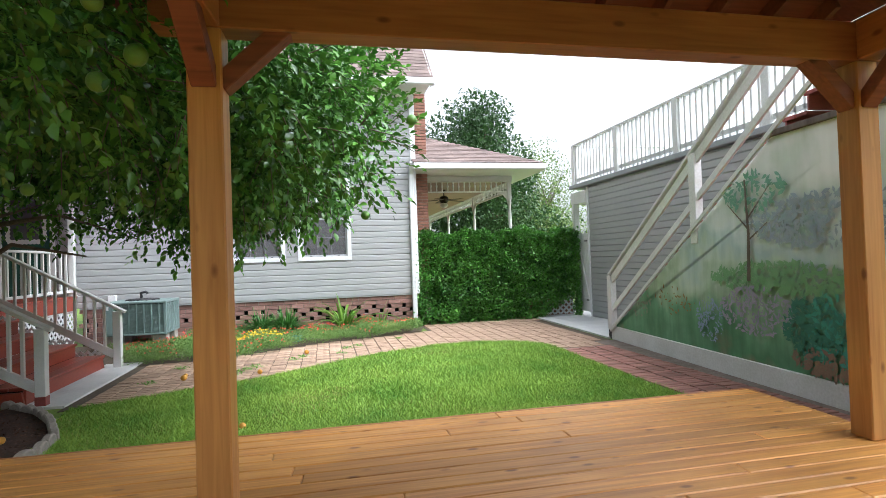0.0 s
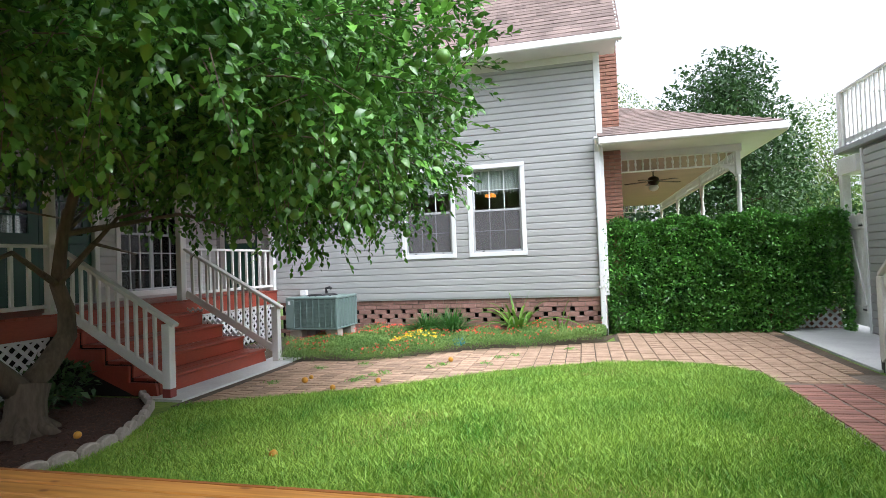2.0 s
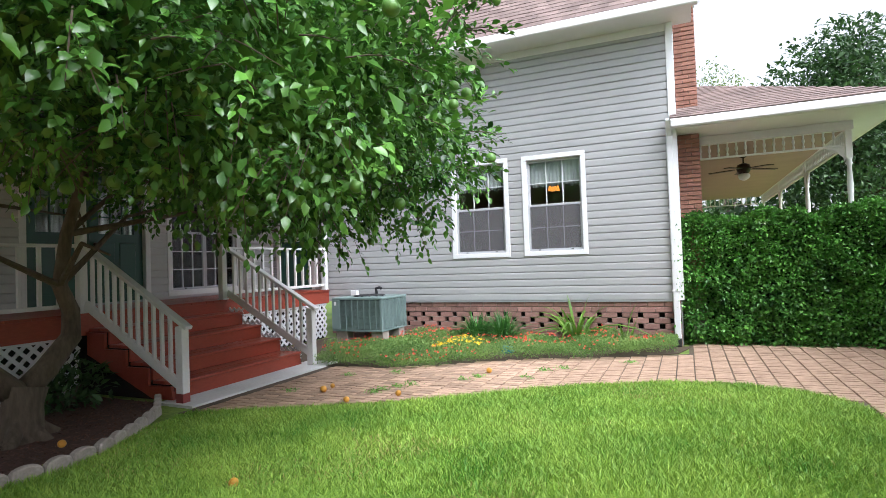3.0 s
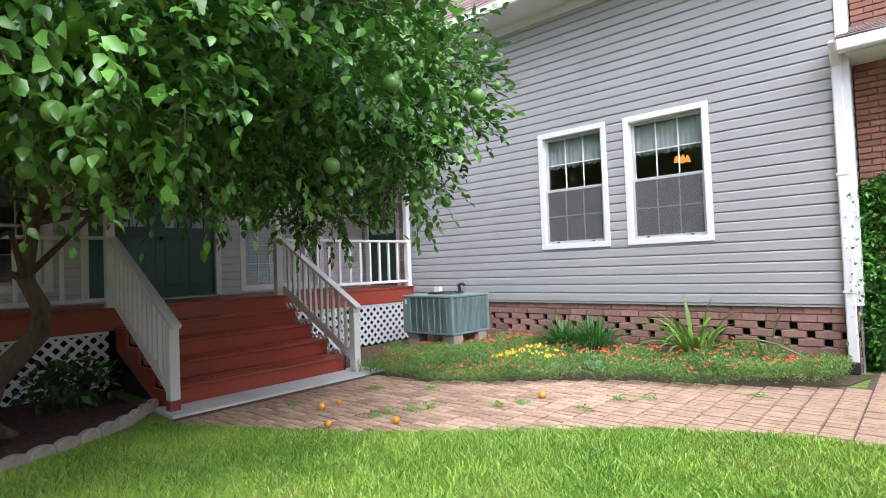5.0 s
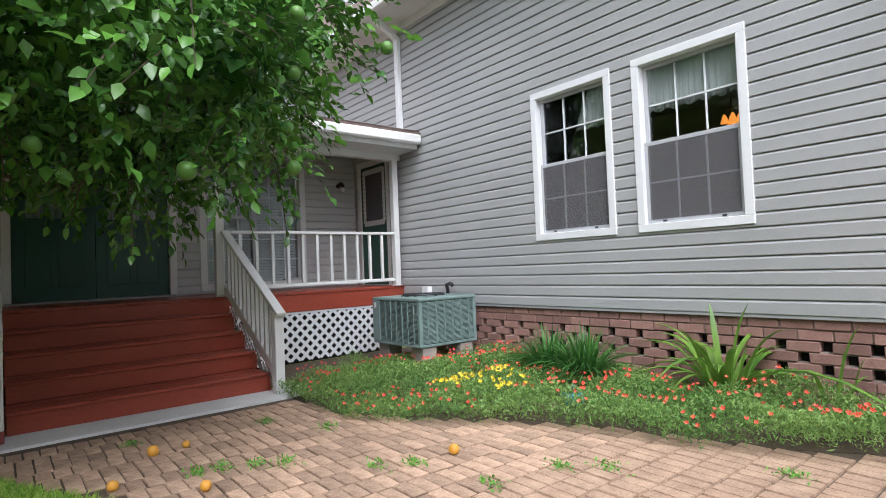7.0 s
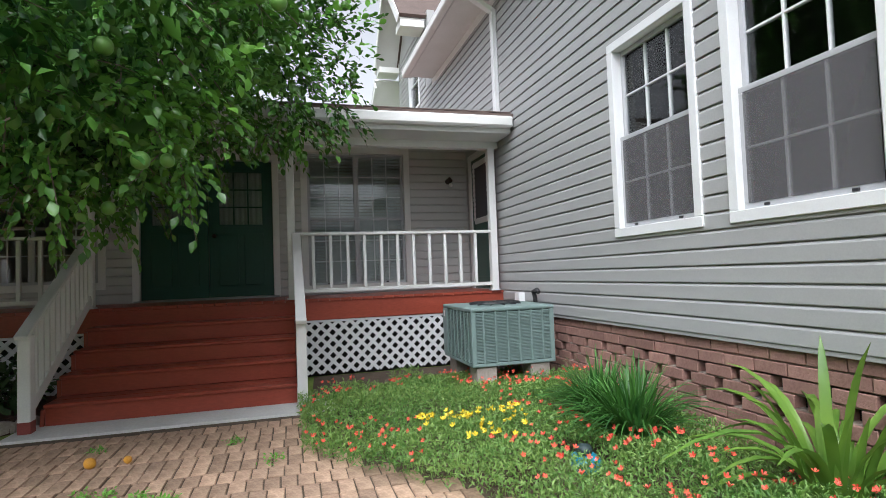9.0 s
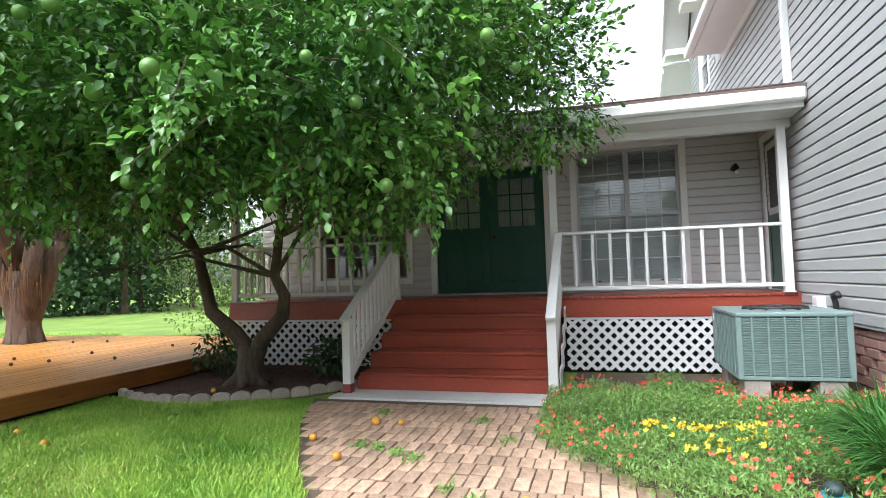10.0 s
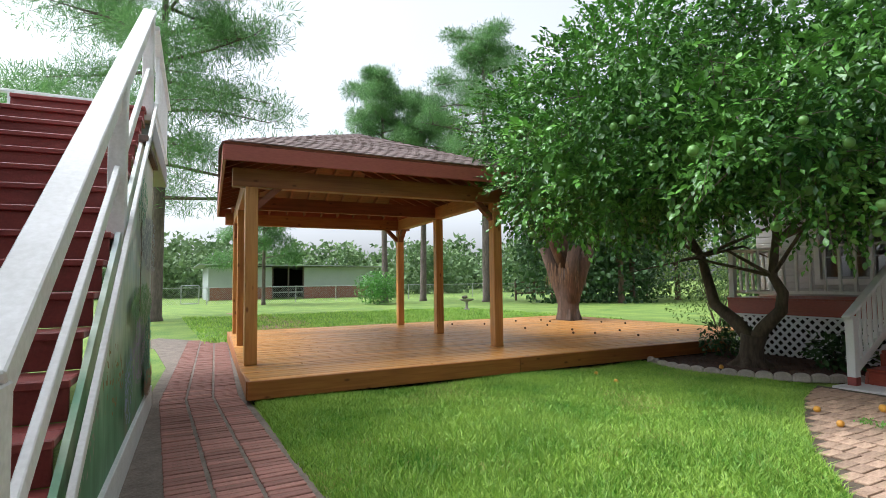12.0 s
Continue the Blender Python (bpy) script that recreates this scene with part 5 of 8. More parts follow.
def mural_material():
    """Faded garden painting: pale sky over blue hills, green meadow, lavender mound, dark foreground."""
    m = bpy.data.materials.new("mural_paint")
    m.use_nodes = True
    n, l = m.node_tree.nodes, m.node_tree.links
    b = n["Principled BSDF"]
    co, sep, nz = n.new("ShaderNodeTexCoord"), n.new("ShaderNodeSeparateXYZ"), n.new("ShaderNodeTexNoise")
    l.new(co.outputs["Object"], sep.inputs[0])
    nz.inputs["Scale"].default_value, nz.inputs["Detail"].default_value = 1.7, 6.0
    l.new(co.outputs["Object"], nz.inputs["Vector"])
    wob = n.new("ShaderNodeMath")
    wob.operation = "MULTIPLY_ADD"
    l.new(nz.outputs[0], wob.inputs[0])
    wob.inputs[1].default_value = 2.0
    l.new(sep.outputs[2], wob.inputs[2])
    mr = n.new("ShaderNodeMapRange")
    mr.inputs["From Min"].default_value, mr.inputs["From Max"].default_value = 0.95, 3.65
    l.new(wob.outputs[0], mr.inputs[0])
    ramp = n.new("ShaderNodeValToRGB")
    e = ramp.color_ramp.elements
    e[0].position, e[0].color = 0.0, (0.22, 0.20, 0.13, 1)
    e[1].position, e[1].color = 1.0, (0.80, 0.80, 0.78, 1)
    for p, c in ((0.12, (0.09, 0.24, 0.12, 1)), (0.28, (0.16, 0.34, 0.20, 1)), (0.40, (0.36, 0.47, 0.32, 1)), (0.50, (0.52, 0.60, 0.50, 1)), (0.60, (0.46, 0.56, 0.55, 1)), (0.70, (0.66, 0.71, 0.70, 1)), (0.84, (0.60, 0.66, 0.58, 1))):
        k = e.new(p)
        k.color = c
    l.new(mr.outputs[0], ramp.inputs[0])
    st, mp = n.new("ShaderNodeTexNoise"), n.new("ShaderNodeMapping")
    mp.inputs["Scale"].default_value = (1, 5, 0.9)
    l.new(co.outputs["Object"], mp.inputs[0])
    l.new(mp.outputs[0], st.inputs["Vector"])
    st.inputs["Scale"].default_value, st.inputs["Detail"].default_value = 2.0, 6.0
    mx = n.new("ShaderNodeMixRGB")
    mx.blend_type = "OVERLAY"
    mx.inputs[0].default_value = 0.45
    l.new(ramp.outputs[0], mx.inputs[1])
    l.new(st.outputs[0], mx.inputs[2])
    l.new(mx.outputs[0], b.inputs["Base Color"])
    b.inputs["Roughness"].default_value = 0.6
    bp = n.new("ShaderNodeBump")
    bp.inputs["Strength"].default_value, bp.inputs["Distance"].default_value = 0.2, 0.01
    l.new(st.outputs[0], bp.inputs["Height"])
    l.new(bp.outputs[0], b.inputs["Normal"])
    return m


mural = thing("mural_panel", (5.66, 9.05, 0.0), "weathered wooden panel painted with a faded garden landscape", "mural")
board = part("panel", solid([(TX0 + 0.0, y, z) for y, z in panel_pts], -0.03), mural_material(), mural)
part("base_board", box(TX0 - 0.03, TX0 + 0.035, MEND, SB - 0.04, 0.0, 0.24, 0.006), M_WORN_WHITE, mural, "white painted base board")
part("cap_strip", box(TX0 - 0.05, TX0 + 0.03, MEND, 5.15, 2.7, 2.76, 0.005), M_BARK_PINE, mural)


def daub(name, cy, cz, ry, rz, col, n, size, seed, label=""):
    """Brush dabs on the panel: many small flat strokes in an oval."""
    rs = random.Random(seed)
    bm = bmesh.new()
    for _ in range(n):
        a, r = rs.uniform(0, 2 * math.pi), math.sqrt(rs.random())
        y, z = cy + ry * r * math.cos(a), cz + rz * r * math.sin(a)
        y, z = 9.05 - (8.4 - y) * 1.07, 1.2 + (z - 1.2) * 1.07
        if z < 0.27 or y > 8.9 or y < MEND + 0.05 or z > min(2.66, sl(y, 0.1)):
            continue
        s, t = size * rs.uniform(0.5, 1.3), rs.uniform(0, math.pi)
        x = TX0 - 0.032 - rs.uniform(0.0005, 0.003)
        vs = [bm.verts.new((x, y + s * math.cos(t + k * math.pi / 3) * (0.4 + 0.6 * (k % 3 == 0)), z + s * math.sin(t + k * math.pi / 3) * (0.4 + 0.6 * (k % 3 == 0)))) for k in range(6)]
        bm.faces.new(vs)
    dab = part(name, bm, mat("paint_" + name, col, tuple(c * 0.7 for c in col), 6, 60, 0.5, 0.7, 0.05), mural, label)
    tagged(dab, "brush dabs of faded paint", kind="stuff")


daub("hill_range", 4.0, 1.75, 1.0, 0.26, (0.36, 0.43, 0.48), 420, 0.05, 1)
daub("meadow", 4.7, 1.2, 1.0, 0.16, (0.22, 0.42, 0.20), 420, 0.05, 2)
daub("lavender_mound", 5.0, 0.85, 0.55, 0.26, (0.42, 0.37, 0.50), 320, 0.035, 3)
daub("bluebell_patch", 5.75, 0.68, 0.25, 0.26, (0.32, 0.40, 0.58), 160, 0.028, 4)
daub("bush", 4.25, 0.75, 0.35, 0.3, (0.05, 0.22, 0.15), 320, 0.045, 5)
daub("turquoise_foliage", 4.0, 0.75, 0.3, 0.35, (0.08, 0.38, 0.29), 120, 0.05, 6)
daub("tree_foliage", 4.95, 2.1, 0.45, 0.22, (0.20, 0.42, 0.30), 130, 0.05, 7)
daub("path_paint", 4.0, 0.45, 0.5, 0.12, (0.30, 0.20, 0.14), 120, 0.06, 8)
daub("orange_flower_patch", 6.5, 0.85, 0.5, 0.2, (0.33, 0.22, 0.08), 40, 0.035, 9)
daub("birch_grove", 7.4, 0.75, 0.35, 0.2, (0.30, 0.32, 0.24), 60, 0.04, 10)
bm = bmesh.new()
tube(bm, [(TX0 - 0.033, 5.05, 1.15), (TX0 - 0.034, 5.03, 1.7), (TX0 - 0.034, 5.06, 2.3)], [0.03, 0.022, 0.012], 6)
for a, b in (((5.04, 1.75), (5.35, 2.05)), ((5.04, 1.85), (4.7, 2.2)), ((5.05, 1.6), (4.75, 1.8))):
    tube(bm, [(TX0 - 0.033, *a), (TX0 - 0.033, *b)], [0.013, 0.005], 5)
for v in bm.verts:
    v.co.y = 9.05 - (8.4 - v.co.y) * 1.07
    v.co.x = TX0 - 0.034 + (v.co.x - TX0 + 0.034) * 0.1
part("painted_tree", bm, mat("paint_trunk", (0.12, 0.08, 0.06), (0.08, 0.055, 0.04), 6, 60), mural)

stair.rotation_euler.z = mural.rotation_euler.z = radians(-3.5)

# ---- side porch with spindle frieze ----
QY, QX, QZ = 13.1, 5.18, 3.2
side = thing("side_porch_roof", (4.0, 13.0, 3.3), "side porch roof with brown shingles and white eaves", "roof", kind="structure")
E0, E1, EZ = 2.62, 5.72, 3.56
part("roof_deck", solid([(E0, 12.05, EZ + 0.06), (E1, 12.05, EZ + 0.06), (3.2, 14.6, EZ + 1.2), (E0, 14.6, EZ + 1.2)], 0.03), M_SHINGLE, side)
part("roof_deck", solid([(E1, 12.05, EZ + 0.06), (E1, 24.0, EZ + 0.06), (3.2, 24.0, EZ + 1.2), (3.2, 14.6, EZ + 1.2)], 0.03), M_SHINGLE, side)
shingle_courses(side, (E0, 12.03, EZ + 0.1), (1, 0, 0), (0, 2.55, 1.14), E1 - E0, 2.78, 0.14, 7, 0.3, lambda t: (0.0, E1 - E0 - t * 0.9))
part("gutter", box(E0, E1, 11.98, 12.09, EZ - 0.06, EZ + 0.08, 0.02), M_WHITE, side, "white gutter")
part("fascia", box(E1 - 0.06, E1 + 0.02, 12.1, 24.0, EZ - 0.06, EZ + 0.08, 0.01), M_WHITE, side)
part("soffit", box(2.7, E1 - 0.06, 12.1, 24.0, EZ - 0.06, EZ - 0.02, 0), M_WHITE, side)
part("porch_ceiling", box(2.69, QX - 0.06, QY + 0.06, 24.0, 3.36, 3.4, 0), mat("tan_porch_ceiling", (0.44, 0.33, 0.27), (0.37, 0.28, 0.23), 2, 40), side)
part("end_beam", box(2.69, QX + 0.07, QY - 0.06, QY + 0.06, 3.36, 3.52, 0.006), M_WHITE, side)
part("side_beam", box(QX - 0.055, QX + 0.06, QY + 0.065, 24.0, 3.36, 3.51, 0.006), M_WHITE, side)


def spindle_frieze(a, b, label):
    f = thing("spindle_frieze", ((a[0] + b[0]) / 2, (a[1] + b[1]) / 2, 3.1), label, "porch trim", "spindle friezes")
    A, B = Vector((*a, 0)), Vector((*b, 0))
    part("rail", beam(A + Vector((0, 0, 3.12)), B + Vector((0, 0, 3.12)), 0.05, 0.03, 0.003), M_WHITE, f)
    bm = bmesh.new()
    tube(bm, [(0, 0, 3.13), (0, 0, 3.17), (0, 0, 3.2), (0, 0, 3.26), (0, 0, 3.31), (0, 0, 3.36)], [0.012, 0.02, 0.01, 0.026, 0.012, 0.02], 8)
    me = to_mesh("spindle", bm, M_WHITE, True)
    n = max(3, int((B - A).length / 0.13))
    for k in range(1, n):
        set_piece("spindle", me, f, A + (B - A) * k / n)


def turned_post(x, y):
    p = thing("turned_post", (x, y, 0.9), "white turned wooden porch post with scrolled brackets", "post", "side porch posts")
    part("base_block", box(x - 0.05, x + 0.05, y - 0.05, y + 0.05, 0.8, 2.0, 0.004), M_WHITE, p)
    bm = bmesh.new()
    zs = [2.0, 2.04, 2.08, 2.14, 2.5, 2.8, 2.84, 2.88, 2.92]
    tube(bm, [(x, y, z) for z in zs], [0.05, 0.035, 0.05, 0.035, 0.045, 0.03, 0.05, 0.035, 0.05], 12)
    part("turned_shaft", bm, M_WHITE, p, "", True)
    part("top_block", box(x - 0.045, x + 0.045, y - 0.045, y + 0.045, 2.92, 3.36, 0.004), M_WHITE, p)
    return p


def bracket(parent, c, d):
    """A scrolled quarter bracket from a post at c, reaching along d."""
    c, d = Vector(c), Vector(d)
    n = d.cross(Vector((0, 0, 1))).normalized() * 0.012
    pts = [c, c + d * 0.26]
    for k in range(7):
        a = k / 6 * math.pi / 2
        pts.append(c + d * (0.26 * (1 - math.sin(a)) + 0.012 * math.sin(k * 2.5)) + Vector((0, 0, -0.28 * (1 - math.cos(a)) - 0.02)))
    bm = bmesh.new()
    f = [bm.verts.new(p + n) for p in pts]
    b = [bm.verts.new(p - n) for p in pts]
    bm.faces.new(f)
    bm.faces.new(b[::-1])
    for i in range(len(pts)):
        j = (i + 1) % len(pts)
        bm.faces.new((f[i], b[i], b[j], f[j]))
    bmesh.ops.recalc_face_normals(bm, faces=bm.faces)
    part("bracket", bm, M_WHITE, parent)


for y in (QY, 16.4, 20.0, 23.6):
    tp = turned_post(QX, y)
    bracket(tp, (QX, y + 0.045, 3.1), (0, 1, 0))
    if y == QY:
        bracket(tp, (QX - 0.045, y, 3.1), (-1, 0, 0))
    else:
        bracket(tp, (QX, y - 0.045, 3.1), (0, -1, 0))
half_post = thing("pilaster", (2.75, QY, 0.9), "white half post against the house wall", "post", "side porch posts")
part("shaft", box(2.69, 2.8, QY - 0.05, QY + 0.05, 0.1, 3.36, 0.005), M_WHITE, half_post)
bracket(half_post, (2.8, QY, 3.1), (1, 0, 0))
spindle_frieze((2.8, QY), (QX - 0.05, QY), "white spindle frieze across the end of the side porch")
spindle_frieze((QX, QY + 0.05), (QX, 23.5), "white spindle frieze along the side porch")
spindle_frieze((2.8, 23.9), (QX - 0.05, 23.9), "white spindle frieze at the far end of the side porch")
side_floor = whole("side_porch_floor", box(2.69, QX + 0.1, QY - 0.05, 24.0, 0.0, 0.82, 0.006), M_CHIMNEY, "raised brick base of the side porch behind the hedge", "porch", "structure")


def ceiling_fan(x, y, z):
    f = thing("ceiling_fan", (x, y, z), "dark bronze ceiling fan with frosted light globe", "ceiling fan")
    bm = bmesh.new()
    tube(bm, [(x, y, z + 0.36), (x, y, z + 0.32), (x, y, z + 0.3)], [0.05, 0.06, 0.02], 12)
    part("canopy", bm, M_BRASS, f, "", True)
    bm = bmesh.new()
    tube(bm, [(x, y, z + 0.31), (x, y, z + 0.18)], [0.014, 0.014], 8)
    part("downrod", bm, M_BRASS, f)
    bm = bmesh.new()
    tube(bm, [(x, y, z + 0.2), (x, y, z + 0.17), (x, y, z + 0.1), (x, y, z + 0.04), (x, y, z)], [0.05, 0.11, 0.13, 0.11, 0.07], 16)
    part("motor", bm, M_BRASS, f, "", True)
    bm = bmesh.new()
    tube(bm, [(x, y, z), (x, y, z - 0.05), (x, y, z - 0.1), (x, y, z - 0.13)], [0.09, 0.11, 0.08, 0.02], 16)
    part("light_globe", bm, M_GLOBE, f, "frosted glass globe", True)
    for k in range(5):
        a = 2 * math.pi * k / 5 + 0.4
        d = Vector((math.cos(a), math.sin(a), 0))
        part("blade", beam(Vector((x, y, z + 0.09)) + d * 0.15, Vector((x, y, z + 0.07)) + d * 0.62, 0.13, 0.012, 0.004), M_BRASS, f)


ceiling_fan(3.85, 14.6, 3.0)


def wall_lamp():
    w = thing("wall_lamp", (-5.55, 12.05, 2.75), "small dark wall lantern with a clear bulb by the screen door", "lamp")
    bm = bmesh.new()
    tube(bm, [(-5.62, 11.95, 2.82), (-5.5, 11.95, 2.86), (-5.45, 11.95, 2.8)], [0.05, 0.02, 0.035], 10)
    part("bracket", bm, M_BRASS, w, "", True)
    bm = bmesh.new()
    bmesh.ops.create_uvsphere(bm, u_segments=12, v_segments=8, radius=0.034, matrix=pose(-5.45, 11.95, 2.735))
    part("bulb", bm, M_GLOBE, w, "clear glass bulb", True)


wall_lamp()


def chandelier():
    x, y, z = 0.25, 14.3, 3.0
    c = thing("chandelier", (x, y, z), "lit hanging lamp with warm amber glass shades", "lamp")
    bm = bmesh.new()
    tube(bm, [(x, y, 4.0), (x, y, z + 0.12)], [0.01, 0.01], 8)
    part("stem", bm, M_BRASS, c)
    for k in range(4):
        a = math.pi / 2 * k + 0.5
        px, py = x + 0.085 * math.cos(a), y + 0.085 * math.sin(a)
        bm = bmesh.new()
        tube(bm, [(x, y, z + 0.12), (px, py, z + 0.13), (px, py, z + 0.06)], [0.008, 0.008, 0.008], 6)
        part("arm", bm, M_BRASS, c)
        bm = bmesh.new()
        tube(bm, [(px, py, z + 0.06), (px, py, z + 0.02), (px, py, z - 0.05)], [0.012, 0.03, 0.05], 12)
        part("shade", bm, M_LAMP, c, "glowing amber glass shade", True)


chandelier()



# ---- air conditioner ----
def air_conditioner():
    x0, x1, y0, y1, z0, z1 = -3.28, -2.22, 11.14, 12.08, 0.3, 0.915
    ac = thing("air_conditioner", ((x0 + x1) / 2, (y0 + y1) / 2, 0.2), "green-grey outdoor air conditioning unit on concrete blocks", "air conditioner")
    part("coil", box(x0 + 0.03, x1 - 0.03, y0 + 0.03, y1 - 0.03, z0 + 0.03, z1 - 0.02, 0), M_AC_DARK, ac, "dark cooling coil")
    part("base_pan", box(x0, x1, y0, y1, z0, z0 + 0.035, 0.006), M_AC, ac)
    part("top_panel", box(x0 - 0.006, x1 + 0.006, y0 - 0.006, y1 + 0.006, z1 - 0.045, z1, 0.012), M_AC, ac)
    for px, py in ((x0, y0), (x1 - 0.05, y0), (x0, y1 - 0.05), (x1 - 0.05, y1 - 0.05)):
        part("corner_post", box(px, px + 0.05, py, py + 0.05, z0 + 0.03, z1 - 0.04, 0.006), M_AC, ac)
    part("service_panel", box(x0 + 0.0, x0 + 0.17, y0 - 0.008, y0 + 0.02, z0 + 0.035, z1 - 0.046, 0.004), M_AC, ac)
    part("data_label", box(x0 + 0.05, x0 + 0.1, y0 - 0.0105, y0 - 0.009, z1 - 0.14, z1 - 0.07, 0), M_VINYL, ac, "small pale data label")
    n = 34
    hs = to_mesh("louvre", beam((0, y0 + 0.05, 0), (0, y1 - 0.05, 0), 0.016, 0.006, 0, (0.6, 0, 1)), M_AC)
    hx = to_mesh("louvre", beam((x0 + 0.17, 0, 0), (x1 - 0.05, 0, 0), 0.016, 0.006, 0, (0, -0.6, 1)), M_AC)
    for i in range(n):
        z = z0 + 0.05 + (z1 - z0 - 0.11) * i / (n - 1)
        set_piece("louvre", hs, ac, (x1 - 0.01, 0, z))
        set_piece("louvre", hx, ac, (0, y0 + 0.01, z))
    for k in range(1, 7):
        part("rib", box(x1 - 0.016, x1 + 0.003, y0 + (y1 - y0) * k / 7 - 0.008, y0 + (y1 - y0) * k / 7 + 0.008, z0 + 0.03, z1 - 0.04, 0.002), M_AC, ac)
        u = x0 + 0.17 + (x1 - x0 - 0.17) * k / 7
        part("rib", box(u - 0.008, u + 0.008, y0 - 0.003, y0 + 0.016, z0 + 0.03, z1 - 0.04, 0.002), M_AC, ac)
    bm = bmesh.new()
    cx, cy = (x0 + x1) / 2, (y0 + y1) / 2
    for r in (0.1, 0.19, 0.28):
        pts = [(cx + r * math.cos(a), cy + r * math.sin(a), z1 + 0.02) for a in np.linspace(0, 2 * math.pi, 25)]
        tube(bm, pts, [0.008] * 25, 5)
    for k in range(12):
        a = math.pi / 6 * k
        tube(bm, [(cx, cy, z1 + 0.03), (cx + 0.3 * math.cos(a), cy + 0.3 * math.sin(a), z1 + 0.005)], [0.007, 0.007], 5)
    part("fan_grille", bm, M_BLACK, ac, "black wire fan grille")
    bm = bmesh.new()
    tube(bm, [(cx - 0.2, y1 + 0.14, 0.55), (cx - 0.2, y1 + 0.13, 0.95), (cx - 0.2, y1 + 0.11, 1.03), (cx - 0.12, y1 + 0.12, 1.05), (cx - 0.08, y1 + 0.12, 1.02)], [0.028] * 5, 8)
    part("refrigerant_pipe", bm, M_BLACK, ac, "black insulated pipe", True)
    part("disconnect_box", box(x0 - 0.28, x0 - 0.14, WALL_Y - 0.11, WALL_Y - 0.02, 0.82, 1.0, 0.006), M_VINYL, ac, "grey electrical box")
    for px, py in ((x1 - 0.26, y0 + 0.05), (x1 - 0.26, y1 - 0.28), (x0 + 0.04, y0 + 0.05), (x0 + 0.04, y1 - 0.28)):
        b = thing("concrete_block", (px + 0.12, py + 0.1, 0.0), "rough grey concrete block under the air conditioner", "block", "unit support blocks")
        part("block", box(px, px + 0.24, py, py + 0.22, 0.0, 0.298, 0.01), M_EDGING, b)


air_conditioner()


# ---- plants ----
def icosphere_noise(bm, c, r, seed, amp=0.25, sub=2):
    res = bmesh.ops.create_icosphere(bm, subdivisions=sub, radius=1.0)
    for v in res["verts"]:
        k = 1 + amp * noise.noise(v.co * 1.7 + Vector((seed, seed * 2, 0)))
        v.co = Vector(c) + Vector((v.co.x * r[0], v.co.y * r[1], v.co.z * r[2])) * k


def blob_points(blobs, density, seed, shell=0.55):
    """Points in the outer shells of ellipsoids, with outward normals; count follows surface area."""
    rs = np.random.RandomState(seed)
    pts, nrm = [], []
    for cx, cy, cz, rx, ry, rz in blobs:
        k = int(density * (rx * ry + ry * rz + rx * rz))
        d = rs.normal(size=(k, 3))
        d /= np.linalg.norm(d, axis=1)[:, None]
        r = 1 - shell * rs.random_sample(k) ** 1.6
        lump = np.array([noise.noise(Vector(q) * 2.3 + Vector((cx, cy, cz))) for q in d])
        r = r * (1 + 0.32 * lump)
        pts.append(np.array([cx, cy, cz]) + d * r[:, None] * np.array([rx, ry, rz]))
        nrm.append(d)
    return np.concatenate(pts), np.concatenate(nrm)


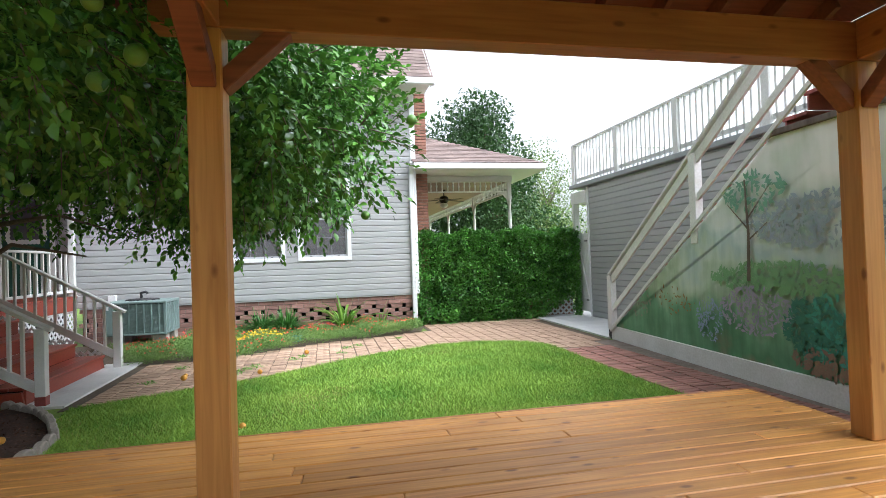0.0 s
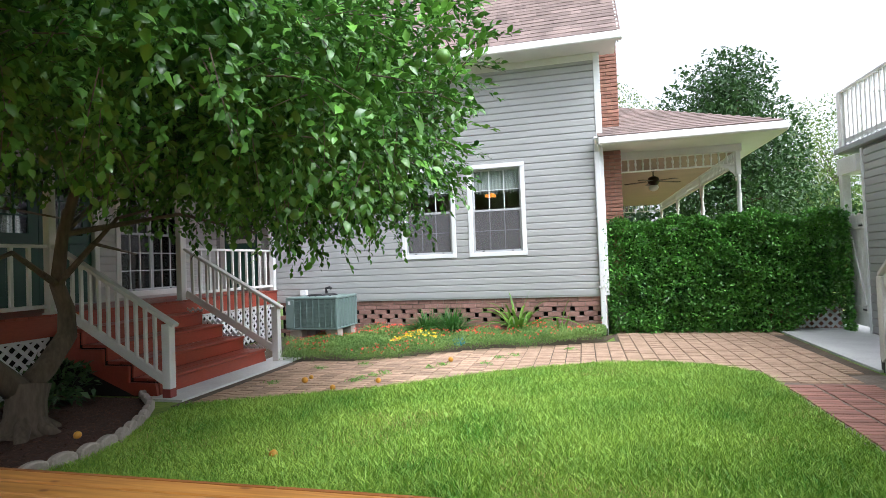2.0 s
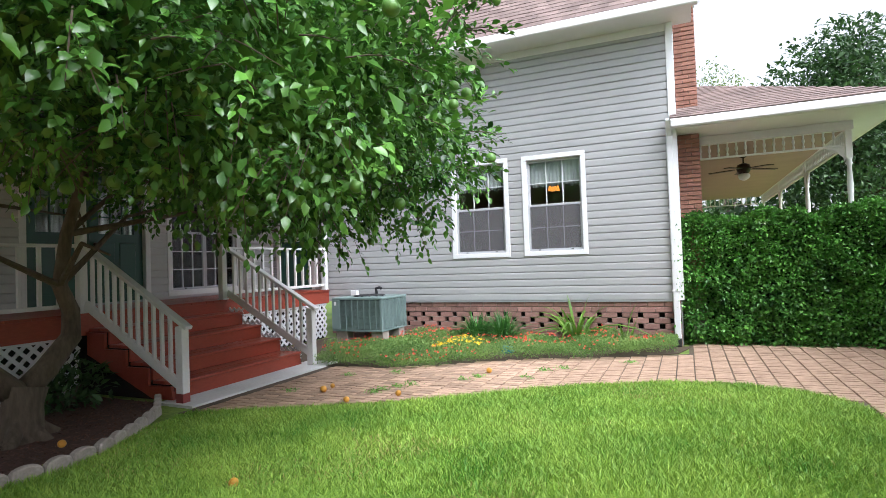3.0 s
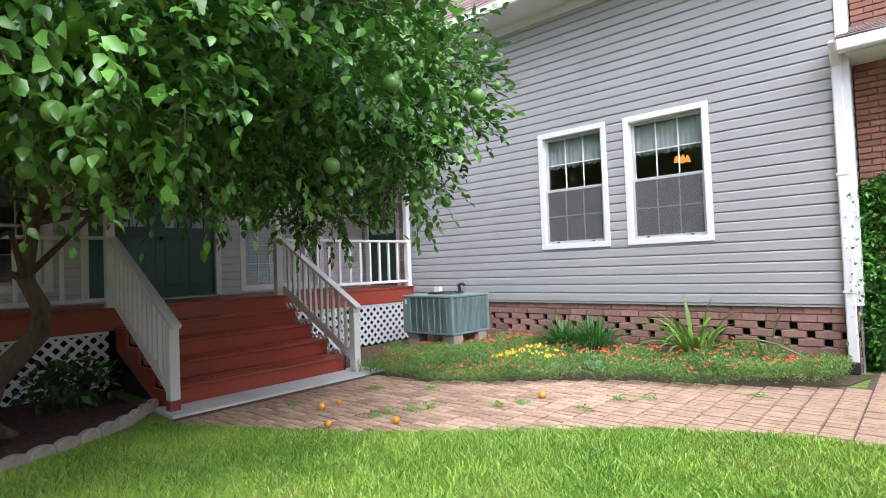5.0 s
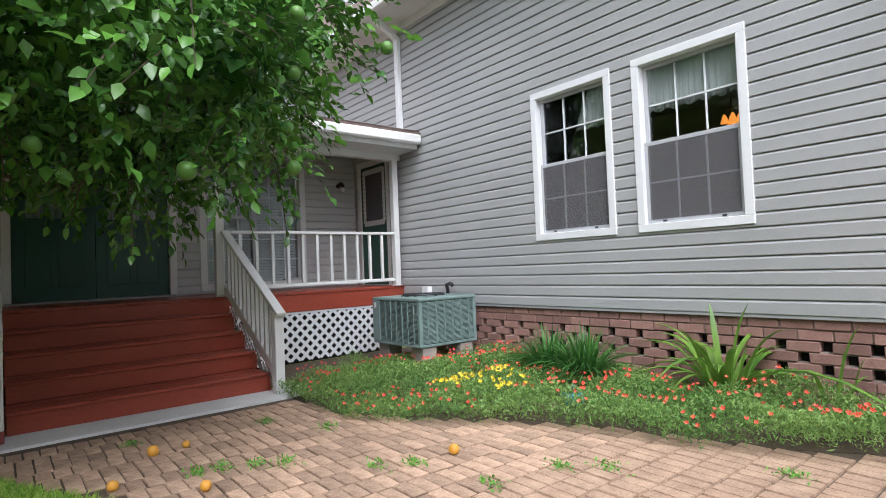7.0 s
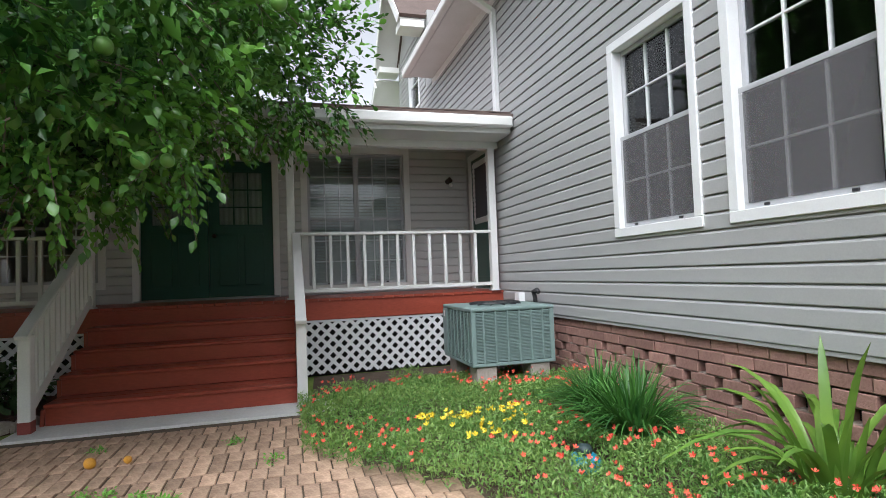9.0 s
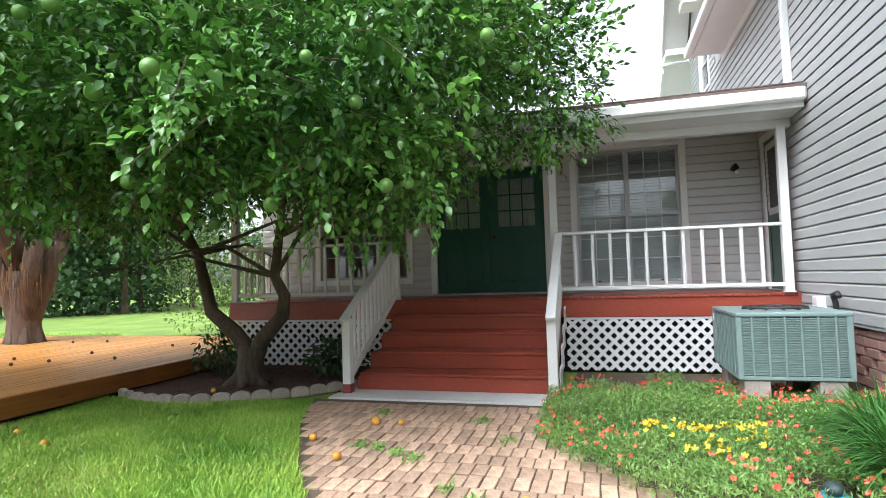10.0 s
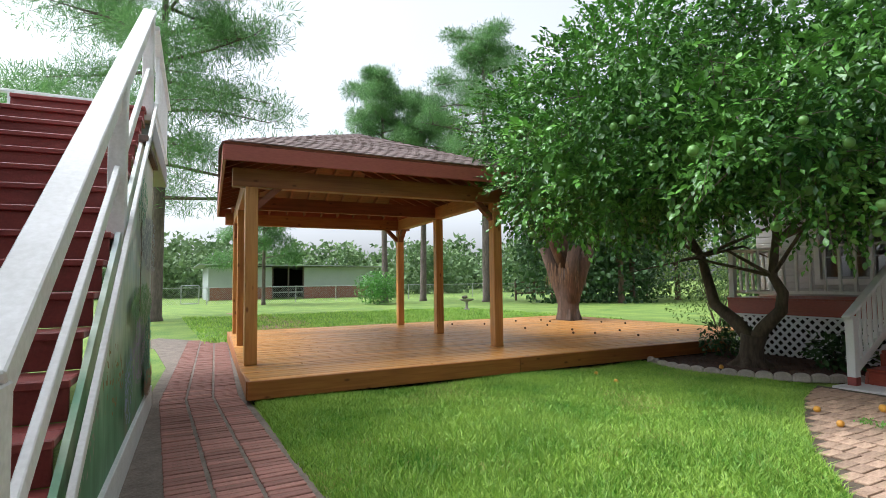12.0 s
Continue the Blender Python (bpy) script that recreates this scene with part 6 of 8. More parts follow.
def citrus_tree():
    t = thing("citrus_tree", (-2.74, 5.59, 0.05), "large forked citrus tree full of green fruit in the mulch bed", "tree")
    bm = bmesh.new()
    tube(bm, [(-2.74, 5.57, 0.02), (-2.74, 5.59, 0.1), (-2.74, 5.61, 0.35), (-2.75, 5.64, 0.5)], [0.25, 0.18, 0.16, 0.18], 14)
    for k in range(6):
        a = k * 1.05 + 0.3
        tube(bm, [(-2.74 + 0.3 * math.cos(a), 5.57 + 0.3 * math.sin(a), 0.03), (-2.74 + 0.15 * math.cos(a), 5.58 + 0.15 * math.sin(a), 0.12), (-2.74, 5.59, 0.4)], [0.05, 0.07, 0.05], 8)
    part("trunk", bm, M_BARK, t, "", True)
    limbs = [[(-2.62, 5.72, 0.42), (-2.56, 5.55, 0.68), (-2.55, 5.2, 0.95), (-2.6, 5.05, 1.35), (-2.65, 4.9, 1.75), (-2.5, 4.6, 2.4), (-2.3, 4.4, 3.2)],
             [(-2.62, 5.76, 0.42), (-2.45, 6.0, 0.62), (-2.35, 6.35, 0.9), (-2.33, 6.4, 1.15), (-2.3, 6.28, 1.4), (-2.3, 6.35, 1.9), (-2.2, 6.5, 2.6), (-2.0, 6.7, 3.3)]]
    limbs = [[(x - dx * min(1.0, z), y - dy * min(1.0, z), z) for x, y, z in q] for q, dx, dy in zip(limbs, (0.35, 0.46), (0.3, 0.32))]
    for pts in limbs:
        bm = bmesh.new()
        tube(bm, pts, [0.115 - 0.012 * i for i in range(len(pts))], 10)
        part("limb", bm, M_BARK, t, "", True)
    rs = random.Random(5)
    for k in range(16):
        src = limbs[k % 2][rs.randrange(4, len(limbs[k % 2]))]
        a, L = rs.uniform(0, 2 * math.pi), rs.uniform(0.9, 2.4)
        e = (src[0] + L * math.cos(a), src[1] + L * math.sin(a), src[2] + rs.uniform(-0.2, 0.9))
        m_ = ((src[0] + e[0]) / 2, (src[1] + e[1]) / 2, (src[2] + e[2]) / 2 + 0.25)
        bm = bmesh.new()
        tube(bm, [src, m_, e], [0.035, 0.02, 0.008], 6)
        part("branch", bm, M_BARK, t)
    pts, nrm = blob_points(CITRUS_BLOBS, 600, 21, 0.7)
    v, f = leaves(pts, 0.088, 0.5, 22, 0.3, nrm * 0.4)
    tagged(part("crown", array_mesh("crown", v, f, M_CITRUS), M_CITRUS, t), "dense glossy green leaves", kind="stuff")
    # oversized leaves added deep in the crown to block light and darken it
    core, cn = blob_points([(x, y, z, rx * 0.6, ry * 0.6, rz * 0.6) for x, y, z, rx, ry, rz in CITRUS_BLOBS], 170, 27, 0.9)
    v, f = leaves(core, 0.19, 0.6, 28, 0.2)
    tagged(part("inner_light_blockers", array_mesh("inner_light_blockers", v, f, M_CITRUS), M_CITRUS, t), "oversized leaves added inside the crown to block light", kind="stuff")
    # leafy sprays: outer shoots that no other part of the crown covers
    B = np.array(CITRUS_BLOBS)

    def outer(dens, seed, cover):
        p, q = blob_points(CITRUS_BLOBS, dens, seed, 0.12)
        deep = np.min(np.linalg.norm((p[:, None, :] - B[None, :, :3]) / B[None, :, 3:], axis=2), axis=1)
        return p[deep > cover], q[deep > cover]

    sp, sn = outer(104, 33, 0.8)
    v, f, tw = sprays(sp, sn, 11, 0.33, 0.088, 34)
    tagged(part("leafy_sprays", array_mesh("leafy_sprays", v, f, M_CITRUS), M_CITRUS, t), "loose sprays of glossy leaves", kind="stuff")
    bm = bmesh.new()
    for p, e in tw[::3]:
        tube(bm, [p, (p + e) / 2 + np.array([0, 0, 0.01]), e], [0.005, 0.004, 0.002], 4)
    tagged(part("twig_growth", bm, M_BARK, t), kind="stuff")
    np_, nn_ = outer(11, 35, 0.9)
    v, f, tw = sprays(np_ + nn_ * 0.08, nn_, 9, 0.3, 0.105, 36)
    tagged(part("young_leaves", array_mesh("young_leaves", v, f, M_CITRUS_NEW), M_CITRUS_NEW, t), "pale green young leaves at the tips", kind="stuff")
    bm = bmesh.new()
    bmesh.ops.create_uvsphere(bm, u_segments=14, v_segments=10, radius=0.048)
    me = to_mesh("fruit", bm, M_FRUIT_GREEN, True)
    fp, fn = outer(30, 37, 0.85)
    low = [i for i in range(len(fp)) if fn[i][2] < 0.4]
    for k in range(190):
        i = low[(k * 7919) % len(low)]
        p = fp[i] + fn[i] * 0.2
        ob = set_piece("fruit", me, t, (p[0], p[1], p[2] - 0.06))
        ob.scale = (0.8 + 0.35 * ((k * 37) % 11) / 11,) * 3


def sprays(base, axes, n_leaf, length, leaf, seed):
    """Shoots with leaves set alternately along them, blades turned to the light; gives verts, faces and shoot ends."""
    rs = np.random.RandomState(seed)
    base, ax = np.asarray(base), np.asarray(axes) * 0.8 + rs.normal(0, 0.45, (len(base), 3))
    ax[:, 2] += np.where(np.asarray(axes)[:, 2] > -0.1, 0.15, -0.1)
    ax /= np.linalg.norm(ax, axis=1)[:, None]
    L = length * rs.uniform(0.5, 1.35, len(base))
    side_ = np.cross(ax, np.array([0.1, 0.05, 1.0]))
    side_ /= np.linalg.norm(side_, axis=1)[:, None] + 1e-9
    V, FF, k0 = [], [], 0
    for i in range(n_leaf):
        t = (i + 0.6) / n_leaf
        ang = i * 2.4 + rs.uniform(0, 0.8, len(base))
        upv = np.cross(side_, ax)
        lat = side_ * np.cos(ang)[:, None] + upv * np.sin(ang)[:, None] * 0.55
        c = base + ax * (L * t)[:, None] - np.array([0, 0, 1.0]) * (L * t * t * 0.25)[:, None]
        d = lat * (1.0 - 0.55 * t) + ax * (0.45 + 0.7 * t) + rs.normal(0, 0.2, (len(base), 3))
        d[:, 2] -= 0.12
        d /= np.linalg.norm(d, axis=1)[:, None]
        nrm = np.array([0, 0, 1.0]) + rs.normal(0, 0.35, (len(base), 3)) + np.asarray(axes) * 0.4
        s = np.cross(d, nrm)
        s /= np.linalg.norm(s, axis=1)[:, None] + 1e-9
        u = np.cross(s, d)
        l = (leaf * rs.uniform(0.6, 1.2, len(base)))[:, None]
        w = l * 0.56
        b0 = c + d * l * 0.08
        q1, q2, tip = c + d * l * 0.42, c + d * l * 0.75, c + d * l - u * l * 0.1
        rows_ = [b0, q1 + s * w * 0.5 + u * w * 0.16, q2 + s * w * 0.34 + u * w * 0.1, tip, q2 - s * w * 0.34 + u * w * 0.1, q1 - s * w * 0.5 + u * w * 0.16, q1, q2]
        V.append(np.stack(rows_, 1).reshape(-1, 3))
        k = np.arange(len(base))[:, None] * 8 + k0
        FF.append(np.concatenate([k + np.array([[a, b, c_]]) for a, b, c_ in ((0, 6, 1), (1, 6, 7), (1, 7, 2), (2, 7, 3), (0, 5, 6), (5, 7, 6), (5, 4, 7), (4, 3, 7))]))
        k0 += len(base) * 8
    ends = base + ax * L[:, None] - np.array([0, 0, 0.25]) * L[:, None]
    return np.concatenate(V), np.concatenate(FF), list(zip(base, ends))


CITRUS_BLOBS = [(-2.3, 5.8, 3.75, 1.9, 2, 1.15), (-0.7, 5, 3.13, 1.5, 1.4, 0.8), (-0.1, 6.2, 2.7, 1.1, 1.1, 0.65), (-2.6, 3.7, 3.13, 1.6, 1.6, 0.9),
                (-1.5, 7.6, 2.95, 1.3, 1.4, 0.75), (-3, 8.4, 3.7, 1, 1.4, 1), (-3.4, 6.2, 3.3, 1, 1.7, 0.65), (-1, 4, 3.6, 1.5, 1.4, 1),
                (-0.4, 5.7, 3.8, 1.5, 1.6, 1.1), (-1.9, 7.4, 4.1, 1.6, 1.7, 1.1), (-1.4, 8.1, 2.41, 0.5, 0.5, 0.35), (0, 4.5, 2.88, 0.75, 0.8, 0.5),
                (0.55, 5.4, 2.7, 0.8, 0.9, 0.6), (-1.3, 3.1, 3.03, 1.1, 1, 0.7), (-3.3, 2.9, 3.38, 1.3, 1.3, 1), (-2, 5.4, 4.8, 1.8, 2.1, 1.1),
                (0.5, 6.4, 3.4, 0.8, 0.8, 0.7), (-0.9, 2.9, 4, 1.3, 1, 1), (-2.9, 8, 4.9, 1.2, 1.4, 1), (-0.4, 7, 2.56, 0.75, 0.75, 0.45),
                (-1.1, 7.9, 2.26, 0.7, 0.6, 0.42), (-0.2, 5.6, 2.52, 0.8, 0.9, 0.42), (-1.6, 6.3, 3.05, 1, 1.2, 0.4), (-2.6, 7.3, 2.65, 0.8, 0.8, 0.5),
                (-1, 4.2, 2.73, 0.9, 0.8, 0.42), (-2.9, 4.3, 2.83, 0.9, 0.9, 0.42), (-2.7, 9.2, 3.6, 0.8, 0.9, 0.8), (-2.6, 9, 4.5, 0.8, 0.8, 0.7),
                (-0.3, 8.4, 3.05, 0.75, 0.65, 0.55), (-0.6, 8.6, 2.41, 0.28, 0.3, 0.45), (0.1, 8.15, 2.46, 0.35, 0.35, 0.5), (0.3, 7.4, 2.7, 0.7, 0.8, 0.55),
                (-0.9, 8.7, 3.7, 0.8, 0.7, 0.7)]
citrus_tree()


def edging():
    pts = [Vector((x, y)) for x, y in ((-2.75, 7.0), (-2.3, 6.62), (-1.98, 6.15), (-1.72, 5.62), (-1.66, 5.2), (-1.74, 4.75), (-1.95, 4.36))]
    e = thing("bed_edging", (-1.8, 5.5, 0.0), "scalloped grey concrete edging round the tree bed", "edging")
    bm = bmesh.new()
    prof = []
    for k in range(9):
        a = math.pi * k / 8
        prof.append((0.105 * math.cos(a), 0.07 + 0.05 * math.sin(a)))
    prof += [(-0.105, 0.0), (0.105, 0.0)]
    f = [bm.verts.new((u, -0.035, z)) for u, z in prof]
    b = [bm.verts.new((u, 0.035, z)) for u, z in prof]
    bm.faces.new(f)
    bm.faces.new(b[::-1])
    for i in range(len(prof)):
        j = (i + 1) % len(prof)
        bm.faces.new((f[i], b[i], b[j], f[j]))
    soften(bm, 0.012)
    me = to_mesh("scallop", bm, M_EDGING)
    carry = 0.0
    for a, b in zip(pts, pts[1:]):
        L = (b - a).length
        d = (b - a) / L
        s = carry
        while s < L:
            p = a + d * s
            set_piece("scallop", me, e, (p.x, p.y, 0.005), math.atan2(d.y, d.x))
            s += 0.212
        carry = s - L


edging()


def mulch_chips():
    rs = np.random.RandomState(91)
    p = [(x, y, 0.05 + 0.012 * k) for x, y, k in zip(rs.uniform(-4.1, -1.7, 9000), rs.uniform(4.3, 6.95, 9000), rs.random_sample(9000)) if inside(x, y, TREE_BED)]
    v, f = leaves(np.array(p), 0.055, 0.32, 92, 0.0, None, 0.05)
    v[:, 2] = 0.048 + np.clip((v[:, 2] - 0.05) * 0.35, -0.004, 0.03)
    tagged(new("mulch_chips", array_mesh("mulch_chips", v, f, M_CHIPS)), "loose shredded brown bark chips on the tree bed", "mulch", kind="stuff")


M_CHIPS = leafy("bark_chips", (0.03, 0.015, 0.011), (0.15, 0.075, 0.05), 0.9, 0.0, 3)
mulch_chips()


def leaf_plant(name, label, category, c, n, length, width, spread, material, seed, group="", rise=0.75):
    """A clump of arching strap leaves, each a tapering, folded strip."""
    p = thing(name, (*c, 0.01), label, category, group)
    rs = random.Random(seed)
    bm = bmesh.new()
    for _ in range(n):
        a = rs.uniform(0, 2 * math.pi)
        L = length * rs.uniform(0.55, 1.15)
        lean = rs.uniform(0.1, 1.0) * spread
        d, s = Vector((math.cos(a), math.sin(a), 0)), Vector((-math.sin(a), math.cos(a), 0))
        base = Vector((*c, 0.0)) + d * rs.uniform(0, 0.12) + s * rs.uniform(-0.06, 0.06)
        rows_ = []
        m = 7
        for i in range(m + 1):
            t = i / m
            q = base + d * (L * lean * (0.35 * t + 0.65 * t * t)) + Vector((0, 0, L * (rise * t - 0.75 * lean * t ** 2.6)))
            q.z = max(q.z, 0.015)
            w = width * (0.6 + 0.8 * t) * (1 - t ** 3) + 0.002
            rows_.append([bm.verts.new(q - s * w / 2 + Vector((0, 0, w * 0.3))), bm.verts.new(q), bm.verts.new(q + s * w / 2 + Vector((0, 0, w * 0.3)))])
        for r0, r1 in zip(rows_, rows_[1:]):
            bm.faces.new((r0[0], r0[1], r1[1], r1[0]))
            bm.faces.new((r0[1], r0[2], r1[2], r1[1]))
        if width > 0.03:
            part("leaf", bm, material, p, "", True)
            bm = bmesh.new()
    if width <= 0.03:
        tagged(part("leaves", bm, material, p, "", True), "fine arching grassy leaves", kind="stuff")
    return p


leaf_plant("crinum_lily", "big clump of broad arching strap leaves by the foundation", "plant", (1.05, 11.93), 46, 1.2, 0.06, 1.12, M_STRAP, 31, "", 0.86)
leaf_plant("crinum_lily", "small young clump of broad strap leaves by the foundation", "plant", (1.8, 12.05), 5, 0.95, 0.04, 0.5, M_STRAP, 32, "", 0.9)
leaf_plant("liriope_clump", "dense dark green clump of fine grassy leaves", "plant", (-0.12, 11.58), 420, 0.74, 0.015, 0.85, M_LIRIOPE, 33, "grassy clumps", 0.95)
leaf_plant("liriope_clump", "dense dark green clump of fine grassy leaves", "plant", (-0.6, 11.62), 420, 0.7, 0.015, 0.85, M_LIRIOPE, 34, "grassy clumps", 0.95)


def ground_cover():
    """A low mat of fleshy leaves filling the bed, with open flowers standing on it."""
    rs = np.random.RandomState(41)
    xs, hs = [], []
    while len(xs) < 80000:
        x, y = rs.uniform(-3.3, 2.6), rs.uniform(9.4, 12.2)
        if not (inside(x, y, BED) or inside(x - 0.14, y + 0.22, BED)) or (x < -2.45 and y < 10.4) or (x < -3.0):
            continue
        if (x - 0.12) ** 2 + (y - 11.0) ** 2 < 0.035:
            continue
        edge = min(1.0, max(0.0, (y - (10.0 + 0.28 * x)) / 0.9 + 0.45))
        h = (0.11 + 0.2 * edge) * (0.75 + 0.5 * noise.noise(Vector((x * 1.7, y * 1.7, 3.0))))
        if -0.9 < x < 1.4 and y > 11.6:
            h *= 0.6
        if x < -2.0 and y > 10.75:
            h *= 0.55
        z = h * (1 - 0.6 * rs.random_sample() ** 1.5)
        xs.append((x, y, max(0.01, z)))
    pts = np.array(xs)
    v, f = leaves(pts, 0.04, 0.26, 42, -0.6)
    g = thing("portulaca_bed", (-0.5, 11.0, 0.01), "low spreading mat of flowering portulaca along the house", "plants", kind="stuff")
    tagged(part("foliage", array_mesh("foliage", v, f, M_GROUNDCOVER), M_GROUNDCOVER, g), "small fleshy green leaves", kind="stuff")

    def flower_mesh(m, r, nm):
        bm = bmesh.new()
        for k in range(5):
            a = 2 * math.pi * k / 5
            c = bm.verts.new((0, 0, 0))
            p = [bm.verts.new((r * s * math.cos(a + o), r * s * math.sin(a + o), z)) for s, o, z in ((0.7, -0.5, 0.012), (1.05, -0.22, 0.02), (1.05, 0.22, 0.02), (0.7, 0.5, 0.012))]
            bm.faces.new((c, *p))
        return to_mesh(nm, bm, m)

    red, yel = flower_mesh(M_PETAL_RED, 0.0175, "red_flower"), flower_mesh(M_PETAL_YELLOW, 0.019, "yellow_flower")
    rr = random.Random(43)
    top = {}
    for x, y, z in xs:
        k = (round(x * 12), round(y * 12))
        top[k] = max(top.get(k, 0), z)
    keys = sorted(top)
    nr = ny = 0
    while nr < 230 or ny < 85:
        k = rr.choice(keys)
        x, y = k[0] / 12 + rr.uniform(-0.04, 0.04), k[1] / 12 + rr.uniform(-0.04, 0.04)
        yellow = (x + 0.55) ** 2 / 0.46 ** 2 + (y - 10.58) ** 2 / 0.42 ** 2 < 1
        clump = noise.noise(Vector((x * 1.1 + 4, y * 1.1, 7.0)))
        if yellow and ny < 85:
            ny += 1
            ob = set_piece("yellow_flower", yel, g, (x, y, top[k] + 0.035), rr.uniform(0, 6))
        elif not yellow and nr < 230 and clump > -0.05:
            nr += 1
            ob = set_piece("red_flower", red, g, (x, y, top[k] + 0.035), rr.uniform(0, 6))
        else:
            continue
        ob.rotation_euler = (rr.uniform(-0.4, 1.1), rr.uniform(-0.6, 0.6), rr.uniform(-0.6, 0.6))
    v, f = [], []
    while len(f) < 260 * 5:
        k = rr.choice(keys)
        x, y, z = k[0] / 12 + rr.uniform(-0.05, 0.05), k[1] / 12 + rr.uniform(-0.05, 0.05), top[k] + 0.03
        if noise.noise(Vector((x * 1.1 + 4, y * 1.1, 7.0))) < -0.1 or (x + 0.55) ** 2 / 0.46 ** 2 + (y - 10.58) ** 2 / 0.42 ** 2 < 1:
            continue
        m_ = pose(x, y, z, rr.uniform(10, 75), rr.uniform(-30, 30), rr.uniform(0, 60))
        for p in range(5):
            a = 2 * math.pi * p / 5
            q = len(v)
            v += [tuple(m_ @ Vector((0.015 * s * math.cos(a + o), 0.015 * s * math.sin(a + o), h_))) for s, o, h_ in ((0, 0, 0), (0.9, -0.45, 0.012), (1.1, 0, 0.016), (0.9, 0.45, 0.012))]
            f.append((q, q + 1, q + 2, q + 3))
    tagged(part("small_blooms", sheet("small_blooms", v, f, M_PETAL_RED), M_PETAL_RED, g), "many smaller red blooms", kind="stuff")


ground_cover()


def hedge():
    h = thing("hedge", (4.3, 12.8, 0.0), "clipped dense evergreen hedge in front of the side porch", "hedge")
    rs = np.random.RandomState(51)
    n = 40000
    u, w = rs.random_sample(n), rs.random_sample(n)
    pts, nr = [], []
    for i in range(n):
        side_ = i % 10
        x = 2.72 + 4.0 * u[i]
        back = max(0.0, x - 5.4) * 0.2
        y0 = 12.52 + back
        top = 2.08 + 0.06 * math.sin(x * 5) + 0.05 * math.sin(x * 13 + 1)
        bulge = 0.15 * noise.noise(Vector((x * 2.3, 0, w[i] * 5)))
        low = 0.02 if x < 5.7 else 0.02 + (x - 5.7) * 0.5
        if side_ < 6:
            pts.append((x, y0 + bulge + 0.07 * noise.noise(Vector((x * 9, 3, w[i] * 17))) + 0.16 * rs.random_sample() ** 1.5, low + (top - low) * w[i]))
            nr.append((0, -1, 0.2))
        elif side_ < 9:
            pts.append((x, y0 + 0.5 * w[i], top - 0.1 * rs.random_sample() + bulge))
            nr.append((0, -0.2, 1))
        else:
            pts.append((2.72 + 0.1 * rs.random_sample() if i % 20 < 10 else 6.7, y0 + 0.45 * u[i], low + (top - low) * w[i]))
            nr.append((-1 if i % 20 < 10 else 1, -0.2, 0.2))
    v, f = leaves(np.array(pts), 0.075, 0.55, 52, 0.1, np.array(nr) * 0.35)
    tagged(part("foliage", array_mesh("foliage", v, f, M_HEDGE), M_HEDGE, h), "small glossy green leaves", kind="stuff")
    # plain filler boxes, coloured near-black as the shade between the leaves
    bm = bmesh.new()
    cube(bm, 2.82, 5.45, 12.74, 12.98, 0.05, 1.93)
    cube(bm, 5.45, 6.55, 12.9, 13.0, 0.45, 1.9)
    part("inner_mass", bm, M_HEDGE_SHADE, h, "near-black filler for the shade inside")
    pts = []
    for i in range(80):
        z = rs.uniform(0.3, 2.0)
        pts.append((2.66 + rs.uniform(-0.09, 0.1) * (1.3 - z / 2.6), 12.22 + rs.uniform(-0.04, 0.05), z))
    v, f = leaves(np.array(pts), 0.05, 0.6, 53, 0.1)
    tagged(part("vine_leaves", array_mesh("vine_leaves", v, f, M_HEDGE), M_HEDGE, h), "stray climbing leaves on the downspout", kind="stuff")


# shade of the hedge's inside, put into a colour
M_HEDGE_SHADE = mat("hedge_inner_shade", (0.012, 0.022, 0.010), (0.02, 0.03, 0.012), 6, 40, 0.5, 0.95, 0.3)
hedge()
whole("low_brick_wall", box(5.3, 6.75, 13.02, 13.2, 0.0, 0.5, 0.006), M_CHIMNEY, "low brick wall behind the end of the hedge", "wall", "structure")


def grass():
    """Lawn blades over the near lawn, thinning out behind the deck."""
    rs = np.random.RandomState(61)
    P = []
    lawn_n = 135000
    cand = np.stack([rs.uniform(-2.2, 4.3, lawn_n * 2), rs.uniform(4.28, 9.6, lawn_n * 2)], 1)
    for x, y in cand:
        if inside(x, y, LAWN):
            P.append((x, y))
    for x, y in np.stack([rs.uniform(-9, 4.2, 26000), rs.uniform(-14, -2.8, 26000)], 1):
        P.append((x, y))
    P = np.array(P)
    n = len(P)
    h = rs.uniform(0.025, 0.075, n) * (1 + 0.35 * np.sin(P[:, 0] * 2.1) * np.sin(P[:, 1] * 1.7))
    far = P[:, 1] < 0
    h[far] *= 1.5
    a = rs.uniform(0, 2 * np.pi, n)
    w = np.where(far, 0.012, 0.0052)
    dx, dy = np.cos(a) * w, np.sin(a) * w
    lean = rs.normal(0, 0.55, (n, 2)) * h[:, None]
    z0 = np.zeros(n)
    b0 = np.stack([P[:, 0] - dx, P[:, 1] - dy, z0], 1)
    b1 = np.stack([P[:, 0] + dx, P[:, 1] + dy, z0], 1)
    m0 = np.stack([P[:, 0] - dx * 0.7 + lean[:, 0] * 0.35, P[:, 1] - dy * 0.7 + lean[:, 1] * 0.35, h * 0.6], 1)
    m1 = np.stack([P[:, 0] + dx * 0.7 + lean[:, 0] * 0.35, P[:, 1] + dy * 0.7 + lean[:, 1] * 0.35, h * 0.6], 1)
    t = np.stack([P[:, 0] + lean[:, 0], P[:, 1] + lean[:, 1], h], 1)
    v = np.stack([b0, b1, m0, m1, t], 1).reshape(-1, 3)
    k = np.arange(n)[:, None] * 5
    f = np.concatenate([k + np.array([[0, 1, 3]]), k + np.array([[0, 3, 2]]), k + np.array([[2, 3, 4]])])
    tagged(new("lawn_grass", array_mesh("lawn_grass", v, f, M_BLADE)), "short bright green lawn grass with paler dry patches", "grass", kind="stuff")


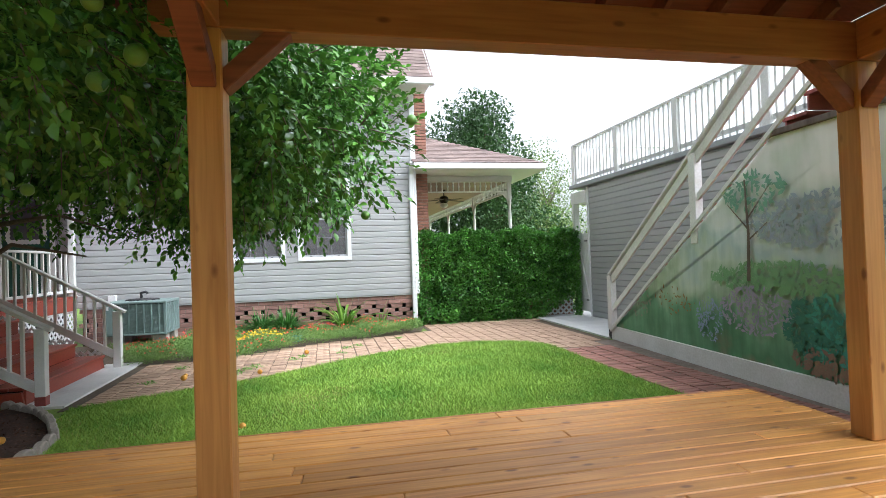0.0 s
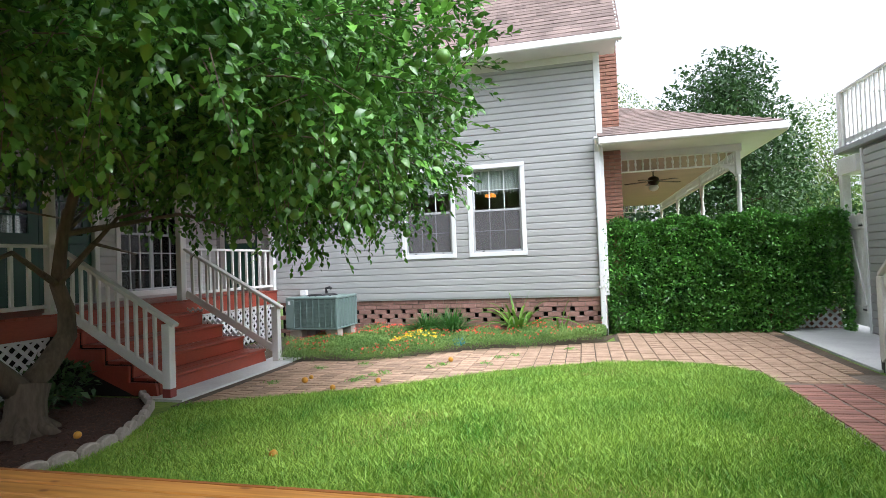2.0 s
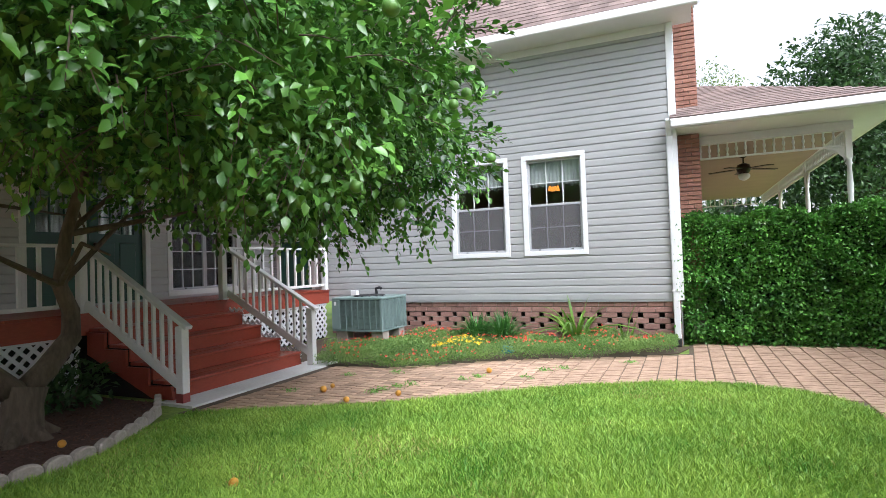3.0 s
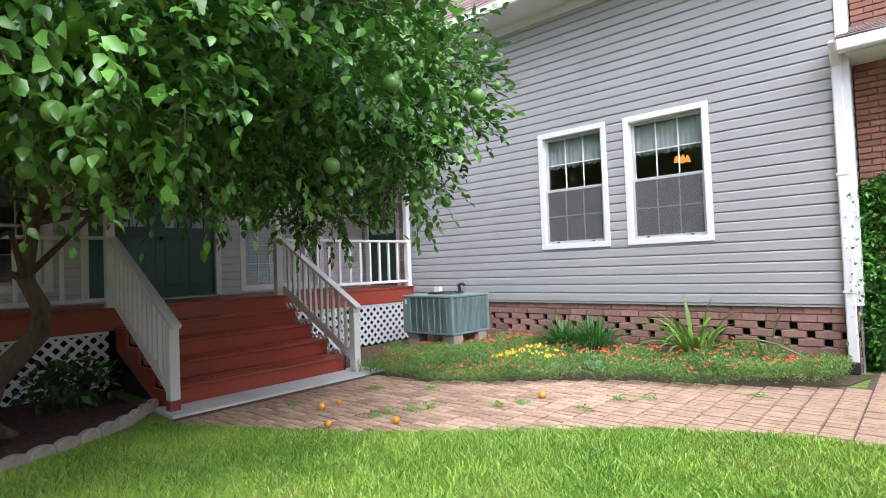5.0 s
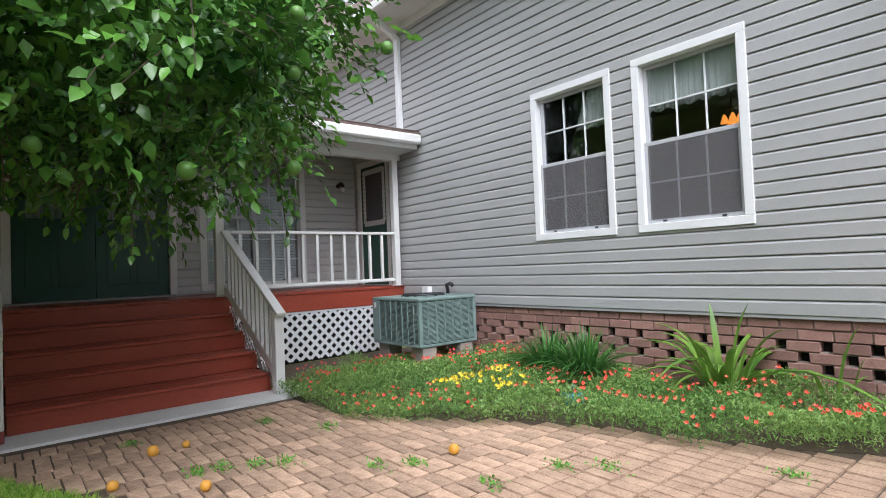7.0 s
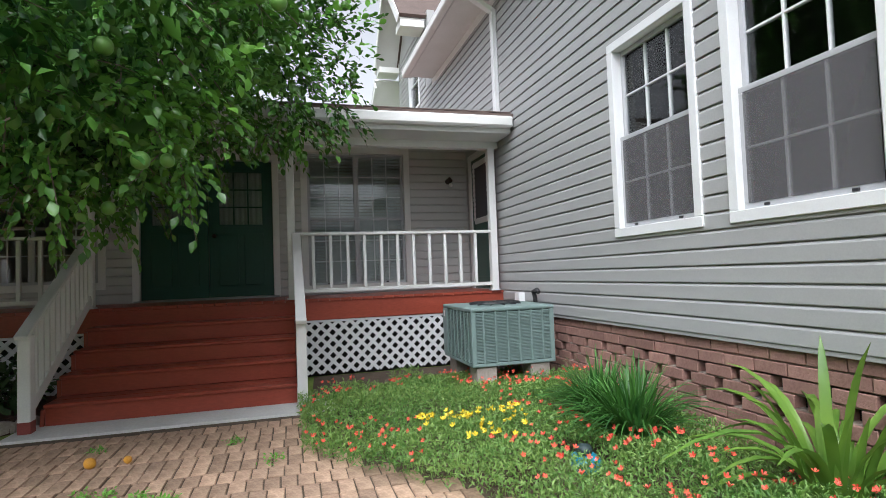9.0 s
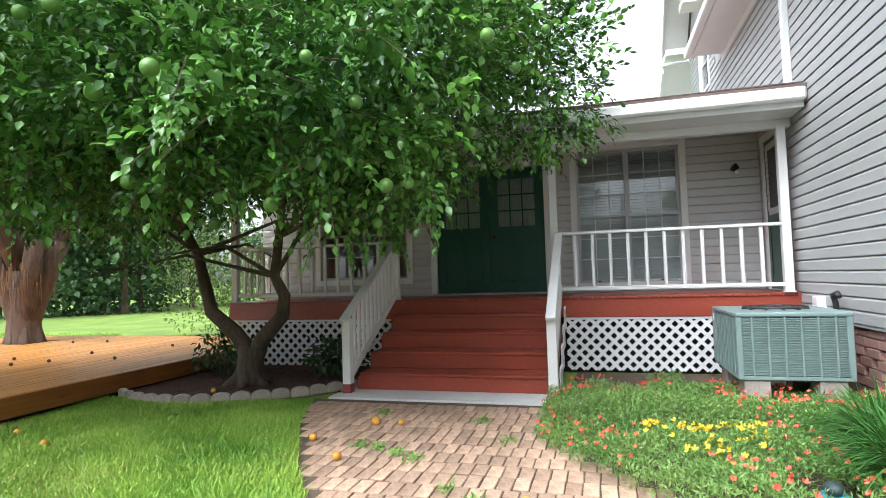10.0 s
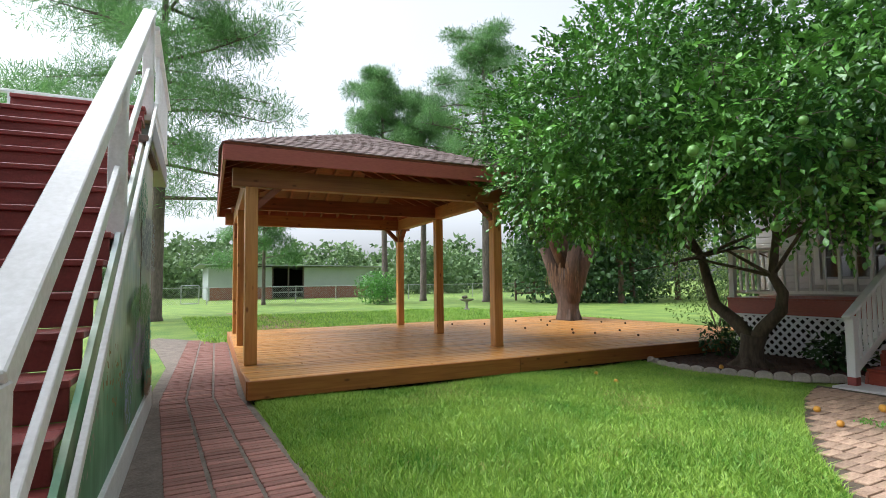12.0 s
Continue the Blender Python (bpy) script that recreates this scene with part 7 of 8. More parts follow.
grass()


def dry_blades():
    """Straw-coloured blades scattered in patches through the lawn."""
    rs = np.random.RandomState(66)
    P = [(x, y) for x, y in np.stack([rs.uniform(-2.2, 4.3, 80000), rs.uniform(4.28, 9.6, 80000)], 1)
         if noise.noise(Vector((x * 1.3, y * 1.3, 5.0))) > 0.02 + 0.3 * rs.random_sample() and inside(x, y, LAWN)]
    c = np.array([(x, y, 0.012) for x, y in P])
    v, f = leaves(c, 0.045, 0.13, 67, -0.35)
    v[:, 2] = np.maximum(v[:, 2], 0.004)
    tagged(new("dry_lawn_blades", array_mesh("dry_lawn_blades", v, f, M_STRAW)), "straw-coloured dry grass blades scattered in the lawn", "grass", kind="stuff")


M_STRAW = leafy("dry_straw", (0.30, 0.27, 0.08), (0.55, 0.46, 0.19), 0.8, 0.15, 2)
dry_blades()


def fruit_on_ground():
    bm = bmesh.new()
    bmesh.ops.create_uvsphere(bm, u_segments=14, v_segments=10, radius=0.034)
    for v in bm.verts:
        v.co *= 1 + 0.07 * noise.noise(v.co * 40)
    me = to_mesh("fallen_fruit", bm, M_FRUIT, True)
    for k, (x, y, s) in enumerate(((-0.66, 7.64, 1.0), (-1.2, 7.97, 1.2), (-0.25, 8.06, 1.0), (-1.23, 8.2, 0.85), (0.33, 9.5, 1.1), (-0.12, 5.46, 1.0), (-0.37, 4.83, 0.9), (-2.1, 5.55, 1.0))):
        ob = tagged(new("fallen_fruit", me), "ripe yellow-orange citrus fruit fallen on the ground", "fruit", "fallen fruit")
        z = 0.05 if x < -2 else 0.02 if y > 7.5 else 0.01
        ob.location, ob.scale, ob.rotation_euler = (x, y, z + 0.033 * s), (s, s, s * 0.95), (k, k * 2, 0)
    rs = random.Random(9)
    for k in range(16):
        x, y = rs.uniform(-5.0, -1.0), rs.uniform(-1.8, 3.6)
        if x < -4.2 and y < -0.2:
            continue
        ob = tagged(new("fallen_fruit", me), "old brown citrus fruit lying on the deck", "fruit", "fallen fruit")
        ob.location, ob.scale = (x, y, DZ + 0.024), (0.75, 0.75, 0.72)
        ob.data = me_old
    return me


bm_ = bmesh.new()
bmesh.ops.create_uvsphere(bm_, u_segments=10, v_segments=8, radius=0.034)
me_old = to_mesh("fallen_fruit", bm_, mat("dried_fruit", (0.11, 0.055, 0.03), (0.06, 0.03, 0.02), 14, 90), True)
fruit_on_ground()


def weeds():
    rs = np.random.RandomState(71)
    spots = ((-0.55, 8.25), (-0.45, 8.45), (-0.35, 8.6), (-0.6, 8.1), (0.15, 9.0), (0.3, 9.2), (-1.45, 8.9), (1.2, 10.0), (1.0, 9.8), (2.0, 10.6), (-0.9, 9.2), (0.9, 9.3), (-1.6, 7.9))
    pts = np.concatenate([np.stack([x + rs.normal(0, 0.05, 60), y + rs.normal(0, 0.035, 60), 0.02 + 0.03 * rs.random_sample(60)], 1) for x, y in spots])
    v, f = leaves(pts, 0.03, 0.5, 72, -0.4)
    tagged(new("path_weeds", array_mesh("path_weeds", v, f, M_CITRUS_NEW)), "small green weeds growing in the brick joints", "weeds", kind="stuff")


weeds()


def shrub(name, label, c, r, n, leaf, wid, m, seed, group="", trunk=None):
    s = thing(name, (c[0], c[1], 0.0), label, "shrub", group)
    pts, nrm = blob_points([(*c, *r)], n / (r[0] * r[1] + r[1] * r[2] + r[0] * r[2]), seed, 0.8)
    pts[:, 2] = np.maximum(pts[:, 2], 0.03)
    v, f = leaves(pts, leaf, wid, seed + 1, 0.2, nrm * 0.5)
    tagged(part("foliage", array_mesh("foliage", v, f, m), m, s), "leafy green foliage", kind="stuff")
    bm = bmesh.new()
    for k in range(4):
        a = k * 1.6
        tube(bm, [(c[0], c[1], 0.0), (c[0] + 0.4 * r[0] * math.cos(a), c[1] + 0.4 * r[1] * math.sin(a), c[2])], [0.02, 0.008], 5)
    part("stems", bm, M_BARK, s)


shrub("camellia_shrub", "low dark-leaved shrub in front of the lattice", (-3.45, 6.45, 0.3), (0.4, 0.4, 0.28), 420, 0.12, 0.45, M_OAKLEAF, 81, "bed shrubs")
shrub("camellia_shrub", "low dark-leaved shrub at the corner of the deck", (-3.3, 4.75, 0.35), (0.45, 0.35, 0.33), 420, 0.1, 0.45, M_OAKLEAF, 83, "bed shrubs")


def toad_pot():
    p = thing("glazed_ornament", (0.1, 11.08, 0.0), "small blue glazed garden ornament among the flowers", "ornament")
    bm = bmesh.new()
    icosphere_noise(bm, (0.1, 11.08, 0.08), (0.12, 0.09, 0.08), 3.0, 0.15)
    part("body", bm, M_BLUE, p, "", True)
    bm = bmesh.new()
    icosphere_noise(bm, (0.12, 11.06, 0.17), (0.06, 0.05, 0.04), 5.0, 0.1)
    part("lid", bm, M_AC_DARK, p, "darker glazed lid", True)


toad_pot()


# ---- trees ----
def big_tree(name, label, base, trunk_r, fork_z, blobs, n, leaf, m, bark, seed, category="tree", limbs=5, lean=(0, 0), group=""):
    t = thing(name, (base[0], base[1], 0.0), label, category, group)
    rs = random.Random(seed)
    bm = bmesh.new()
    top = (base[0] + lean[0], base[1] + lean[1], fork_z)
    tube(bm, [(base[0], base[1], -0.05), (base[0], base[1], 0.15), (base[0] + lean[0] * 0.4, base[1] + lean[1] * 0.4, fork_z * 0.5), top],
         [trunk_r * 1.45, trunk_r * 1.1, trunk_r * 0.92, trunk_r * 0.9], 14)
    part("trunk", bm, bark, t, "", True)
    for k in range(limbs):
        b = blobs[k % len(blobs)]
        e = Vector(b[:3]) + Vector((rs.uniform(-0.4, 0.4) * b[3], rs.uniform(-0.4, 0.4) * b[4], 0))
        s = Vector(top) - Vector((0, 0, rs.uniform(0.0, 0.25) * fork_z * 0.5))
        mid = s.lerp(e, 0.5) + Vector((rs.uniform(-0.3, 0.3), rs.uniform(-0.3, 0.3), 0.3))
        bm = bmesh.new()
        tube(bm, [s, s.lerp(mid, 0.5), mid, e], [trunk_r * 0.55, trunk_r * 0.42, trunk_r * 0.3, trunk_r * 0.08], 8)
        part("limb", bm, bark, t, "", True)
    area = sum(b[3] * b[4] + b[4] * b[5] + b[3] * b[5] for b in blobs)
    pts, nrm = blob_points(blobs, n / area, seed, 0.75)
    v, f = leaves(pts, leaf, 0.5, seed + 1, 0.2, nrm * 0.5)
    tagged(part("crown", array_mesh("crown", v, f, m), m, t), "leafy crown with gaps", kind="stuff")
    return t


oak = big_tree("live_oak", "old tree with thick ridged trunk growing through the deck", (-4.97, -1.15), 0.3, 1.7,
               [(-5.6, -2.0, 3.6, 1.8, 1.8, 1.2), (-4.2, -1.2, 3.9, 1.7, 1.7, 1.2), (-6.6, -0.6, 3.7, 1.6, 1.6, 1.2), (-5.2, -1.6, 5.0, 2.2, 2.2, 1.4)],
               11000, 0.13, M_OAKLEAF, M_BARK_OAK, 101, limbs=6, lean=(0.0, -0.05))
for dx, dy in ((0.26, -0.34), (-0.26, 0.32), (0.1, 0.3)):
    bm = bmesh.new()
    tube(bm, [(-4.97, -1.15, 0.35), (-4.97 + dx * 0.35, -1.15 + dy * 0.35, 0.95), (-4.97 + dx * 0.8, -1.15 + dy * 0.8, 1.5), (-4.97 + dx * 1.5, -1.15 + dy * 1.5, 2.3)], [0.2, 0.2, 0.19, 0.15], 12)
    part("limb", bm, M_BARK_OAK, oak, "", True)
for k in range(7):
    a = k * 0.9
    bm = bmesh.new()
    tube(bm, [(-4.97 + 0.52 * math.cos(a), -1.15 + 0.52 * math.sin(a), 0.0), (-4.97 + 0.3 * math.cos(a), -1.15 + 0.3 * math.sin(a), 0.18), (-4.97 + 0.14 * math.cos(a), -1.15 + 0.14 * math.sin(a), 0.8)], [0.06, 0.1, 0.08], 8)
    part("root_flare", bm, M_BARK_OAK, oak, "", True)
bm = bmesh.new()
rs = random.Random(7)
for k in range(150):
    a = rs.uniform(0, 2 * math.pi)
    r = 0.36 + rs.uniform(-0.02, 0.2)
    z = rs.uniform(1.35, 1.9)
    p = Vector((-4.97 + r * math.cos(a), -1.2 + r * math.sin(a), z))
    tube(bm, [p, p + Vector((0.03 * math.cos(a), 0.03 * math.sin(a), -rs.uniform(0.15, 0.4)))], [0.012, 0.003], 4)
tagged(part("fibre_growth", bm, mat("dry_fern_fibre", (0.26, 0.15, 0.07), (0.16, 0.09, 0.045), 8, 60), oak), "dry brown hanging fibres", kind="stuff")

big_tree("magnolia_tree", "tall dark green tree behind the side porch", (8.5, 27.0), 0.3, 3.0,
         [(7.6, 26.5, 6.6, 2.2, 2.2, 2.4), (8.6, 27.0, 8.4, 1.6, 1.6, 1.6), (9.6, 27.2, 5.6, 2.0, 2.0, 2.2), (6.6, 26.5, 5.0, 1.8, 1.8, 2.0), (9.0, 26.0, 3.6, 2.6, 2.0, 1.6)], 20000, 0.22, M_OAKLEAF, M_BARK_OAK, 111)
big_tree("mesquite_tree", "airy pale green tree beyond the gate", (12.5, 30.0), 0.2, 2.5,
         [(12.2, 30.0, 6.2, 2.2, 2.0, 2.2), (14.0, 31.0, 5.0, 2.4, 2.0, 2.6), (11.6, 29.5, 3.6, 2.0, 2.0, 1.6), (13.5, 30.0, 3.0, 3.0, 2.0, 1.6)], 9000, 0.16, M_LIGHTLEAF, M_BARK_PINE, 121)
big_tree("mesquite_tree", "airy pale green tree behind the house", (5.0, 36.0), 0.2, 3.0,
         [(4.5, 36.0, 9.0, 2.4, 2.0, 2.6), (6.0, 37.0, 8.0, 2.0, 2.0, 2.4)], 5000, 0.18, M_LIGHTLEAF, M_BARK_PINE, 131)
bare = thing("bare_tree", (14.5, 33.0, 0.0), "leafless grey branches above the pale tree", "tree")
bm = bmesh.new()
rs = random.Random(12)
tube(bm, [(14.5, 33.0, 0), (14.6, 33.0, 5.0)], [0.15, 0.1], 6)
for k in range(16):
    a, L = rs.uniform(0, 2 * math.pi), rs.uniform(1.5, 3.0)
    p0 = Vector((14.6, 33.0, rs.uniform(4.0, 5.0)))
    p1 = p0 + Vector((L * math.cos(a) * 0.6, L * math.sin(a) * 0.6, L * 0.9))
    tube(bm, [p0, p0.lerp(p1, 0.5) + Vector((0.15, 0.1, 0.1)), p1], [0.05, 0.03, 0.008], 5)
part("trunk", bm, M_BARK_PINE, bare)
bare_far = thing("bare_tree", (-20.0, 12.5, 0.0), "thin leafless tree standing behind the low wing", "tree")
bm = bmesh.new()
tube(bm, [(-20.0, 12.5, 0), (-20.1, 12.4, 6.0)], [0.12, 0.07], 6)
for k in range(14):
    a, L = rs.uniform(0, 2 * math.pi), rs.uniform(1.4, 2.8)
    p0 = Vector((-20.1, 12.4, rs.uniform(4.6, 6.0)))
    p1 = p0 + Vector((L * math.cos(a) * 0.55, L * math.sin(a) * 0.55, L * 1.1))
    tube(bm, [p0, p0.lerp(p1, 0.5) + Vector((0.1, 0.12, 0.1)), p1], [0.04, 0.025, 0.006], 5)
part("trunk", bm, M_BARK_PINE, bare_far)


def pine(label, base, h, r, first, n_limb, spread, seed, dens=240):
    t = thing("pine_tree", (base[0], base[1], 0.0), label, "pine tree", "yard pines")
    rs = random.Random(seed)
    bm = bmesh.new()
    bend = rs.uniform(-0.3, 0.3)
    tube(bm, [(base[0], base[1], -0.1), (base[0], base[1], 0.2), (base[0] + bend * 0.5, base[1], h * 0.5), (base[0] + bend, base[1], h)], [r * 1.3, r, r * 0.75, r * 0.15], 12)
    part("trunk", bm, M_BARK_PINE, t, "", True)
    pts, dirs = [], []
    for k in range(n_limb):
        z = first + (h - first) * (k / n_limb) ** 0.9
        a = k * 2.4 + rs.uniform(-0.4, 0.4)
        L = spread * (1.05 - 0.75 * k / n_limb) * rs.uniform(0.7, 1.15)
        p0 = Vector((base[0] + bend * z / h, base[1], z))
        p1 = p0 + Vector((L * math.cos(a), L * math.sin(a), rs.uniform(-0.12, 0.22) * L))
        mid = p0.lerp(p1, 0.5) + Vector((rs.uniform(-0.2, 0.2), rs.uniform(-0.2, 0.2), rs.uniform(-0.1, 0.25)))
        bm = bmesh.new()
        tube(bm, [p0, mid, p1], [r * 0.32, r * 0.2, r * 0.05], 6)
        tw = []
        for q in range(11):
            s = p0.lerp(p1, 0.35 + 0.65 * rs.random())
            e = s + Vector((rs.uniform(-1, 1), rs.uniform(-1, 1), rs.uniform(-0.2, 0.6))) * (0.22 * L + 0.25)
            tube(bm, [s, e], [r * 0.07, r * 0.025], 4)
            tw.append(e)
        part("limb", bm, M_BARK_PINE, t)
        for e in tw + [p1]:
            c = int(dens * rs.uniform(0.4, 0.8))
            rr = np.random.RandomState(rs.randrange(10 ** 6))
            d = rr.normal(size=(c, 3))
            d /= np.linalg.norm(d, axis=1)[:, None]
            pts.append(np.array(e) + d * (rr.random_sample(c) ** 0.5)[:, None] * np.array([0.6, 0.6, 0.42]) * (0.55 + spread * 0.13) * rs.uniform(0.6, 1.2))
            dirs.append(d)
    pts, dirs = np.concatenate(pts), np.concatenate(dirs)
    v, f = leaves(pts, 0.32, 0.085, seed + 3, -0.15, dirs, 0.1)
    tagged(part("needles", array_mesh("needles", v, f, M_PINE), M_PINE, t), "tufts of long green needles", kind="stuff")


pine("tall pine with spreading low limbs beside the pavilion", (5.2, -13.0), 16.0, 0.27, 4.2, 30, 7.0, 201, 480)
pine("tall pine behind the pavilion", (-8.6, -24.0), 15.5, 0.22, 8.5, 22, 4.0, 202, 360)
pine("tall pine standing in the back lawn", (-12.1, -25.4), 15.0, 0.25, 8.0, 22, 4.8, 203, 340)
pine("tall pine standing in the back lawn", (-14.5, -20.6), 18.5, 0.27, 8.0, 28, 5.4, 204, 400)
pine("slender pine near the far shed", (-1.2, -27.0), 8.0, 0.13, 2.6, 16, 2.8, 205, 300)
shrub("round_bush", "rounded bright green bush on the back lawn", (-7.4, -22.0, 1.0), (1.5, 1.2, 1.05), 3600, 0.15, 0.5, M_HEDGE, 211)
shrub("side_shrubs", "loose green shrubs beside the end of the porch", (-8.0, 1.2, 1.5), (1.6, 1.4, 1.5), 4200, 0.09, 0.4, M_LIGHTLEAF, 215)


def bird_bath():
    x, y = -8.1, -12.2
    b = thing("bird_bath", (x, y, 0.0), "small grey stone bird bath with a perched ornament", "bird bath")
    bm = bmesh.new()
    tube(bm, [(x, y, 0), (x, y, 0.05), (x, y, 0.1), (x, y, 0.35), (x, y, 0.42)], [0.17, 0.16, 0.07, 0.06, 0.12], 14)
    part("pedestal", bm, M_EDGING, b, "", True)
    bm = bmesh.new()
    tube(bm, [(x, y, 0.42), (x, y, 0.47), (x, y, 0.53), (x, y, 0.53), (x, y, 0.48)], [0.12, 0.3, 0.38, 0.34, 0.1], 18)
    part("bowl", bm, M_EDGING, b, "", True)
    bm = bmesh.new()
    icosphere_noise(bm, (x + 0.1, y, 0.62), (0.16, 0.1, 0.08), 2.0, 0.3)
    part("ornament", bm, M_BARK_PINE, b, "", True)


bird_bath()


def far_shed():
    s = thing("machine_shed", (-6.0, -42.0, 0.0), "long low metal shed with red block base and an open bay", "shed")
    y = -40.0
    for a, b in ((-13.7, -6.95), (-4.2, 1.0)):
        part("block_base", box(a, b, y - 0.15, y, 0.0, 1.05, 0), M_BARNRED, s)
        part("metal_wall", box(a, b, y - 0.12, y - 0.02, 1.06, 2.85, 0), M_SHEETMETAL, s)
    # black sheet at the back of the bay, painting its shaded inside
    part("block_base", box(-6.95, -4.2, y - 5.0, y - 4.9, 0.0, 2.9, 0), M_SHADE_BLACK, s)
    for x in (-6.95, -5.6, -4.2):
        part("bay_post", box(x - 0.06, x + 0.06, y - 0.1, y + 0.02, 0.0, 2.9, 0.01), M_BARK_PINE, s)
    part("bay_rail", box(-6.95, -4.2, y - 0.04, y, 0.55, 0.65, 0), M_STEEL, s)
    part("bay_rail", box(-6.95, -4.2, y - 0.04, y, 1.05, 1.15, 0), M_STEEL, s)
    part("roof", solid([(-14.6, y + 0.9, 2.95), (2.0, y + 0.9, 3.1), (2.0, y - 6.0, 2.95), (-14.6, y - 6.0, 2.75)], 0.07), M_DECKGREY, s)
    part("side_wall", box(1.0, 1.12, y - 5.9, y, 0.0, 2.85, 0), M_SHEETMETAL, s)
    part("side_wall", box(-13.82, -13.7, y - 5.9, y, 0.0, 2.85, 0), M_SHEETMETAL, s)
    # back wall coloured black for the shade inside the shed
    part("back_wall", box(-13.7, 1.0, y - 5.9, y - 5.8, 0.0, 2.85, 0), M_SHADE_BLACK, s)


far_shed()


def chain_fence():
    f = thing("chain_link_fence", (-5.0, -30.0, 0.0), "low galvanised chain link fence across the back of the yard", "fence")
    y = -30.0
    bm = bmesh.new()
    tube(bm, [(-40, y, 1.15), (14, y, 1.15)], [0.025, 0.025], 6)
    part("top_rail", bm, M_STEEL, f)
    bm = bmesh.new()
    tube(bm, [(0, 0, 0), (0, 0, 1.22)], [0.032, 0.032], 6)
    me = to_mesh("fence_post", bm, M_STEEL)
    for k in range(19):
        set_piece("fence_post", me, f, (-40 + k * 3.0, y, 0))
    v, fc = [], []
    for sgn in (1, -1):
        x = -40.0
        while x < 14:
            k = len(v)
            v += [(x, y, 0.03), (x + 0.012, y, 0.03), (x + 0.012 + sgn * 1.1, y, 1.13), (x + sgn * 1.1, y, 1.13)]
            fc.append((k, k + 1, k + 2, k + 3))
            x += 0.14
    tagged(part("wire_mesh", sheet("wire_mesh", v, fc, M_STEEL), M_STEEL, f), "diamond wire mesh", kind="stuff")
    g = thing("chain_link_gate", (3.2, y, 0.0), "small chain link gate in the back fence", "gate")
    for a, b in (((2.5, y + 0.1, 0.08), (2.5, y + 0.1, 1.3)), ((3.6, y + 0.1, 0.08), (3.6, y + 0.1, 1.3)), ((2.5, y + 0.1, 1.3), (3.6, y + 0.1, 1.3)), ((2.5, y + 0.1, 0.1), (3.6, y + 0.1, 0.1))):
        bm = bmesh.new()
        tube(bm, [a, b], [0.03, 0.03], 6)
        part("gate_tube", bm, M_STEEL, g)
    w = thing("board_fence", (-22, -21.0, 0.0), "dark post and rail fence under the far trees", "fence")
    for k in range(9):
        part("fence_post", box(-30 + k * 1.6, -29.88 + k * 1.6, -21.06, -20.94, 0, 1.35, 0.01), M_BARK_OAK, w)
    for z in (0.5, 0.9, 1.25):
        part("fence_rail", box(-30.2, -17.0, -20.92, -20.88, z - 0.06, z + 0.06, 0.01), M_BARK_OAK, w)


chain_fence()


def tree_line(name, label, y, x0, x1, h, n, leaf, m, seed, depth=6.0):
    """A far wood: many overlapping lumps of leaf clumps with uneven tops."""
    rs = random.Random(seed)
    blobs = []
    x = x0
    while x < x1:
        r = rs.uniform(0.35, 0.6) * h
        hh = h * rs.uniform(0.6, 1.15)
        blobs.append((x, y + rs.uniform(-depth, depth), hh * 0.45, r, r, hh * 0.55))
        x += r * rs.uniform(0.7, 1.3)
    area = sum(b[3] * b[4] + b[4] * b[5] + b[3] * b[5] for b in blobs)
    pts, nrm = blob_points(blobs, n / area, seed, 0.5)
    pts[:, 2] = np.maximum(pts[:, 2], 0.1)
    v, f = leaves(pts, leaf, 0.8, seed + 1, 0.2, nrm * 0.4)
    tagged(new(name, array_mesh(name, v, f, m)), label, "trees", kind="stuff")


tree_line("far_wood", "far line of green trees beyond the fields, haze put into their colour", -75.0, -90, 60, 8.5, 26000, 0.9, M_FARLEAF, 301)
tree_line("near_wood", "green trees and brush along the back of the shed", -52.0, -60, 30, 6.0, 16000, 0.6, M_FARLEAF, 303)
tree_line("side_wood", "shady trees beyond the end of the porch", -16.0, -40, -15, 6.5, 15000, 0.32, M_OAKLEAF, 305, 5.0)
tree_line("north_wood", "green trees behind the side porch and gate", 40.0, -30, 40, 6.0, 12000, 0.5, M_FARLEAF, 307)
tree_line("north_brush", "dark green brush past the far end of the side porch", 29.0, -4, 13, 4.6, 7000, 0.28, M_OAKLEAF, 311, 1.5)
tree_line("west_wood", "trees past the low wing of the house", 0.0, -60, -32, 8.0, 6000, 0.6, M_FARLEAF, 309, 20.0)
for k, (x, y) in enumerate(((-19.0, -13.0), (-22.0, -15.0), (-16.5, -15.5), (-25.0, -14.0))):
    big_tree("shade_tree", "dark trunk and low crown of a shade tree past the deck", (x, y), 0.17, 2.4,
             [(x, y, 4.6, 2.2, 2.2, 1.8), (x + 1.2, y - 0.8, 3.6, 1.6, 1.6, 1.2)], 3600, 0.26, M_OAKLEAF, M_BARK_OAK, 400 + k, limbs=4, group="shade trees")

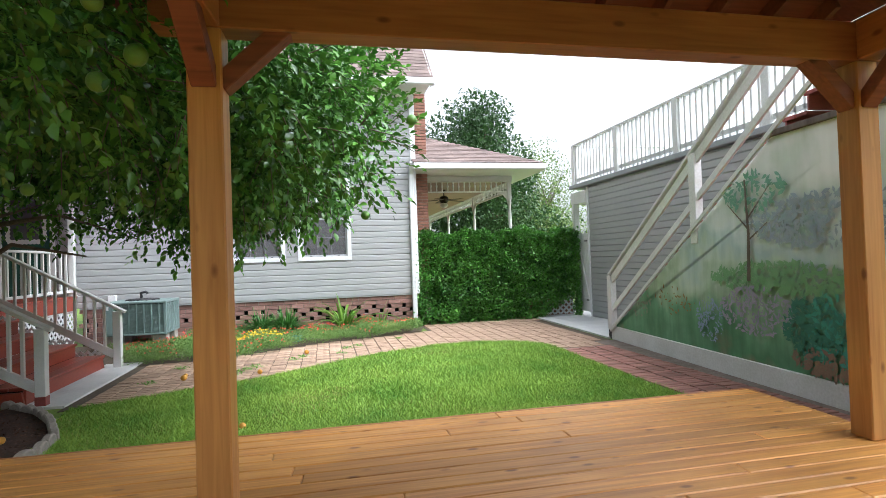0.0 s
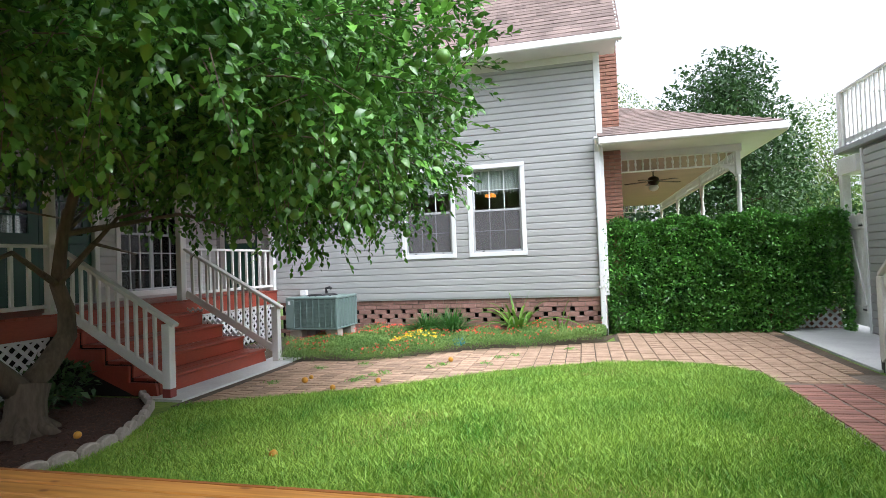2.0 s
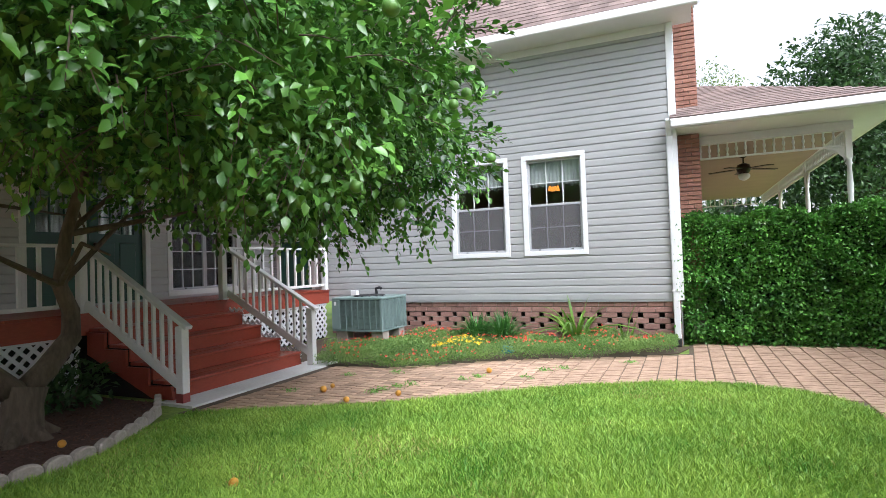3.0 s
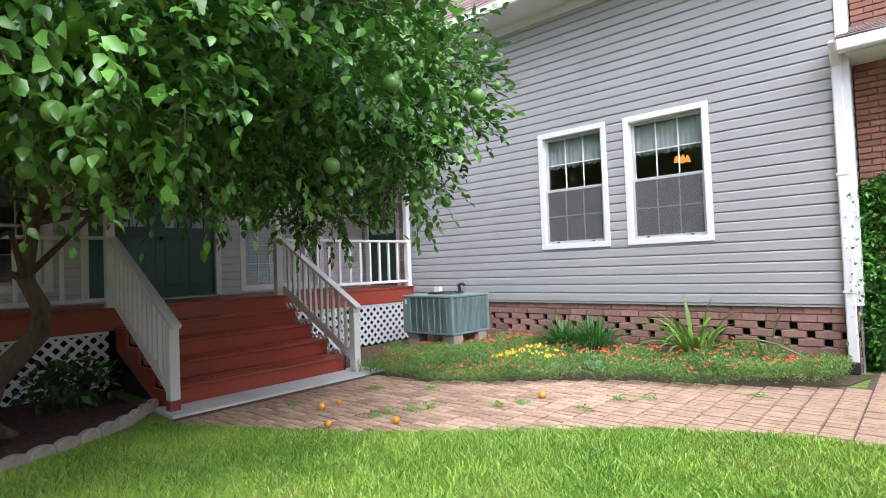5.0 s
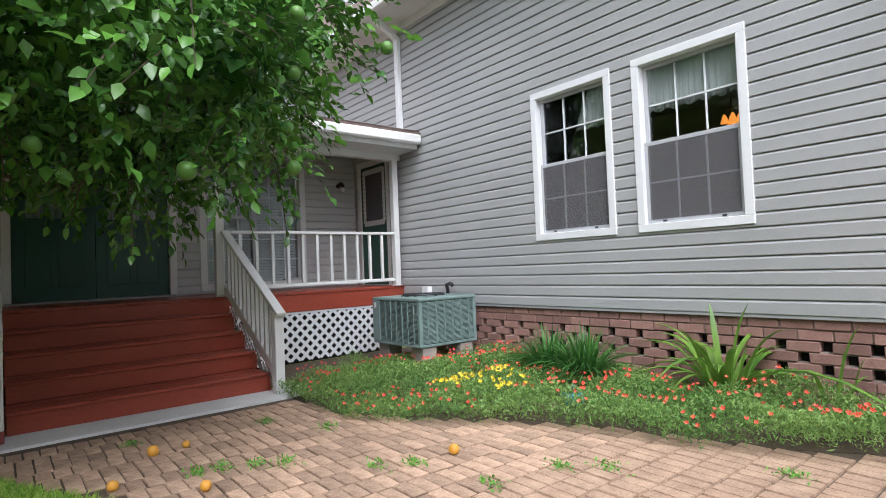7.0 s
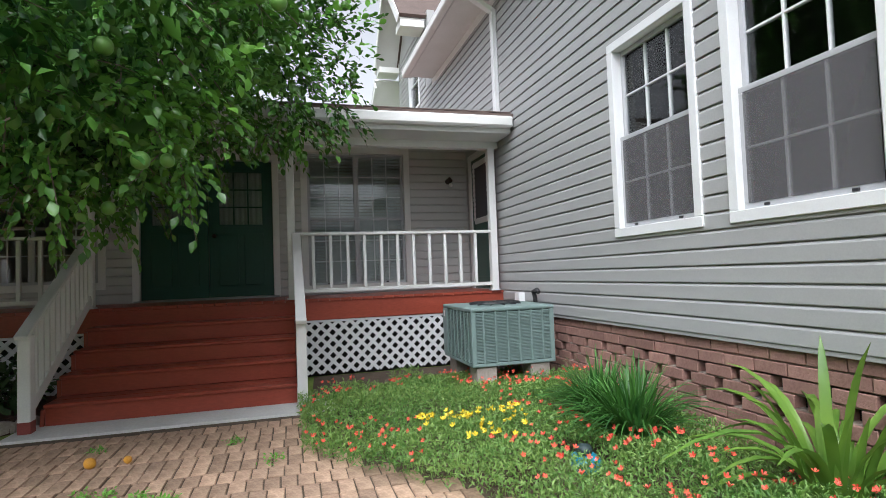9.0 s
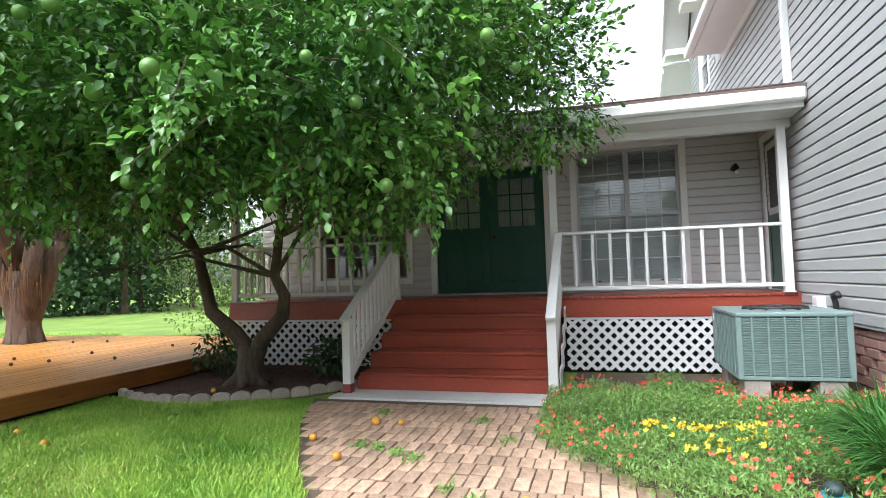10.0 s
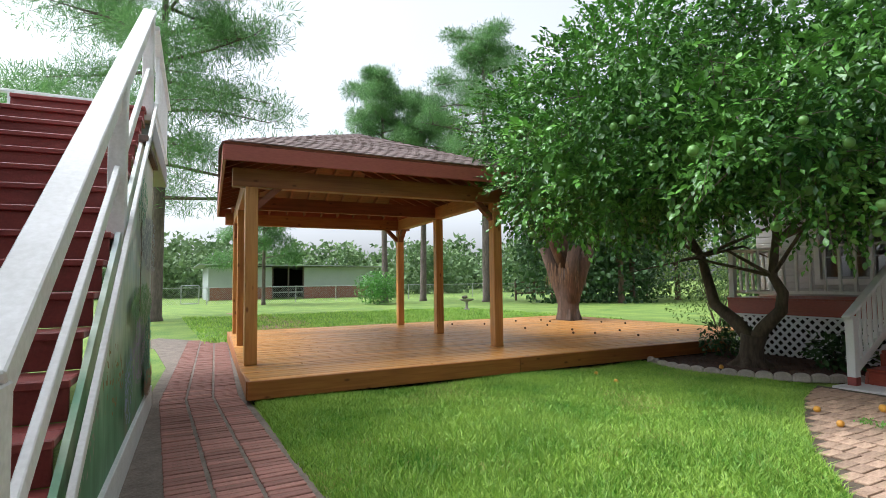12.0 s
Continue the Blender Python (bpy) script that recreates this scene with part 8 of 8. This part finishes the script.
# ---- pavers, last ----
def pavers(parent, keep, x0, x1, y0, y1, lx, ly, jx, jy, material, seed, limit, far, top=0.022, skew=0.0):
    """Bricks in stacked columns; those in the nearest stretch singly, the others joined."""
    rs = random.Random(seed)
    shapes = [to_mesh("brick", box(-lx / 2, lx / 2, -ly / 2, ly / 2, -0.012, 0.006, 0.004), material) for _ in range(1)]
    for k in range(3):
        bm = bmesh.new()
        cube(bm, -lx / 2, lx / 2, -ly / 2, ly / 2, -0.012, 0.006)
        for v in bm.verts:
            v.co += Vector((rs.uniform(-0.004, 0.004), rs.uniform(-0.004, 0.004), rs.uniform(-0.002, 0.002) if v.co.z > 0 else 0))
        shapes.append(to_mesh("brick", soften(bm, 0.005), material))
    rest_v, rest_f, single = [], [], 0
    x = x0
    while x < x1:
        y = y0 + rs.uniform(0, ly)
        while y < y1:
            if all(keep(x + a * lx * 0.42, y + b * ly * 0.42) for a in (-1, 1) for b in (-1, 1)):
                x_, x = x, x - skew * max(0.0, 3.6 - y)
                z = top - 0.006 + rs.uniform(-0.004, 0.003)
                if single < limit and not far(x, y):
                    ob = set_piece("brick", rs.choice(shapes), parent, (x + rs.uniform(-0.003, 0.003), y, z), rs.uniform(-0.02, 0.02))
                    ob.rotation_euler.x, ob.rotation_euler.y = rs.uniform(-0.015, 0.015), rs.uniform(-0.015, 0.015)
                    single += 1
                else:
                    k = len(rest_v)
                    a, b, h = lx / 2, ly / 2, z + 0.006
                    rest_v += [(x - a, y - b, 0.004), (x + a, y - b, 0.004), (x + a, y + b, 0.004), (x - a, y + b, 0.004),
                               (x - a + 0.004, y - b + 0.004, h), (x + a - 0.004, y - b + 0.004, h), (x + a - 0.004, y + b - 0.004, h), (x - a + 0.004, y + b - 0.004, h)]
                    rest_f += [(k + 4, k + 5, k + 6, k + 7), (k, k + 1, k + 5, k + 4), (k + 1, k + 2, k + 6, k + 5), (k + 2, k + 3, k + 7, k + 6), (k + 3, k, k + 4, k + 7)]
                x = x_
            y += ly + jy
        x += lx + jx
    if rest_v:
        tagged(part("brick_field", sheet("brick_field", rest_v, rest_f, material), material, parent), "more of the same bricks", kind="stuff")


TAN_AREA = [(-2.2, 6.8), (-1.2, 7.15), (0.7, 8.33), (1.6, 9.1), (3.3, 9.56), (4.1, 9.05), (4.25, 8.42), (5.2, 8.42), (5.35, 9.0), (5.58, 13.1), (5.85, 13.6), (2.75, 13.2),
            (2.75, 11.6), (1.85, 11.15), (0.5, 10.68), (-0.25, 10.23), (-0.85, 9.82), (-1.3, 9.55), (-2.2, 9.45)]
pavers(path_tan, lambda x, y: inside(x, y, TAN_AREA), -2.15, 5.6, 6.8, 13.3, 0.2, 0.094, 0.011, 0.010, M_PAVER, 501, 300, lambda x, y: x > 1.6 or y < 7.4)
RED_AREA = [(4.25, 8.38), (4.28, 4.0), (4.27, -0.5), (3.6, -2.2), (5.9, -5.2), (6.4, -4.2), (5.8, -2.5), (5.36, 0.6), (5.36, 8.38)]
pavers(path_red, lambda x, y: inside(x, y, RED_AREA), 4.44, 5.2, -5.0, 8.4, 0.265, 0.07, 0.032, 0.014, M_PAVER_RED, 502, 300, lambda x, y: y < 3.0, skew=SKEW)
